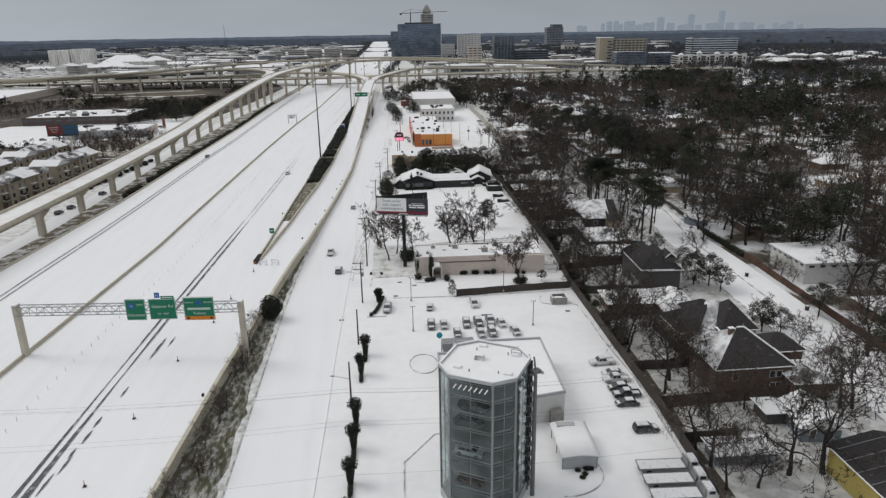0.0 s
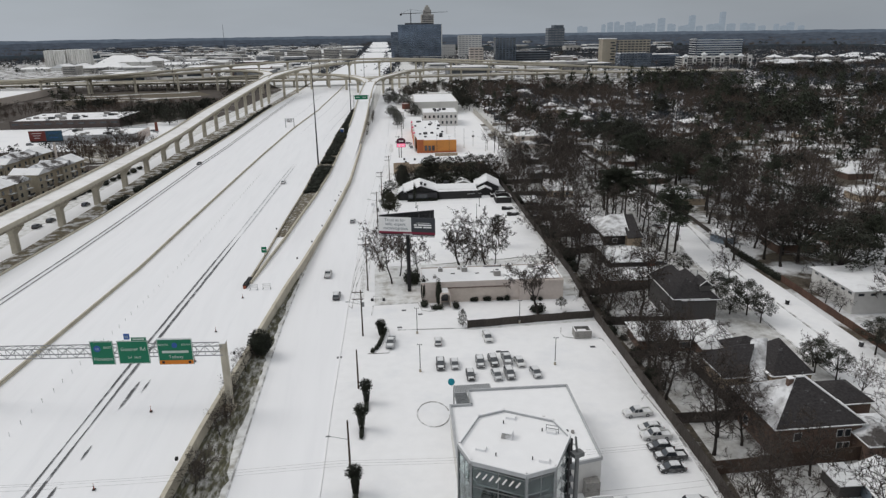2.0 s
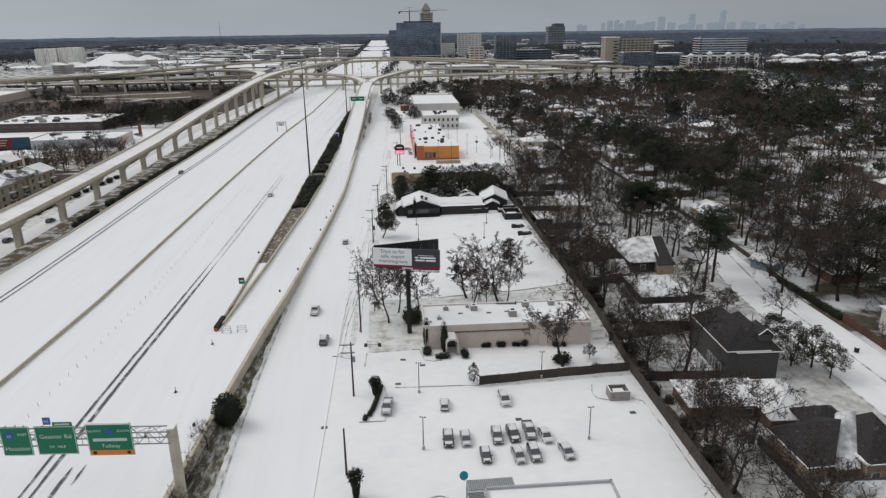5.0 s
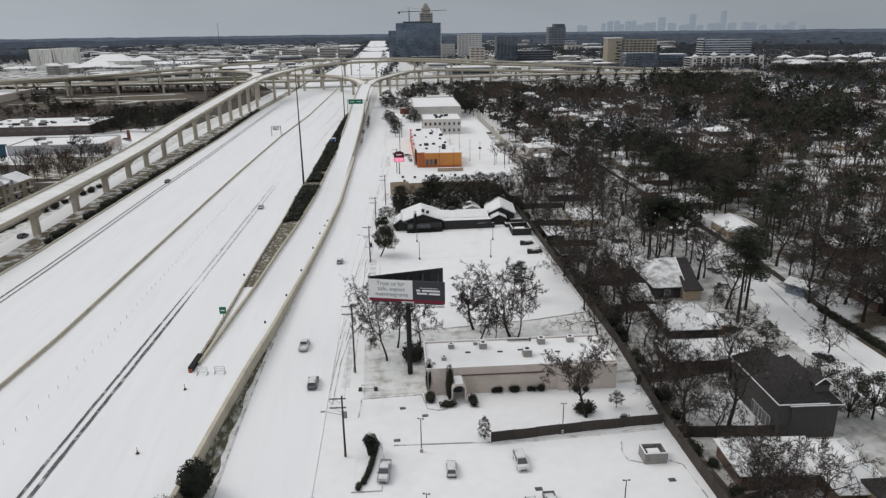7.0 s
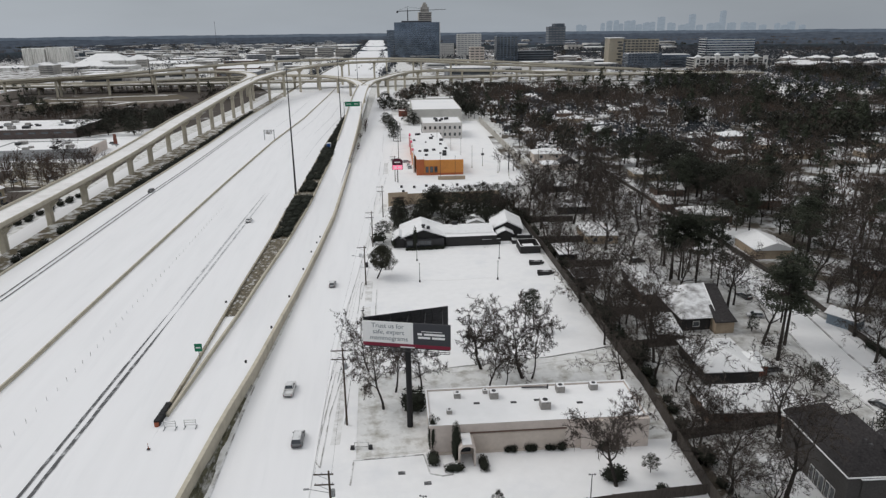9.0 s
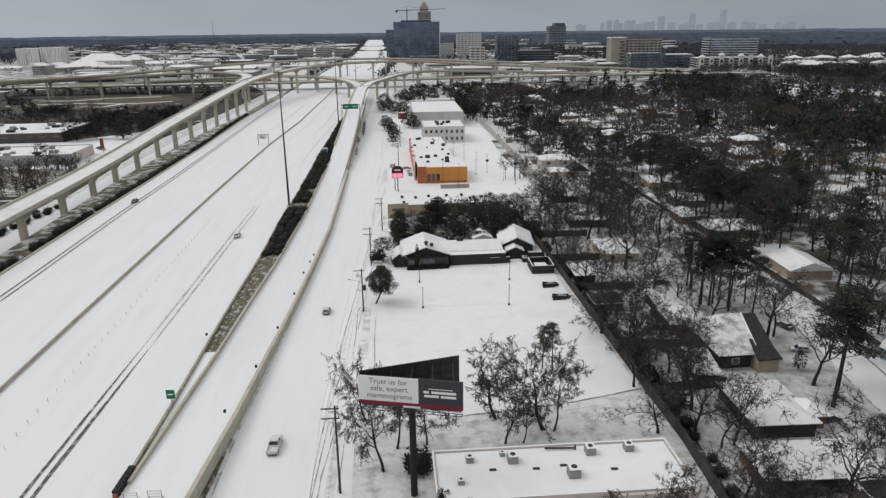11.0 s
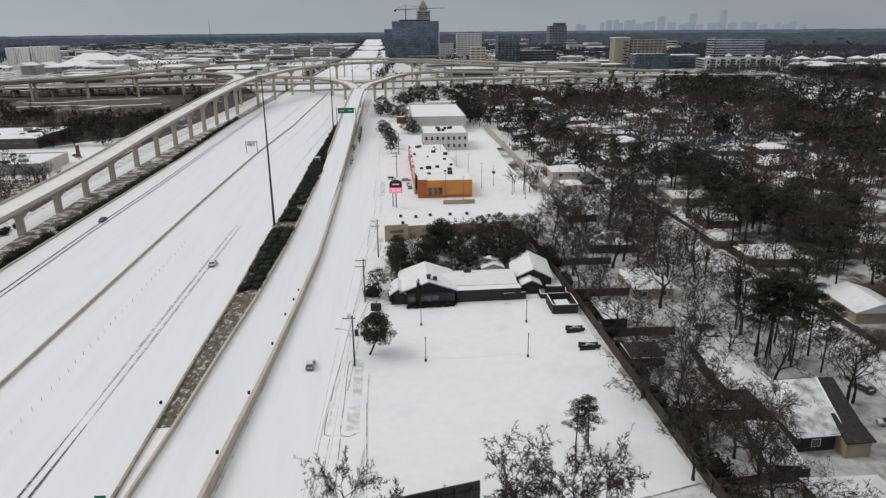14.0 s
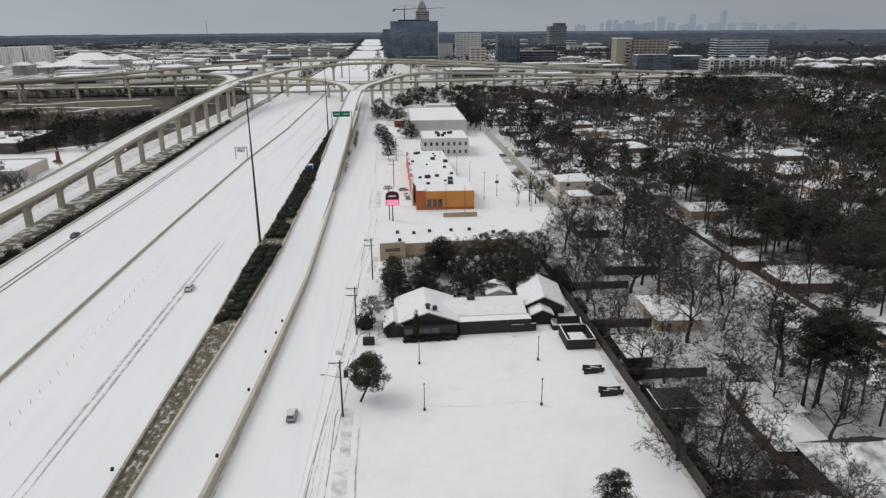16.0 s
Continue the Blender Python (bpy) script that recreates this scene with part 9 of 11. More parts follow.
for k in range(16):
    fp.box(41.5 + rf.uniform(-0.9, 0.9), 284.2 + rf.uniform(-0.6, 0.6), 0.085, 0.34, 0.2, 0.05, rf.uniform(0, 180))
solid("footprints", fp, M_TROD, "line of footprints across the untouched snow", "footprints", "stuff")
# a boxy blue and white cabinet among the median shrubs
bx = thing("roadside_cabinet", (-14.6, 468.0, FZ), -4, "blue and white roadside cabinet among the median shrubs", "cabinet")
part("body", Geo().box(0, 0, 1.7, 2.4, 2.0, 3.2, 0, 0.96), M_OFFWHITE, bx)
part("front_panel", Geo().box(0, -1.02, 2.0, 2.0, 0.06, 2.0), M_SIGNBLUE, bx, "blue front panel")
part("roof_snow", Geo().box(0, 0, 3.36, 2.3, 1.9, 0.14, 0, 0.92), M_SNOW, bx)
# brown growth and stains beside the ramp wall
for k, (x, y, h) in enumerate([(0.9, 470, 3.4), (1.5, 478, 3.8), (2.2, 512, 4.2), (2.6, 518, 3.6), (5.6, 540, 4.6), (5.9, 548, 5.2), (6.2, 556, 4.8), (6.4, 566, 5.4), (6.9, 580, 5.0), (7.2, 590, 4.2)]):
    plant(BARE_RED[k % 2], x + 0.6, y, h, "brown withered shrub against the ramp wall", "shrub", "ramp shrubs", name="withered_shrub", sq=0.9)

# wooden fences: a panel and a post at a time
def fence(pts, h, material, label, gap=3.6, group="wooden fences", rail=True):
    t = thing("fence", (0, 0, 0), 0, label, "fence", group)
    for (x0, y0), (x1, y1) in zip(pts, pts[1:]):
        L = math.hypot(x1 - x0, y1 - y0)
        n = max(1, round(L / gap))
        an = math.degrees(math.atan2(y1 - y0, x1 - x0))
        me = Geo().box(0, 0, h / 2 + 0.05, L / n - 0.12, 0.07, h - 0.1).mesh("panel", material)
        mp = Geo().box(0, 0, h / 2 + 0.06, 0.12, 0.14, h + 0.12).mesh("post", material)
        for k in range(n):
            u = (k + 0.5) / n
            p = part("panel", me, None, t)
            p.matrix_basis = pose(x0 + (x1 - x0) * u, y0 + (y1 - y0) * u, random.Random(k).uniform(-0.05, 0.04), 0, 0, an)
            q = part("post", mp, None, t)
            q.matrix_basis = pose(x0 + (x1 - x0) * k / n, y0 + (y1 - y0) * k / n, 0, 0, 0, an)
    return t


FENCE_LINE = [(50, 47.2), (77, 48.9), (102, 51.0), (161.5, 52.9), (193, 56.0), (242, 57.6), (278, 58.9), (304, 59.3), (335, 60.2)]
ly = list(range(60, 336, 6))
# one dark strip for both the litter and the shade beside the fence
sheet("ground_fence_litter_shade", [(lerp_line(FENCE_LINE, y) + 0.15, y) for y in ly], [(lerp_line(FENCE_LINE, y) + 2.6 + 1.6 * noise.noise((y * 0.06, 3.3, 0)), y) for y in ly], 0.06, M_LITTERSHADE, "leaf litter and painted shade along the long fence", "ground", 0.05)
fence([(47.2, 50), (48.9, 77), (51.0, 102), (52.9, 161.5), (56.0, 193), (57.6, 242), (58.9, 278), (59.3, 304), (60.2, 335)], 2.5, M_FENCE, "long dark weathered wooden fence behind the lots")
fence([(22.2, 160.4), (38, 161.4), (52.8, 162.0)], 2.0, M_FENCE, "dark wooden fence between two parking lots")
fence([(53.5, 175.4), (64, 176.6), (75, 178.4)], 2.2, M_FENCE, "dark wooden yard fence")
fence([(53.2, 157.6), (69.5, 155.8)], 2.2, M_FENCE, "dark wooden yard fence")
fence([(56.2, 208.9), (72.4, 209.6)], 2.2, M_FENCE, "dark wooden yard fence")
fence([(52.2, 139.4), (57.0, 140.2), (60.0, 141.4)], 2.2, M_FENCE, "dark wooden yard fence")
fence([(51.6, 116.0), (63.4, 115.6)], 2.2, M_FENCE, "dark wooden yard fence")
fence([(51.2, 101.6), (63.5, 102.0), (76, 102.2), (86.5, 103)], 2.6, M_FENCE_R, "red-brown wooden fence behind the cottage")
fence([(50.0, 90.8), (60, 91.0)], 2.2, M_FENCE, "dark wooden yard fence")
fence([(57.2, 227.6), (73.6, 226.4), (72.4, 245.0)], 2.2, M_FENCE, "dark wooden yard fence")
fence([(58.6, 262), (75, 261)], 2.2, M_FENCE, "dark wooden yard fence")
fence([(59.0, 286), (74, 285)], 2.2, M_FENCE, "dark wooden yard fence")
fence([(59.6, 310), (78, 309)], 2.2, M_FENCE, "dark wooden yard fence")
fence([(104.0, 84), (106.0, 114.7), (108.0, 146.6), (110.3, 178.0)], 2.0, M_FENCE_RED, "red-brown wooden fence along the street")
fence([(111.2, 204.0), (115.0, 238), (117.0, 286), (117.4, 340), (119, 400)], 1.5, M_FENCE, "long dark wooden fence along the street")
fence([(64, 119), (64, 135)], 2.0, M_FENCE, "dark wooden yard fence")
# bins, pool surround and garden clutter
for x, y, m in [(62.6, 86.0, M_DARKM), (63.4, 86.0, M_DARKM), (104.2, 139.0, M_DARKM), (102.6, 163.0, M_BLACK)]:
    t = thing("wheelie_bin", (x, y, 0), 8, "dark wheeled bin with snow on its lid", "bin", "wheeled bins")
    part("body", Geo().box(0, 0, 0.55, 0.6, 0.65, 1.05, 0, 1.12), m, t)
    part("lid", Geo().box(0, 0, 1.12, 0.7, 0.75, 0.08), m, t)
    part("lid_snow", Geo().box(0, 0, 1.19, 0.62, 0.66, 0.07), M_SNOW, t)
    part("axle", Geo().tube((-0.35, 0.28, 0.12), (0.35, 0.28, 0.12), 0.1, 0.1, 8), M_BLACK, t)
plot("pavement_patio", [(63.5, 157.6), (69.2, 157.2), (70.6, 170), (65, 170.5)], 0.09, M_SNOW, "snowy stone patio beside the grey house")
pl = thing("garden_pool", (61.6, 163.5, 0), 12, "small oval garden pool with a snowy rim", "pool")
part("rim", Geo().prism(arc(0, 0, 2.6, 2.0, 0, 345, 20), 0.05, 0.2), M_ROOFPATCH, pl)
part("cover", Geo().prism(arc(0, 0, 2.1, 1.6, 0, 345, 20), 0.2, 0.23), M_YARD, pl, "dull green pool cover")
for x, y in [(66.0, 165.0), (67.2, 166.4), (65.6, 167.4)]:
    t = thing("garden_chair", (x, y, 0.09), (x * 70) % 360, "snow-laden grey garden chair on the patio", "chair", "garden chairs")
    part("seat", Geo().box(0, 0, 0.42, 0.55, 0.55, 0.06), M_STEEL, t)
    part("backrest", Geo().box(0, 0.26, 0.75, 0.55, 0.06, 0.6), M_STEEL, t)
    part("seat_snow", Geo().box(0, 0, 0.5, 0.5, 0.5, 0.12, 0, 0.85), M_SNOW, t)
    for sx in (-1, 1):
        for sy2 in (-1, 1):
            part("leg", Geo().box(sx * 0.24, sy2 * 0.24, 0.2, 0.04, 0.04, 0.4), M_STEEL, t)


# ---- beyond the far frontage road: townhouses, warehouses ----
def townhouses(x, y, rz, units, label):
    """A terrace of beige gabled units; its front looks along local +x."""
    t = thing("townhouse_row", (x, y, 0), rz, label, "apartment building", "beige townhouse rows")
    uw = 9.5
    for k in range(units):
        cy = (k - (units - 1) / 2) * uw
        e_ = (0.9, 0.0)[k % 2]
        part("wall", Geo().box(e_ / 2, cy, 4.9, 11 + e_, uw - 0.1, 9.8), M_TAUPE if k % 2 else M_DIMTAN, t)
        zr = 12.6 if k % 2 else 12.0
        rg = Geo()
        if k % 2:
            rg.add([(-6.2, cy - uw / 2, 9.8), (6.4, cy - uw / 2, 9.8), (6.4, cy + uw / 2, 9.8), (-6.2, cy + uw / 2, 9.8), (0, cy - uw / 2, zr), (0, cy + uw / 2, zr)], [(0, 1, 4), (1, 2, 5, 4), (2, 3, 5), (3, 0, 4, 5), (0, 3, 2, 1)])
        else:
            rg.add([(-6.2, cy - uw / 2, 9.8), (7.2, cy - uw / 2, 9.8), (7.2, cy + uw / 2, 9.8), (-6.2, cy + uw / 2, 9.8), (-6.2, cy, zr), (7.2, cy, zr)], [(0, 1, 5, 4), (2, 3, 4, 5), (1, 2, 5), (3, 0, 4), (0, 3, 2, 1)])
        part("roof", rg, M_SHINGLE_HALF if k % 3 else M_ROOFSNOW, t, "gable roof under patchy snow")
        for z in (1.6, 4.6, 7.6):
            for dy in (-2.4, 2.2):
                if z > 2 or dy < 0:
                    wp = part("window", Geo().box(5.52 + e_, cy + dy, z, 0.1, 1.4, 1.6), M_GLASS, t)
        bal = part("balcony", Geo().box(6.2 + e_, cy + 2.2, 3.5, 1.4, 3.0, 0.25), M_OFFWHITE, t, "small balcony with snowy canopy")
        part("rail", Geo().box(6.85 + e_, cy + 2.2, 4.0, 0.08, 3.0, 0.9), M_DARKM, bal)
        part("canopy", Geo().box(6.1 + e_, cy + 2.2, 6.4, 1.3, 3.2, 0.18), M_SNOW, bal)
        part("garage_door", Geo().box(5.55 + e_, cy + 2.2, 1.2, 0.1, 2.8, 2.3), M_BRICK, t)
        for z in (4.6, 7.6):
            part("window", Geo().box(-5.55, cy - 1, z, 0.1, 1.2, 1.5), M_GLASS, t)
        if k in (0, units - 1):
            sgn = -1 if k == 0 else 1
            for z in (4.6, 7.6):
                for dx in (-2.5, 2.0):
                    part("window", Geo().box(dx, cy + sgn * (uw / 2 - 0.02), z, 1.2, 0.1, 1.5), M_GLASS, t)
    FOOT.append((x, y, 9, units * uw / 2 + 2))


townhouses(-147.5, 288.0, -9, 5, "row of beige three-storey townhouses with snowy gables")
townhouses(-142.0, 338.0, -9, 4, "row of beige three-storey townhouses with snowy gables")
townhouses(-172.0, 318.0, -9, 5, "second row of beige townhouses with snowy roofs")
townhouses(-168.0, 366.0, -9, 4, "second row of beige townhouses with snowy roofs")
townhouses(-196.0, 300.0, -9, 4, "third row of beige townhouses with snowy roofs")
townhouses(-198.0, 352.0, -9, 5, "third row of beige townhouses with snowy roofs")
plot("ground_townhouses", [(-131, 236), (-122.5, 320), (-123.5, 392), (-240, 396), (-240, 240)], 0.05, M_SCRUB, "brown leaf-strewn ground round the townhouses", "ground", 0.04)
for k in range(26):
    y = 262 + k * 4.6
    shrub(BUSH[k % 3], -132.5 + (y - 262) * 0.14 + (k % 3), y, 1.5, 2.2, 1.0, "brown shrubs before the townhouses", group="townhouse shrubs")

M_STOREBROWN = mat("dull_brown_brick", (0.092, 0.074, 0.070), rough=0.9, var=0.25, scale=1.5, bump=0.2)
sa = office("long_store", -222, 584, 78, 56, 5.6, 0, M_STOREBROWN, "long dark-brown store with a white roof", 10, 1, 0, 4.5, 1.2, 3.2)
sb2 = office("roadside_block", -173, 490.5, 52, 33, 5.0, 1, M_GREYPANEL, "flat pale roadside block under snow", 0, 0, 3, 2, 2, 1.2)
part("end_wall", Geo().box(26.2, 2, 2.8, 0.5, 26, 5.6), M_PINKWALL, sb2, "dull pink end wall")
office("hangar", -408, 800, 92, 188, 7.0, 2, M_CREAM, "long cream hangar with a ribbed snowy roof", 0, 0, 0)
rs = thing("roadside_sign", (-144.0, 512, 0), 0, "tall red roadside sign board", "sign")
part("board", Geo().box(0, 0, 5, 2.2, 0.4, 6.0, 0, 0.8), M_REDBRICK, rs)
part("post", Geo().tube((0, 0.4, 0), (0, 0.4, 5), 0.2, 0.2, 6), M_STEEL, rs)
for x, y, s_ in [(-190, 500, 2.2), (-165, 497, 1.6), (-180, 478, 1.8), (-158, 482, 2.0), (-240, 600, 2.4), (-225, 585, 2.0), (-205, 596, 2.6), (-250, 575, 2.0)]:
    base = sa if y > 550 else sb2
    bx_, by_ = (-222, 584) if y > 550 else (-173, 490.5)
    part("roof_unit", Geo().box(x - bx_, y - by_, (5.6 if y > 550 else 5.0) + s_ * 0.4, s_ * 1.6, s_ * 1.3, s_ * 0.8), M_ACUNIT, base, "grey rooftop unit")
ru = random.Random(176)
for k in range(22):
    x, y, s_ = ru.uniform(-255, -190), ru.uniform(562, 606), ru.uniform(0.8, 2.2)
    part("roof_unit", Geo().box(x + 222, y - 584, 5.6 + s_ * 0.4, s_ * 2.0, s_ * 1.5, s_ * 0.8), ru.choice([M_ACUNIT, M_DARKM, M_STEEL]), sa, "rooftop unit or duct")
for k in range(14):
    x, y, w_ = ru.uniform(-254, -192), ru.uniform(560, 608), ru.uniform(3, 9)
    part("bare_patch", Geo().prism([(x + 222 + w_ * (0.5 + 0.3 * ru.random()) * math.cos(q * 0.7), y - 584 + w_ * 0.4 * (0.6 + 0.4 * ru.random()) * math.sin(q * 0.7)) for q in range(9)], 5.7, 5.72), M_YARD, sa, "wet patch where the roof shows through the snow")
for k in range(12):
    x, y, s_ = ru.uniform(-196, -152), ru.uniform(477, 504), ru.uniform(0.6, 1.6)
    part("roof_unit", Geo().box(x + 173, y - 490.5, 5.0 + s_ * 0.45, s_ * 1.8, s_ * 1.4, s_ * 0.9), ru.choice([M_ACUNIT, M_DARKM, M_STEEL]), sb2, "rooftop unit or duct")
plot("ground_brown_slope", [(-184, 468), (-143, 461), (-133, 430), (-134, 400), (-160, 404), (-170, 440)], 0.09, M_BANK, "brown overgrown slope beside the flyover", "ground", 0.08)
for k, (x, y, h) in enumerate([(-176.1, 559.7, 14.5), (-166.5, 566, 11.5), (-148.8, 563.1, 12.5), (-137.0, 575, 14.5), (-142.5, 592, 14.0), (-157, 586, 12.0), (-260.2, 691, 9.0), (-246, 702, 9.0), (-321, 798, 10.0), (-309, 786, 8.5)]):
    plant(LOW_OAK[k % 2], x, y, h, "broad dark evergreen oak beside the stores", group="dark oaks by the stores", sq=1.35)
plant(BARE[1], -156.6, 466.9, 15.0, L_BARE, sq=1.1)
plant(BARE[3], -148.0, 460.5, 9.0, L_BARE, sq=1.1)
rh = random.Random(77)
for k in range(16):
    x, y = rh.uniform(-230, -128), rh.uniform(395, 640)
    if clear(x, y, 3):
        car("suv" if k % 2 else "sedan", x, y, rh.uniform(0, 180), [P_WHITE, P_SILVER, P_GREY, P_BLACK, P_RED][k % 5], "parked car under snow beyond the far frontage road", group="far parked cars")
# snowy paths across the meadow
for k, pts in enumerate([[(-330, 800), (-270, 812), (-222, 800), (-180, 812)], [(-320, 850), (-285, 842), (-255, 862), (-205, 868)], [(-222, 800), (-235, 770)]]):
    solid("ground_path_%d" % (k + 1), Geo().ribbon([(p[0], p[1], 0.1) for p in smooth_path([(a, b, 0) for a, b in pts], 10)], 2.2, -0.03, 0.0), M_SNOW, "snowy path across the brown meadow", "path", "structure")

# ---- the distant city ----
M_HAZEBLOCK = mat("distant_pale_wall", (0.42, 0.40, 0.37), rough=0.9, var=0.12, scale=0.06, bump=0, second=(0.27, 0.26, 0.25), lo=0.48, hi=0.62, second_scale=0.05)
M_HAZEGREY = mat("distant_grey_wall", (0.24, 0.25, 0.265), rough=0.9, var=0.12, scale=0.06, bump=0, second=(0.15, 0.16, 0.175), lo=0.48, hi=0.62, second_scale=0.05)
M_FARGLASS = mat("far_slate_wall", (0.095, 0.112, 0.135), rough=0.8, var=0.15, scale=0.05, bump=0, second=(0.15, 0.165, 0.185), lo=0.5, hi=0.6, second_scale=0.08)


def banded(name, x, y, w, d, h, rz, wall, band, label, floors, z0=3.0, bh=0.5, cols=0, roof_mat=None):
    """A tall block with a glass band for every floor, split in bays."""
    t = thing(name, (x, y, 0), rz, label, "office building")
    part("wall", Geo().box(0, 0, h / 2, w, d, h), wall, t)
    part("roof", Geo().box(0, 0, h + 0.2, w - 1.5, d - 1.5, 0.4), roof_mat or M_GREYPANEL, t)
    part("parapet", Geo().box(0, -d / 2 + 0.4, h + 0.6, w, 0.8, 1.2), wall, t)
    fh = (h - z0) / floors
    for k in range(floors):
        z = z0 + (k + 0.55) * fh
        if cols:
            for c in range(cols):
                part("window", Geo().box(-w / 2 + (c + 0.5) * w / cols, -d / 2 - 0.1, z, w / cols * 0.72, 0.3, fh * bh), band, t)
        else:
            part("window_band", Geo().box(0, -d / 2 - 0.1, z, w * 0.97, 0.3, fh * bh), band, t)
        part("window_band", Geo().box(-w / 2 - 0.1, 0, z, 0.3, d * 0.94, fh * bh), band, t)
    FOOT.append((x, y, w / 2 + 6, d / 2 + 6))
    return t


gb = banded("glass_office", 137.0, 1680.0, 101, 60, 80, -3, M_BLUEGLASS, M_BLUEGLASS, "big dark blue glass office block", 18, 6, 0.8)
part("lobby_band", Geo().box(16, -31, 9, 66, 1.5, 1.2), M_OFFWHITE, gb)
part("side_column", Geo().box(50.3, -30.2, 40, 1.6, 1.6, 80), M_OFFWHITE, gb)
part("penthouse", Geo().box(-1, 0, 82.2, 66, 36, 4.4), M_SIGNGREY, gb)
for k in range(17):
    part("spandrel", Geo().box(0, -30.35, 6 + (k + 1) * 4.35, 100.5, 0.25, 0.5), M_SPANDREL, gb)
ct = thing("tower_under_construction", (176, 1900, 0), 0, "pale stepped tower rising behind the glass block", "tower")
part("shaft", Geo().box(0, 0, 54, 32, 32, 108), M_HAZEBLOCK, ct)
for k in range(5):
    part("floor_band", Geo().box(0, -16.1, 86 + k * 4.4, 31, 0.3, 1.6), M_SIGNGREY, ct)
part("crown", Geo().box(0, 0, 114, 20, 20, 12).box(0, 0, 123, 13, 13, 7).box(0, 0, 128.5, 7, 7, 5), M_HAZEBLOCK, ct)
cr_ = thing("tower_crane", (132, 1890, 0), 0, "thin dark tower crane with a long jib", "crane")
part("mast", Geo().box(0, 0, 56, 2.2, 2.2, 112), M_DARKM, cr_)
part("jib", Geo().tube((-28, 0, 110), (98, 0, 114), 0.9, 0.5, 6), M_DARKM, cr_)
part("apex", Geo().tube((0, 0, 110), (0, 0, 121), 0.8, 0.3, 6), M_DARKM, cr_)
part("tie", Geo().tube((0, 0, 121), (55, 0, 112), 0.25, 0.25, 4).tube((0, 0, 121), (-26, 0, 111), 0.25, 0.25, 4), M_DARKM, cr_)
part("counterweight", Geo().box(-26, 0, 108, 5, 3, 4), M_DARKM, cr_)
banded("office_block", 298, 1470, 42, 34, 51, -3, M_BLUEGLASS, M_GLASS, "slim dark glass office tower", 11, 4, 0.7, 6)
banded("tan_tower", 203, 1260, 24, 20, 36, -3, M_CREAM, M_GLASS, "cream hotel tower with a flat top", 7, 6, 0.35, 3, M_SNOW)
banded("white_hotel", 262, 1720, 56, 26, 54, -3, M_OFFWHITE, M_HAZEGREY, "white hotel with rows of windows", 10, 8, 0.4, 7, M_SNOW)
banded("white_hotel", 214, 1780, 40, 26, 32, -3, M_OFFWHITE, M_HAZEGREY, "lower white hotel wing", 7, 5, 0.4, 8, M_SNOW)
M_HOSP = mat("dun_hospital_wall", (0.33, 0.295, 0.235), rough=0.9, var=0.12, scale=0.08, bump=0, second=(0.26, 0.235, 0.195), lo=0.5, hi=0.62, second_scale=0.06)
ho = banded("hospital", 520, 1340, 66, 40, 44, -6, M_HOSP, M_GLASS, "dun hospital block with dark window bays", 8, 6, 0.5, 9, M_SNOW)
ht = part("end_tower", Geo().box(-46, -6, 23.5, 26, 34, 47), M_HOSP, ho, "taller dun end block")
for k in range(7):
    part("window", Geo().box(-40 + 2.2 * (k % 2), -23.2, 9 + k * 5.2, 8.0, 0.3, 2.4), M_GLASS, ht)
part("glass_joint", Geo().box(-32, -12, 20, 4, 20, 40), M_FARGLASS, ho)
part("top_slab", Geo().box(-46, -6, 47.6, 28, 36, 1.2), M_SNOW, ho)
lg = banded("office_block", 488, 1240, 56, 40, 23, -8, M_FARGLASS, M_BLUEGLASS, "long low slate glass office", 5, 3, 0.6, 11, M_SNOW)
part("east_wing", Geo().box(54, 2, 10.5, 48, 36, 21), M_FARGLASS, lg)
for k in range(4):
    part("window_band", Geo().box(54, -16.2, 4.5 + k * 4.6, 46, 0.4, 2.4), M_BLUEGLASS, lg)
part("east_roof", Geo().box(54, 2, 21.2, 46, 34, 0.4), M_SNOW, lg)
banded("striped_office", 716, 1380, 92, 46, 44, -8, M_BLUEGLASS, M_OFFWHITE, "office block with white and dark glass bands", 9, 4, 0.26)
pg = banded("parking_garage", 604, 1170, 118, 40, 17, -8, M_HAZEBLOCK, M_GLASS, "cream apartment block with tall bays and small gables", 4, 2, 0.5, 0, M_SNOW)
for k in range(8):
    by = part("bay", Geo().box(-54 + k * 15.4, -21.6, 9.6 + (k % 3) * 0.7, 6.4, 3.2, 19.2 + (k % 3) * 1.4), M_OFFWHITE, pg, "projecting pale bay")
    for f in range(2):
        part("window", Geo().box(-54 + k * 15.4, -23.3, 4.6 + f * 8.0, 3.0, 0.3, 4.6), M_GLASS, by)
    if k % 2 == 0:
        g5 = hip_geo(8.0, 6.0, 19.2 + (k % 3) * 1.4, 3.6, 0.6)
        g5.v = [(x - 54 + k * 15.4, y - 20.6, z) for x, y, z in g5.v]
        part("bay_roof", g5, M_ROOFSNOW, by)
hf = banded("hotel_far", 664, 2400, 56, 40, 70, 0, M_FARGLASS, M_HAZEGREY, "slate-grey office block far off", 8, 6, 0.4, 5, M_FARGLASS)
part("upper_block", Geo().box(8, 0, 75, 34, 34, 10), M_FARGLASS, hf)
banded("office_block", 355, 1500, 92, 40, 22, -6, M_FARGLASS, M_GLASS, "long low slate-grey office", 4, 3, 0.55, 0, M_SNOW)
banded("glass_office", 92, 1860, 30, 50, 64, -3, M_BLUEGLASS, M_FARGLASS, "blue glass office half hidden by a larger one", 14, 5, 0.5)
office("pale_house", 604, 2000, 46, 30, 20, 0, M_HAZEBLOCK, "pale far house with a white roof", 4, 2, 0, 5, 4, 4, 7)
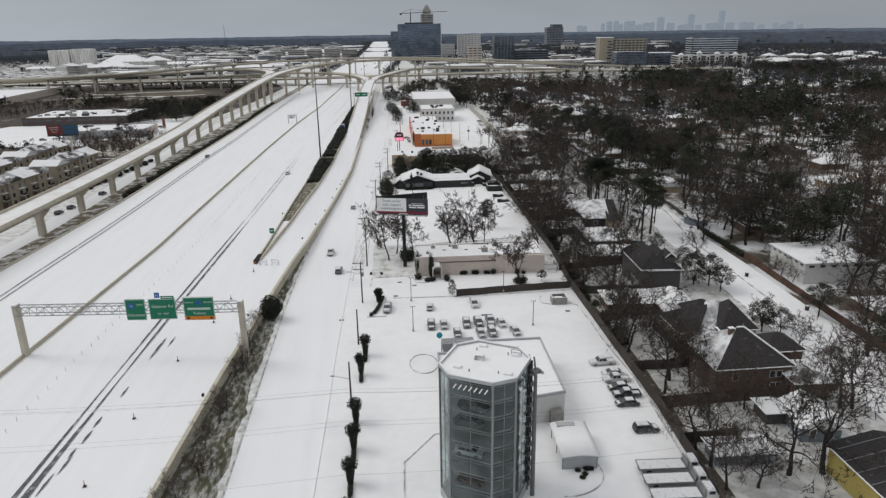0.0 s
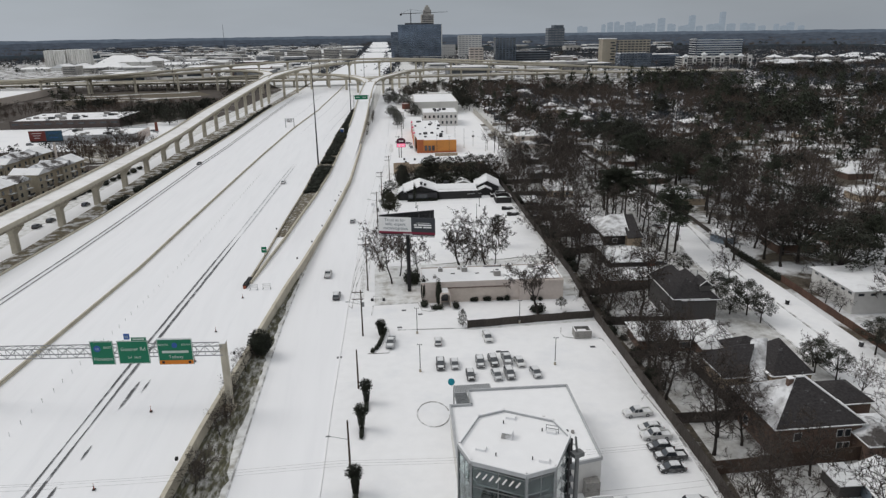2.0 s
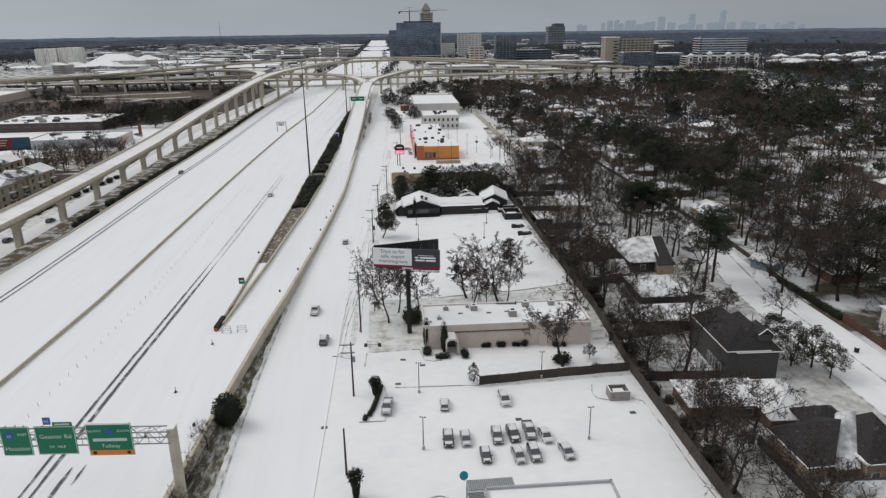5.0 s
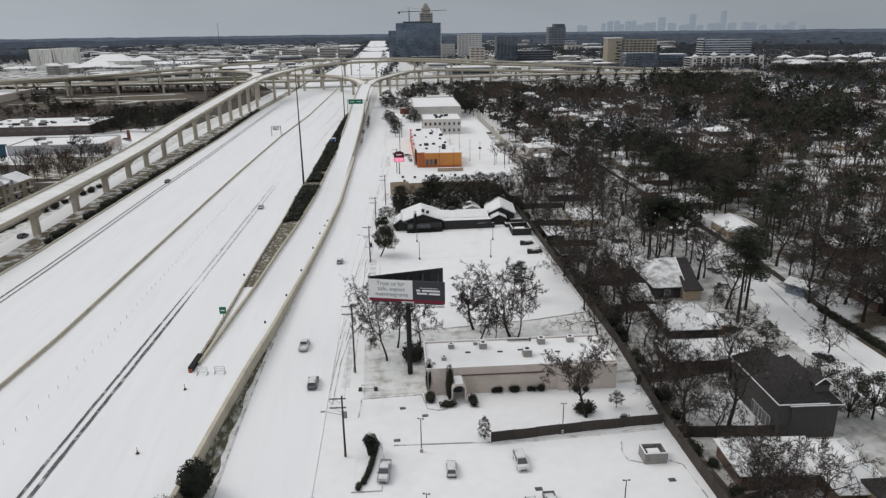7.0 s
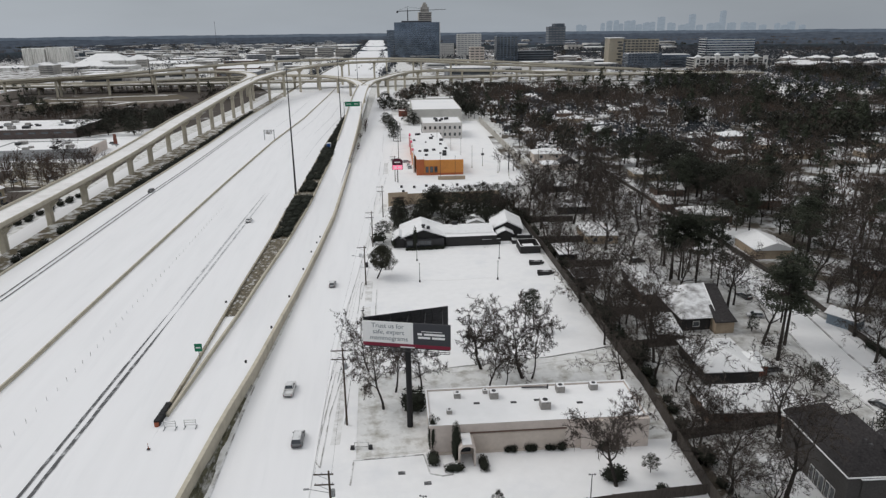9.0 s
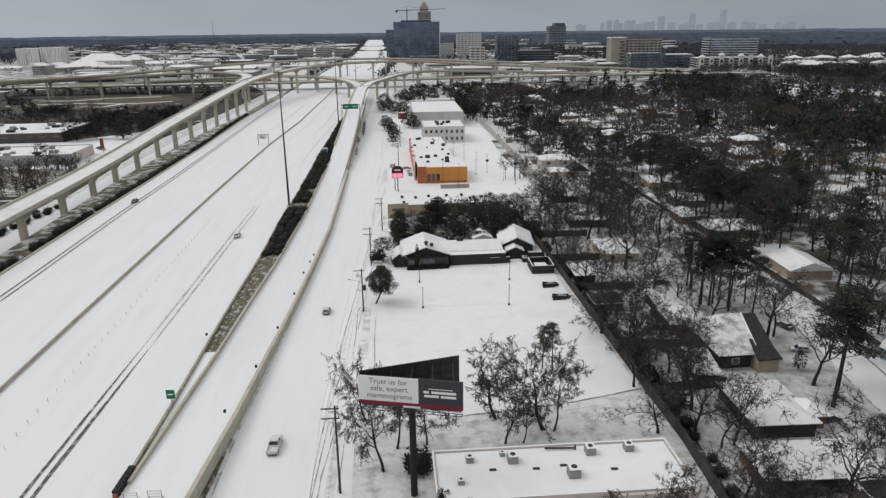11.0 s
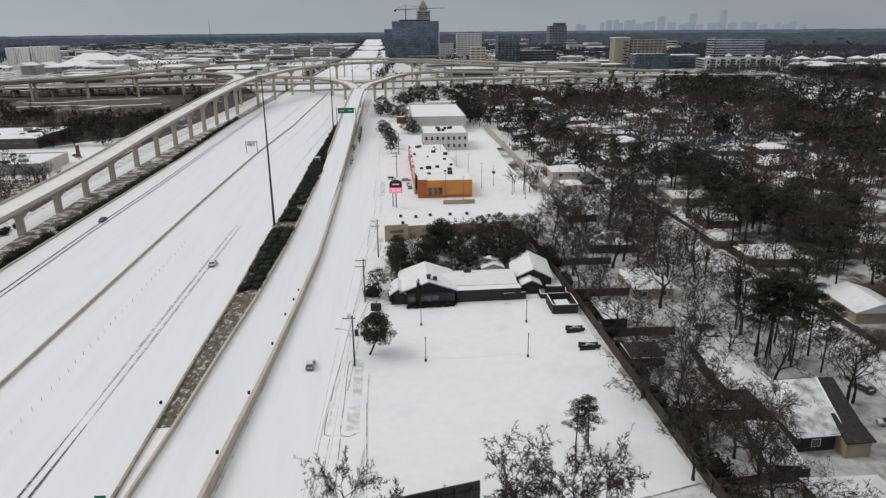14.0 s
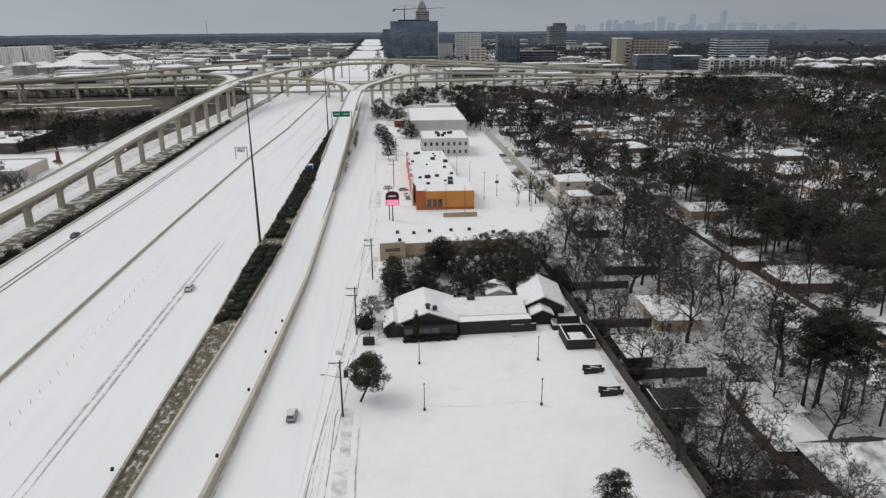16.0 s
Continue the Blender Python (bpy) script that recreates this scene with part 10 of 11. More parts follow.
for k in range(3):
    x = 760 + k * 46
    t = thing("apartment_block", (x, 1240 - k * 7, 0), -8, "white apartment block with a little hipped roof", "apartment building", "white apartment blocks")
    part("wall", Geo().box(0, 0, 6, 22, 22, 12), M_HAZEBLOCK, t)
    part("roof", hip_geo(22, 22, 12, 4.5), M_ROOFSNOW, t)
    for c in range(4):
        for r_ in range(3):
            part("window", Geo().box(-7.5 + c * 5, -11.05, 2.5 + r_ * 3.6, 2, 0.2, 1.8), M_GLASS, t)
office("apartment_wing", 790, 1262, 120, 20, 9, -8, M_HAZEBLOCK, "long pale apartment wing with a snowy roof", 14, 2, 0, 3, 2, 1.5, 4)
rq = random.Random(29)
for k in range(34):
    x, y = rq.uniform(690, 1120), rq.uniform(1090, 1420)
    if clear(x, y, 8) and x < 260 + y * 0.72:
        w_, d_ = rq.uniform(14, 40), rq.uniform(12, 22)
        t = thing("apartment_block", (x, y, 0), -8 + rq.uniform(-6, 6), "pale far house with a snowy hipped roof", "house", "pale houses beyond the woods")
        part("wall", Geo().box(0, 0, 4.2, w_, d_, 8.4), rq.choice([M_HAZEBLOCK, M_OFFWHITE, M_HAZEGREY]), t)
        part("roof", hip_geo(w_, d_, 8.4, rq.uniform(2, 4)), M_ROOFSNOW, t)
        part("window_band", Geo().box(0, -d_ / 2 - 0.1, 5.4, w_ * 0.8, 0.3, 1.8), M_GLASS, t)
        FOOT.append((x, y, w_ / 2 + 3, d_ / 2 + 3))
# ribbed white hall and low roofs on the other side
M_STAINWHITE = mat("stained_white_cladding", (0.70, 0.69, 0.66), rough=0.8, var=0.1, scale=0.3, bump=0.05, second=(0.36, 0.35, 0.32), lo=0.50, hi=0.66, second_scale=0.12, stretch=(3, 3, 0.25))
sl = thing("ribbed_hall", (-609, 1565, 0), 4, "tall white ribbed silo block standing over the roofs", "silos")
rs_ = random.Random(88)
for k, (bx_, bw_, bd_, bh_) in enumerate([(-21.0, 40, 40, 37.6), (20.5, 40, 40, 39.0)]):
    bl = part("block", Geo().box(bx_, 4 * k, bh_ / 2, bw_, bd_, bh_), M_STAINWHITE, sl, "stained white block")
    part("roof", Geo().box(bx_, 4 * k, bh_ + 0.3, bw_ - 2, bd_ - 2, 0.6), M_SNOW, bl)
    for c_ in range(9):
        part("rib", Geo().tube((bx_ - bw_ / 2 + 2 + c_ * 4.5, 4 * k - bd_ / 2, 0), (bx_ - bw_ / 2 + 2 + c_ * 4.5, 4 * k - bd_ / 2, bh_ + rs_.uniform(-0.6, 1.4)), rs_.uniform(1.3, 1.9), None, 8), M_STAINWHITE, bl)
for c_ in range(8):
    part("rib", Geo().box(-41.2, -16 + c_ * 4.6, 18.5, 0.8, 2.2, 36.5), M_GREYPANEL, sl)
FOOT.append((-609, 1565, 60, 40))
for x, y, w, d, eave, top, gable_ in [(-584, 1515, 66, 60, 6, 12.5, True), (-516, 1520, 68, 64, 5.5, 14, False), (-553, 1725, 88, 80, 8, 22, False), (-490, 1735, 62, 70, 7, 18, False), (-400, 1600, 90, 60, 5, 9, False), (-650, 1500, 60, 50, 5, 8, False)]:
    t = thing("hall", (x, y, 0), 3, "low pale hall with a broad snow-covered roof", "hall", "pale halls")
    part("wall", Geo().box(0, 0, eave / 2, w, d, eave), M_STAINWHITE, t)
    rg = hip_geo(w, d, eave, top - eave, 1.0, None if gable_ else w * 0.5)
    if gable_:
        rg = hip_geo(w / 2, d, eave, top - eave, 0.5, None, True)
        rg.v = [(v[0] - w / 4, v[1], v[2]) for v in rg.v]
        r2 = hip_geo(w / 2, d, eave, top - eave, 0.5, None, True)
        rg.add([(v[0] + w / 4, v[1], v[2]) for v in r2.v], r2.f)
        for sx in (-1, 1):
            part("gable_wall", Geo().add([(sx * w / 4 - w / 4, -d / 2, eave), (sx * w / 4 + w / 4, -d / 2, eave), (sx * w / 4, -d / 2, top - 0.3), (sx * w / 4 - w / 4, -d / 2 + 1, eave), (sx * w / 4 + w / 4, -d / 2 + 1, eave), (sx * w / 4, -d / 2 + 1, top - 0.3)], [(0, 1, 2), (5, 4, 3), (0, 2, 5, 3), (1, 4, 5, 2)]), M_STAINWHITE, t)
    part("roof", rg, M_SNOW, t, "snow-covered roof")
    FOOT.append((x, y, w / 2 + 4, d / 2 + 4))
# commercial roofs along the freeway and among the far woods
rc = random.Random(55)
n_far = 0
for k in range(900):
    y = 1020 + 2300 * rc.random() ** 1.5
    side = rc.random()
    if side < 0.5:
        x = -110 - 60 * rc.random() - rc.random() * (200 + (y - 1000) * 0.42)
    else:
        x = 130 + rc.random() * (160 + (y - 1000) * 0.6)
    if not clear(x, y, 30) or n_far > 104:
        continue
    w, d, h = rc.uniform(24, 80), rc.uniform(24, 70), rc.choice([5, 6, 7, 8, 10, 14])
    wall = rc.choice([M_HAZEBLOCK, M_HAZEGREY, M_OFFWHITE, M_BRICK])
    t = thing("far_building", (x, y, 0), rc.uniform(-6, 6), "distant low building with a snow-covered flat roof", "building", "distant buildings")
    part("wall", Geo().box(0, 0, h / 2, w, d, h), wall, t)
    part("roof", Geo().box(0, 0, h + 0.1, w - 1, d - 1, 0.2), M_SNOW, t)
    part("window_band", Geo().box(0, -d / 2 - 0.1, h * 0.55, w * 0.86, 0.3, h * 0.28), M_GLASS, t)
    FOOT.append((x, y, w / 2 + 3, d / 2 + 3))
    n_far += 1
sheet("road_far_frontage", [(-86, 1700), (-58, 2000), (-20, 2400), (12, 3000)], [(-72, 1700), (-44, 2000), (-6, 2400), (24, 3000)], 0.5, M_SNOW, "snowy road beside the far freeway", "road", 0.3)
for k in range(5):
    banded("apartment_slab", -215 + k * 45, 1830 + k * 22, 40, 18, 20 + 3 * (k % 2), 6, M_HAZEBLOCK, M_GLASS, "distant grey apartment slab", 5, 2, 0.4, 0, M_SNOW)
# traffic and signs as dark specks on the far freeway
rv = random.Random(77)
for k in range(36):
    y = 1150 + rv.random() ** 1.1 * 2900
    x = lerp_line(CENTRE, y) + rv.uniform(-38, 40)
    t = thing("far_vehicle", (x, y, level(y)), 0, "distant vehicle on the white freeway", "car", "distant vehicles")
    part("body", Geo().box(0, 0, 0.7, 2, 4.6, 0.9, 0, 0.95), [P_BLACK, P_GREY, P_WHITE][k % 3], t)
    part("cabin", Geo().box(0, -0.2, 1.4, 1.8, 2.4, 0.7, 0, 0.8), M_GLASS, t)
for k in range(20):
    y = 1080 + k * 124
    for s in (-1, 1):
        x = lerp_line(LEFT if s < 0 else WALL, y) + s * 3
        t = thing("far_light_pole", (x, y, 0), 0, "distant freeway light pole", "light pole", "distant light poles")
        part("pole", Geo().tube((0, 0, 0), (0, 0, 14), 0.3, 0.2, 5), M_DARKM, t)
ms2 = thing("radio_mast", (-560, 3000, 0), 0, "thin radio mast on the horizon", "mast")
part("lattice", Geo().tube((0, 0, 0), (0, 0, 104), 1.1, 0.5, 5), M_DARKM, ms2)


# ---- the horizon: hazy woods and a far skyline, a plain backdrop ----
# the low town beyond the interchange, too far off to tell one block from the next
town, rt = Geo(), random.Random(404)
for k in range(430):
    y = 1250 + 2500 * rt.random() ** 0.9
    x = rt.uniform(-0.34 * y - 120, -70) if k % 4 else rt.uniform(150, 0.30 * y)
    w, d, h = rt.uniform(14, 62), rt.uniform(14, 40), rt.choice([4, 5, 6, 6, 7, 9, 12, 15])
    if min(abs(x - lerp_line(LEFT, y)), abs(x - lerp_line(WALL, y))) < w / 2 + 12 or not clear(x, y, 26):
        continue
    a = rt.uniform(-12, 12)
    town.slot = rt.choice([0, 0, 1])
    town.box(x, y, h / 2, w, d, h, a)
    town.slot = 2
    town.box(x, y, h + 0.2, w - 0.8, d - 0.8, 0.4, a)
    if h > 5:
        town.slot = 3
        for f in range(1, int(h / 3)):
            town.box(x, y, f * 3 + 0.6, w * 0.9, d + 0.4, 0.9, a)
    FOOT.append((x, y, w / 2 + 2, d / 2 + 2))
solid("distant_town", town, [M_HAZEBLOCK, M_HAZEGREY, M_SNOW, M_GLASS], "distant low town blocks under snowy flat roofs", "buildings", "stuff")


# distance haze is put in as a faint emission on woods and towers
def haze_glow_mat(name, col, glow):
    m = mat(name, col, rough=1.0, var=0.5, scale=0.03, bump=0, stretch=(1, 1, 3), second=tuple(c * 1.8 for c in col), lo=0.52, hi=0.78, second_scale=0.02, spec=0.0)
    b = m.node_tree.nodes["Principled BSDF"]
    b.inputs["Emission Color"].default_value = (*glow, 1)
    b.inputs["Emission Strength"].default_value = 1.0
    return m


# the farther the band, the stronger the haze glow in its material
M_FARWOOD = haze_glow_mat("horizon_woods", (0.045, 0.050, 0.055), (0.040, 0.050, 0.068))
M_FARWOOD0 = haze_glow_mat("first_horizon_woods", (0.036, 0.040, 0.040), (0.016, 0.023, 0.031))
M_FARWOOD2 = haze_glow_mat("last_horizon_woods", (0.05, 0.06, 0.07), (0.068, 0.084, 0.110))
M_SKYLINE = haze_glow_mat("hazy_skyline", (0.05, 0.06, 0.07), (0.20, 0.235, 0.275))


def band(name, R, z0, z1, material, label, seed, rough_, gap=None):
    g = Geo()
    r = random.Random(seed)
    n = 420
    for k in range(n + 1):
        a = radians(-62 + 124 * k / n)
        x, y = R * math.sin(a), 90 + R * math.cos(a)
        road = 0.0 if R > 4000 else min(1.0, 4 * max(0.0, 1 - abs(math.degrees(a) - 1.35) / 0.95))
        if gap:
            road = max(road, min(1.0, max(0.0, 1.5 - 3 * abs(math.degrees(a) - gap[0]) / (2 * gap[1]))))
        z = z1 * (1 - 0.9 * road) + (1 - road) * rough_ * (noise.noise((k * 0.12, seed, 0)) + 0.6 * noise.noise((k * 0.5, seed, 4)))
        g.v += [(x, y, z0), (x, y, z), (x * 1.004, y * 1.004 + 5, z), (x * 1.004, y * 1.004 + 5, z0)]
        if k:
            o = 4 * k
            for j in range(3):
                g.f.append([o - 4 + j, o + j, o + j + 1, o - 3 + j])
                g.m.append(0)
    return solid(name, g, material, label, "backdrop", "structure")


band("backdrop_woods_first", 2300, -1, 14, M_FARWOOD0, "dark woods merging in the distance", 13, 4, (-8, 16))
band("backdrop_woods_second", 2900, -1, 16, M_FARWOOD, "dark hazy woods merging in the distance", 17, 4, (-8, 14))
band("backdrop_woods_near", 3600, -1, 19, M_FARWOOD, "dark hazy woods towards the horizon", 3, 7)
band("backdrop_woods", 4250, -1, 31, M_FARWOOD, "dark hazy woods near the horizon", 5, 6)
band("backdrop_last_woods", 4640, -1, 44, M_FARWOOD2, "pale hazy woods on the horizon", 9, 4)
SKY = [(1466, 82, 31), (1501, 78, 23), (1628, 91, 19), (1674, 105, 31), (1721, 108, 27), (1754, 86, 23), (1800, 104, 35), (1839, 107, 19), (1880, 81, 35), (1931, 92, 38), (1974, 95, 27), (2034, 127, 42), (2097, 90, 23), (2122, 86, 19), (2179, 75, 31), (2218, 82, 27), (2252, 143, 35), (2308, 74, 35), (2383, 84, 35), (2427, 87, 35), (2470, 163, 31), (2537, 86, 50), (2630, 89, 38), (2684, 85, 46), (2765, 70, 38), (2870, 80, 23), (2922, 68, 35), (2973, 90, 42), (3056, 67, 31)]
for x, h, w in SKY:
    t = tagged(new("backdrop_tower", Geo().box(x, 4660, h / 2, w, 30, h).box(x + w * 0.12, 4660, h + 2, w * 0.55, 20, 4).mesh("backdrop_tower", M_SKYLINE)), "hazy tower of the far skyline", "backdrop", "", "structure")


# woods too far to count: many small trees in one mesh of each kind
def template_bare(seed):
    r = np.random.RandomState(seed)
    tris = []
    for a in range(2):
        tris.append([(-0.2 + 0.2 * a, -0.2 * a, 0), (0.2 - 0.2 * a, 0.2 * a, 0), (0, 0, 8.5)])
    for _ in range(12):
        th, el = r.uniform(0, 6.28), r.uniform(0.5, 1.35)
        c = np.array([math.cos(th) * math.cos(el), math.sin(th) * math.cos(el), math.sin(el)])
        root = np.array([0, 0, r.uniform(3.2, 5.0)])
        tip = root + c * r.uniform(4.0, 6.6)
        side = np.cross(c, r.uniform(-1, 1, 3))
        side = side / (np.linalg.norm(side) + 1e-6) * 0.10
        tris.append([root - side, root + side, tip])
        for _ in range(7):
            q = root + (tip - root) * r.uniform(0.35, 1.0)
            d = c + r.uniform(-0.9, 0.9, 3)
            end = q + d * r.uniform(0.8, 2.0)
            sd = np.cross(d, r.uniform(-1, 1, 3))
            sd = sd / (np.linalg.norm(sd) + 1e-6) * r.uniform(0.05, 0.11)
            tris.append([q - sd, q + sd, end])
    return np.array(tris, dtype=np.float32)


def template_leafy(seed, tall=False):
    r = np.random.RandomState(seed)
    tris = [[(-0.25, 0, 0), (0.25, 0, 0), (0, 0, 7)], [(0, -0.25, 0), (0, 0.25, 0), (0, 0, 7)]]
    n = 16 if not tall else 12
    for k in range(n):
        th = r.uniform(0, 6.28)
        if tall:
            z = r.uniform(8.0, 17.0)
            R = r.uniform(0.2, 1.0) * (18.5 - z) * 0.30
        else:
            z = r.uniform(3.0, 9.5)
            R = 5.2 * math.sqrt(r.uniform(0, 1)) * (1 - abs(z - 5.6) / 7.5)
        c = np.array([math.cos(th) * R, math.sin(th) * R, z])
        for _ in range(12):
            p = c + r.normal(0, 0.72, 3) * (1, 1, 0.55)
            tris.append([p, p + r.uniform(-1.15, 1.15, 3), p + r.uniform(-1.15, 1.15, 3)])
    return np.array(tris, dtype=np.float32)


def woods(name, templates, spots, material, label):
    """spots: rows of x, y, scale, turn."""
    blocks = []
    for i, (x, y, s, a) in enumerate(spots):
        t = templates[i % len(templates)]
        c, sn = math.cos(a), math.sin(a)
        m = np.array([[c * s, sn * s, 0], [-sn * s, c * s, 0], [0, 0, min(s, 1.5)]], dtype=np.float32)
        blocks.append(t.reshape(-1, 3) @ m + np.array([x, y, 0], dtype=np.float32))
    v = np.concatenate(blocks)
    n = len(v) // 3
    me = bpy.data.meshes.new(name)
    me.vertices.add(len(v))
    me.vertices.foreach_set("co", v.ravel())
    me.loops.add(len(v))
    me.loops.foreach_set("vertex_index", np.arange(len(v), dtype=np.int32))
    me.polygons.add(n)
    me.polygons.foreach_set("loop_start", np.arange(0, 3 * n, 3, dtype=np.int32))
    me.polygons.foreach_set("loop_total", np.full(n, 3, dtype=np.int32))
    me.materials.append(material)
    me.update(calc_edges=True)
    return tagged(new(name, me), label, "woods", "", "stuff")


r9 = random.Random(9)
spot_b, spot_g, spot_p, spot_r = [], [], [], []


def toss(x, y, s, green, tall=True):
    u = r9.random()
    row = (x, y, s * r9.uniform(0.75, 1.25), r9.uniform(0, 6.28))
    if green > 0.0 and u < 0.78:
        (spot_p if tall and r9.random() < 0.25 else spot_g).append(row)
    elif u < 0.16:
        spot_r.append(row)
    else:
        spot_b.append(row)


def beside(x, y):
    """How far a place lies from the freeway's edge."""
    a, b = lerp_line(LEFT, y), lerp_line(WALL, y)
    return max(a - x, x - b)


def west_edge(y):
    return lerp_line([(300, 152), (400, 152), (401, 66), (420, 92), (560, 99), (700, 100), (780, 118), (900, 330), (1000, 420), (1500, 560), (4600, 900)], y)


for _ in range(11500):
    y = 150 + 750 * r9.random()
    x = 60 + 520 * r9.random()
    if x < (152 if y < 400 else west_edge(y)) or x > 90 + y * 0.78 or y > 950 - x * 0.62:
        continue
    g_ = noise.noise((x * 0.013, y * 0.009, 1.3)) + noise.noise((x * 0.05, y * 0.04, 7.3)) * 0.5
    if x < 215 and y < 650:
        g_ -= 0.3
    if r9.random() < 0.26 or noise.noise((x * 0.03, y * 0.018, 12.5)) + 0.7 * noise.noise((x * 0.07, y * 0.04, 3.5)) > 0.17 or not clear(x, y, 0.5):
        continue
    toss(x, y, r9.uniform(0.85, 1.5), g_ - 0.22)
# beyond the interchange, wider and wider apart but in larger clumps
for _ in range(5200):
    y = 950 + 3400 * r9.random() ** 1.6
    x = -2600 + 6000 * r9.random()
    if beside(x, y) < (14 if y < 1800 else 6) or x < -80 - y * 0.52 or x > 260 + y * 0.82:
        continue
    if y < 1650 and -560 < x < 760 and r9.random() < 0.86:
        continue
    if y < 3600 and -800 < x < 20 and r9.random() < 0.88:
        continue
    if not clear(x, y, 2):
        continue
    toss(x, y, 1.2 + (y - 900) / 1500 * r9.uniform(0.8, 1.5), noise.noise((x * 0.004, y * 0.003, 4.1)) - 0.2, False)
# scattered trees beyond the far frontage road
for _ in range(3600):
    y = 330 + 700 * r9.random()
    x = -125 - 520 * r9.random()
    if x < -140 - (y - 200) * 0.62 or not clear(x, y, 1.5):
        continue
    inside = -340 < x < -150 and 735 < y < 890
    if -215 < x and 440 < y < 560 or -300 < x < -180 and 480 < y < 620:
        continue
    if inside and r9.random() < 0.97 or noise.noise((x * 0.012, y * 0.012, 8.8)) < -0.02:
        continue
    if abs(y - (890 + (x + 140) * 0.36)) < 18:
        continue
    toss(x, y, r9.uniform(0.55, 1.0), noise.noise((x * 0.01, y * 0.01, 2.2)) - 0.14)
# a dark clump of evergreens, a brown thicket and low scrub beyond the far frontage road
for _ in range(85):
    x, y = r9.uniform(-194, -136), r9.uniform(562, 668)
    if clear(x, y, 1.0):
        lot, row = (spot_g if r9.random() < 0.75 else spot_b), (x, y, r9.uniform(0.9, 1.25), r9.uniform(0, 6.28))
        if y > 596:
            lot.append(row)
for _ in range(120):
    x, y = r9.uniform(-215, -128), r9.uniform(246, 395)
    if clear(x, y, 0.3):
        (spot_r if r9.random() < 0.4 else spot_b).append((x, y, r9.uniform(0.3, 0.6), r9.uniform(0, 6.28)))
for _ in range(150):
    x, y = r9.uniform(-178, -126), r9.uniform(392, 462)
    if clear(x, y, 0.5):
        (spot_r if r9.random() < 0.5 else spot_b).append((x, y, r9.uniform(0.5, 0.95), r9.uniform(0, 6.28)))
for _ in range(1300):
    x, y = r9.uniform(-400, -136), r9.uniform(618, 738)
    if x > -136 - (y - 560) * 0.25 and y < 670 or not clear(x, y, 0.5) or noise.noise((x * 0.03, y * 0.03, 5.5)) > 0.2:
        continue
    (spot_r if r9.random() < 0.35 else spot_b).append((x, y, r9.uniform(0.35, 0.62), r9.uniform(0, 6.28)))
# woods round the tollway's end
for _ in range(2600):
    x, y = r9.uniform(330, 1000), r9.uniform(560, 1180)
    if y < 950 - x * 0.62 - 20 or y > 880 + (x - 360) * 1.3 or y > 1150 or not clear(x, y, 1) or noise.noise((x * 0.02, y * 0.013, 2.5)) > 0.22:
        continue
    toss(x, y, r9.uniform(0.9, 1.5), noise.noise((x * 0.011, y * 0.008, 4.1)) - 0.12, False)
# the last miles: low canopies in one sheet of clumps
far_spots = []
for _ in range(20000):
    y = 1000 + 3300 * r9.random() ** 1.25
    x = -2700 + 6100 * r9.random()
    if beside(x, y) < 10 or x < -80 - y * 0.55 or x > 260 + y * 0.85:
        continue
    if y < 1500 and -560 < x < 700 and r9.random() < 0.8 or y < 3600 and -800 < x < 20 and r9.random() < 0.88 or y < 2300 and 0 < x < 500 and r9.random() < 0.45:
        continue
    if noise.noise((x * 0.006, y * 0.0035, 6.6)) > 0.42 or not clear(x, y, 2):
        continue
    far_spots.append((x, y, 1.0 + (y - 900) / 1700 * r9.uniform(0.7, 1.3), r9.uniform(0, 6.28)))


for _ in range(5200):
    x, y = r9.uniform(320, 1150), r9.uniform(560, 1200)
    if y < 950 - x * 0.62 - 40 or y > 900 + (x - 360) * 1.3 or y > 1165 or not clear(x, y, 1) or noise.noise((x * 0.02, y * 0.013, 2.5)) > 0.30:
        continue
    far_spots.append((x, y, r9.uniform(0.7, 1.05), r9.uniform(0, 6.28)))
for _ in range(4200):
    y = 430 + 480 * r9.random()
    x = 96 + 480 * r9.random()
    if x < west_edge(y) or x > 90 + y * 0.78 or y > 950 - x * 0.62 or not clear(x, y, 0.5) or noise.noise((x * 0.03, y * 0.022, 12.5)) > 0.25:
        continue
    far_spots.append((x, y, r9.uniform(0.5, 0.85), r9.uniform(0, 6.28)))


for _ in range(5600):
    x, y = r9.uniform(520, 1900), r9.uniform(1190, 2500)
    if x > 260 + y * 0.85 or not clear(x, y, 2) or noise.noise((x * 0.006, y * 0.0035, 6.6)) > 0.45:
        continue
    far_spots.append((x, y, r9.uniform(1.0, 1.7), r9.uniform(0, 6.28)))


for _ in range(1500):
    if r9.random() < 0.6:
        x, y = r9.uniform(150, 500), r9.uniform(1130, 1750)
    else:
        x, y = r9.uniform(-520, -120), r9.uniform(1080, 1900)
    if not clear(x, y, 2) or noise.noise((x * 0.012, y * 0.008, 1.6)) > 0.05:
        continue
    far_spots.append((x, y, r9.uniform(0.6, 1.1), r9.uniform(0, 6.28)))


# rows of trees and dark shrubs along the far freeway
for k in range(420):
    y = 1120 + 3300 * (k / 420.0) ** 1.3
    for table, off in ((LEFT, -6), (WALL, 6)):
        if r9.random() < 0.75:
            far_spots.append((lerp_line(table, y) + off + r9.uniform(-5, 5), y, r9.uniform(0.5, 0.9) * (1 + y / 6000), r9.uniform(0, 6.28)))
for k in range(34):
    y = 1270 + k * 26
    far_spots.append((lerp_line(CENTRE, y) + 24 + r9.uniform(-2, 2), y, r9.uniform(0.35, 0.5), r9.uniform(0, 6.28)))


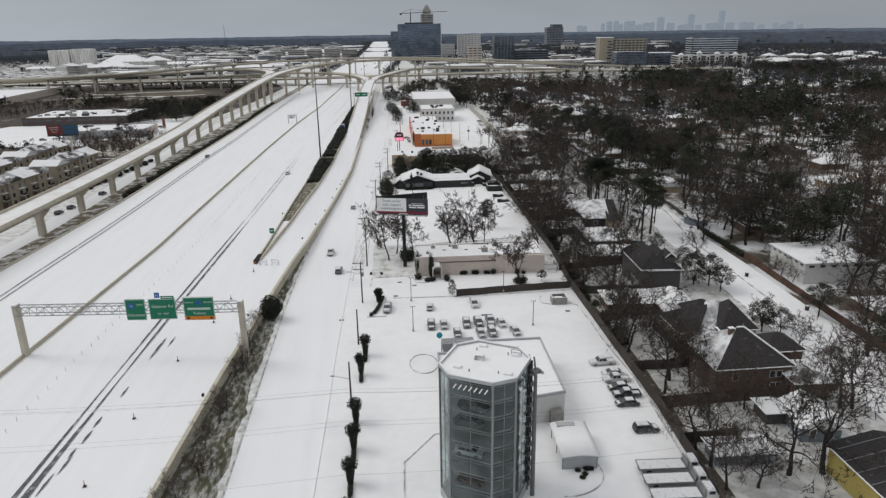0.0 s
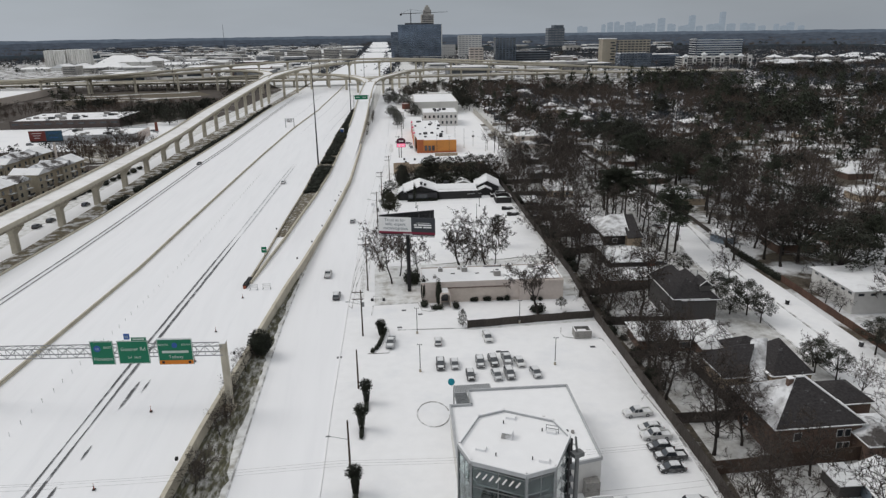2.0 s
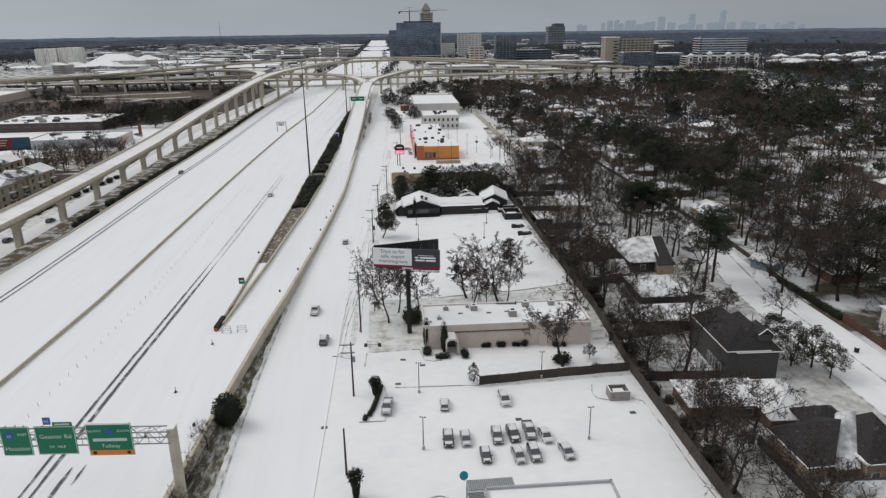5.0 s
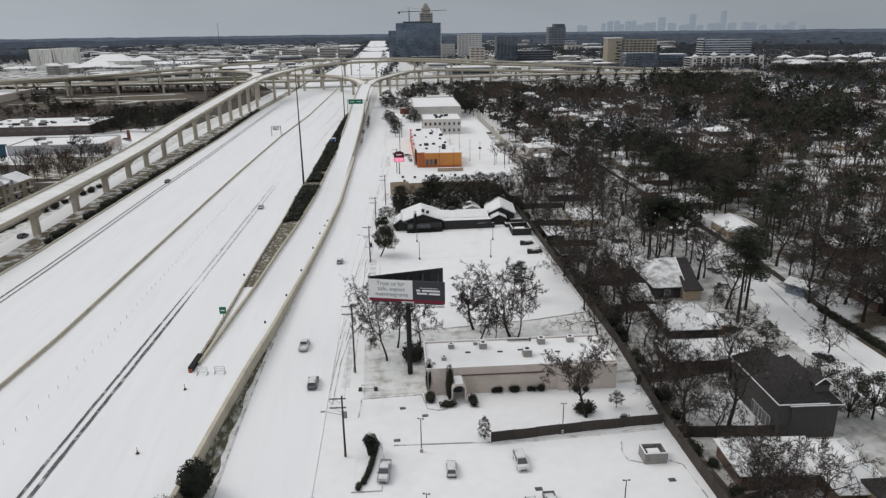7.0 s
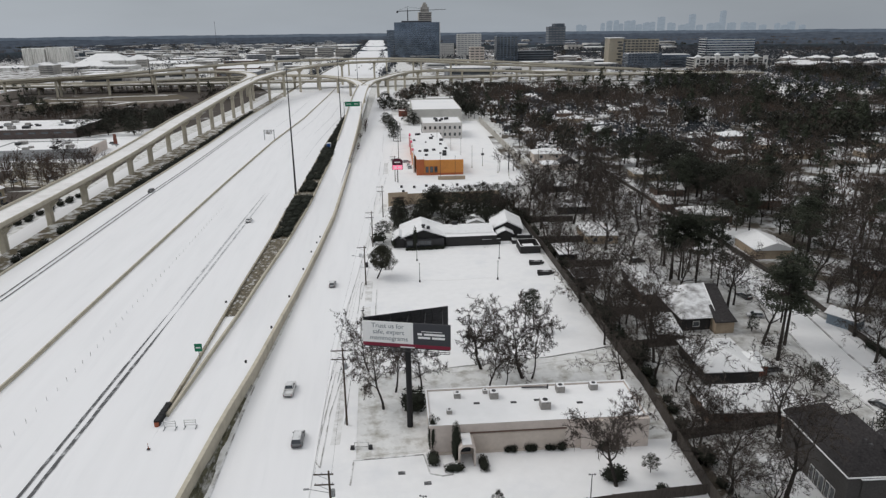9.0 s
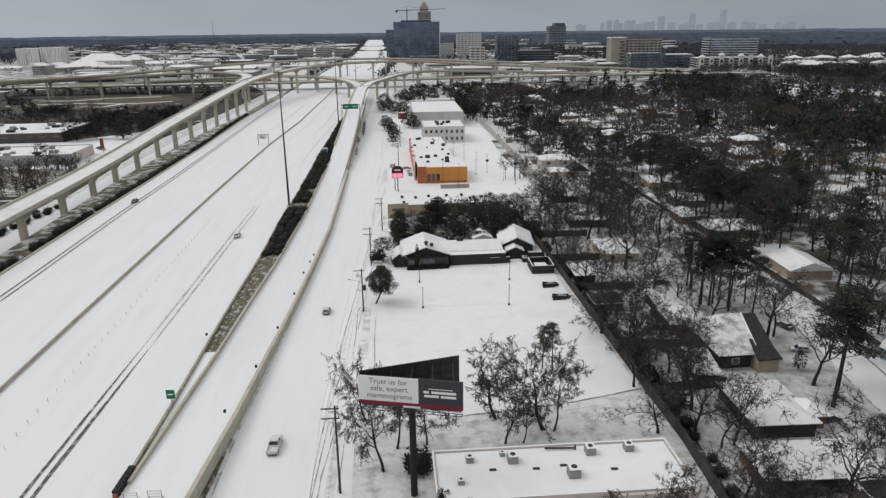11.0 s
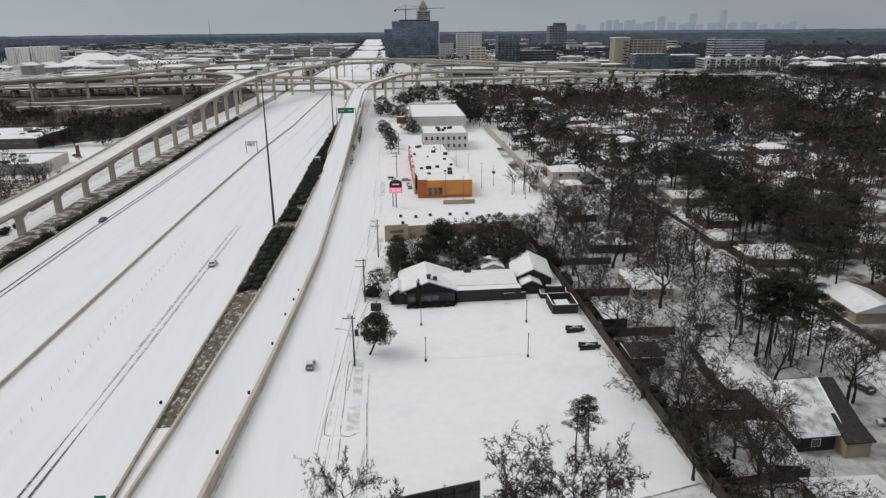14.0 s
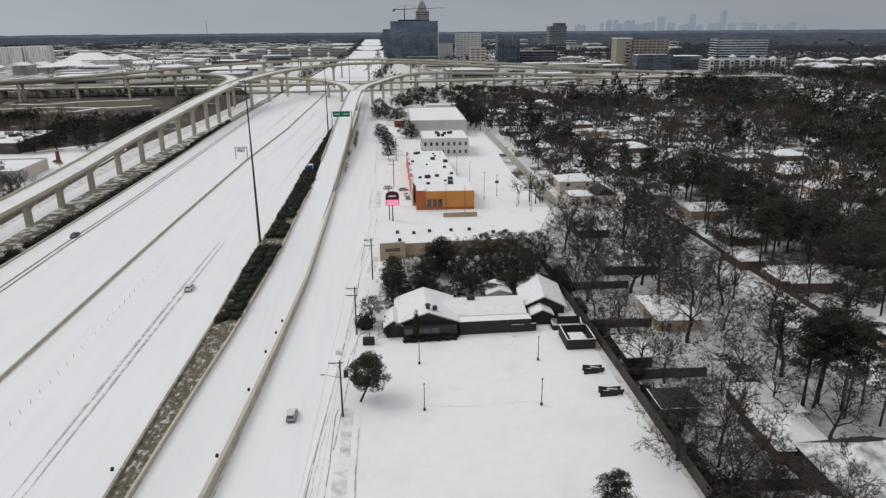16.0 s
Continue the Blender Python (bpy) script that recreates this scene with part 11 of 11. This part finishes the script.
def template_canopy(seed):
    r = np.random.RandomState(seed)
    tris = []
    for _ in range(16):
        p = np.array([r.normal(0, 3.4), r.normal(0, 3.4), r.uniform(1.5, 8.5)])
        tris.append([p, p + r.uniform(-2.6, 2.6, 3), p + r.uniform(-2.6, 2.6, 3)])
    return np.array(tris, dtype=np.float32)


# scrub and small trees between the stores and the interchange
rw = random.Random(58)
for _ in range(620):
    x, y = rw.uniform(22, 190), rw.uniform(745, 905)
    if clear(x, y, 1.0) and x > lerp_line([(745, 34), (800, 40), (905, 78)], y):
        row = (x, y, rw.uniform(0.4, 0.85), rw.uniform(0, 6.28))
        rw.choice([spot_g, spot_b, spot_g, spot_r]).append(row)
for _ in range(70):
    x, y = rw.uniform(86, 101), rw.uniform(592, 745)
    if clear(x, y, 0.5):
        (spot_g if rw.random() < 0.7 else spot_b).append((x, y, rw.uniform(0.7, 1.15), rw.uniform(0, 6.28)))
# dark pines and oaks filling the blocks east of the street
r10 = random.Random(31)
for _ in range(90):
    x, y = r10.uniform(185, 315), r10.uniform(285, 430)
    if clear(x, y, 0.5) and x < 90 + y * 0.78:
        row = (x, y, r10.uniform(0.8, 1.3), r10.uniform(0, 6.28))
        r10.choice([spot_g, spot_g, spot_p, spot_b]).append(row)

for k in range(26):
    y = 1750 + k * 24 + r10.uniform(-10, 10)
    far_spots.append((lerp_line(WALL, y) - r10.uniform(16, 24), y, r10.uniform(0.45, 0.8), r10.uniform(0, 6.28)))

# open snowy gardens among the trees
def gardens(rows):
    keep = []
    for q in rows:
        x, y = q[0], q[1]
        if 80 < x < 113 and 352 < y < 412:
            continue
        if (142 < x < 200 and 490 < y < 560 or 168 < x < 245 and 412 < y < 482 or 190 < x < 262 and 540 < y < 632) and int(x * 3.7 + y * 5.3) % 10 < 4:
            continue
        keep.append(q)
    return keep


spot_b, spot_g, spot_p, spot_r = gardens(spot_b), gardens(spot_g), gardens(spot_p), gardens(spot_r)
far_spots = gardens(far_spots)
# past the first hazy rise only the gap towards the town keeps single clumps
far_spots = [q for q in far_spots if math.hypot(q[0], q[1] - 90) < 2280 or -19.5 < math.degrees(math.atan2(q[0], q[1] - 90)) < 3.5]
woods("woods_canopy", [template_canopy(s) for s in range(12, 17)], far_spots, M_HAZETREE, "distant mixed winter woods, dark and hazy")
woods("woods_bare", [template_bare(s) for s in (1, 2, 3, 4)], spot_b, M_TWIG, "far leafless winter woods, brown and hazy")
woods("woods_evergreen", [template_leafy(s) for s in (5, 6, 7)], spot_g, M_LEAF, "far dark evergreen oak woods")
woods("woods_pine", [template_leafy(s, True) for s in (8, 9)], spot_p, M_PINE, "far dark pine woods")
woods("woods_russet", [template_bare(s) for s in (10, 11)], spot_r, M_RUST, "far russet-leaved winter woods")
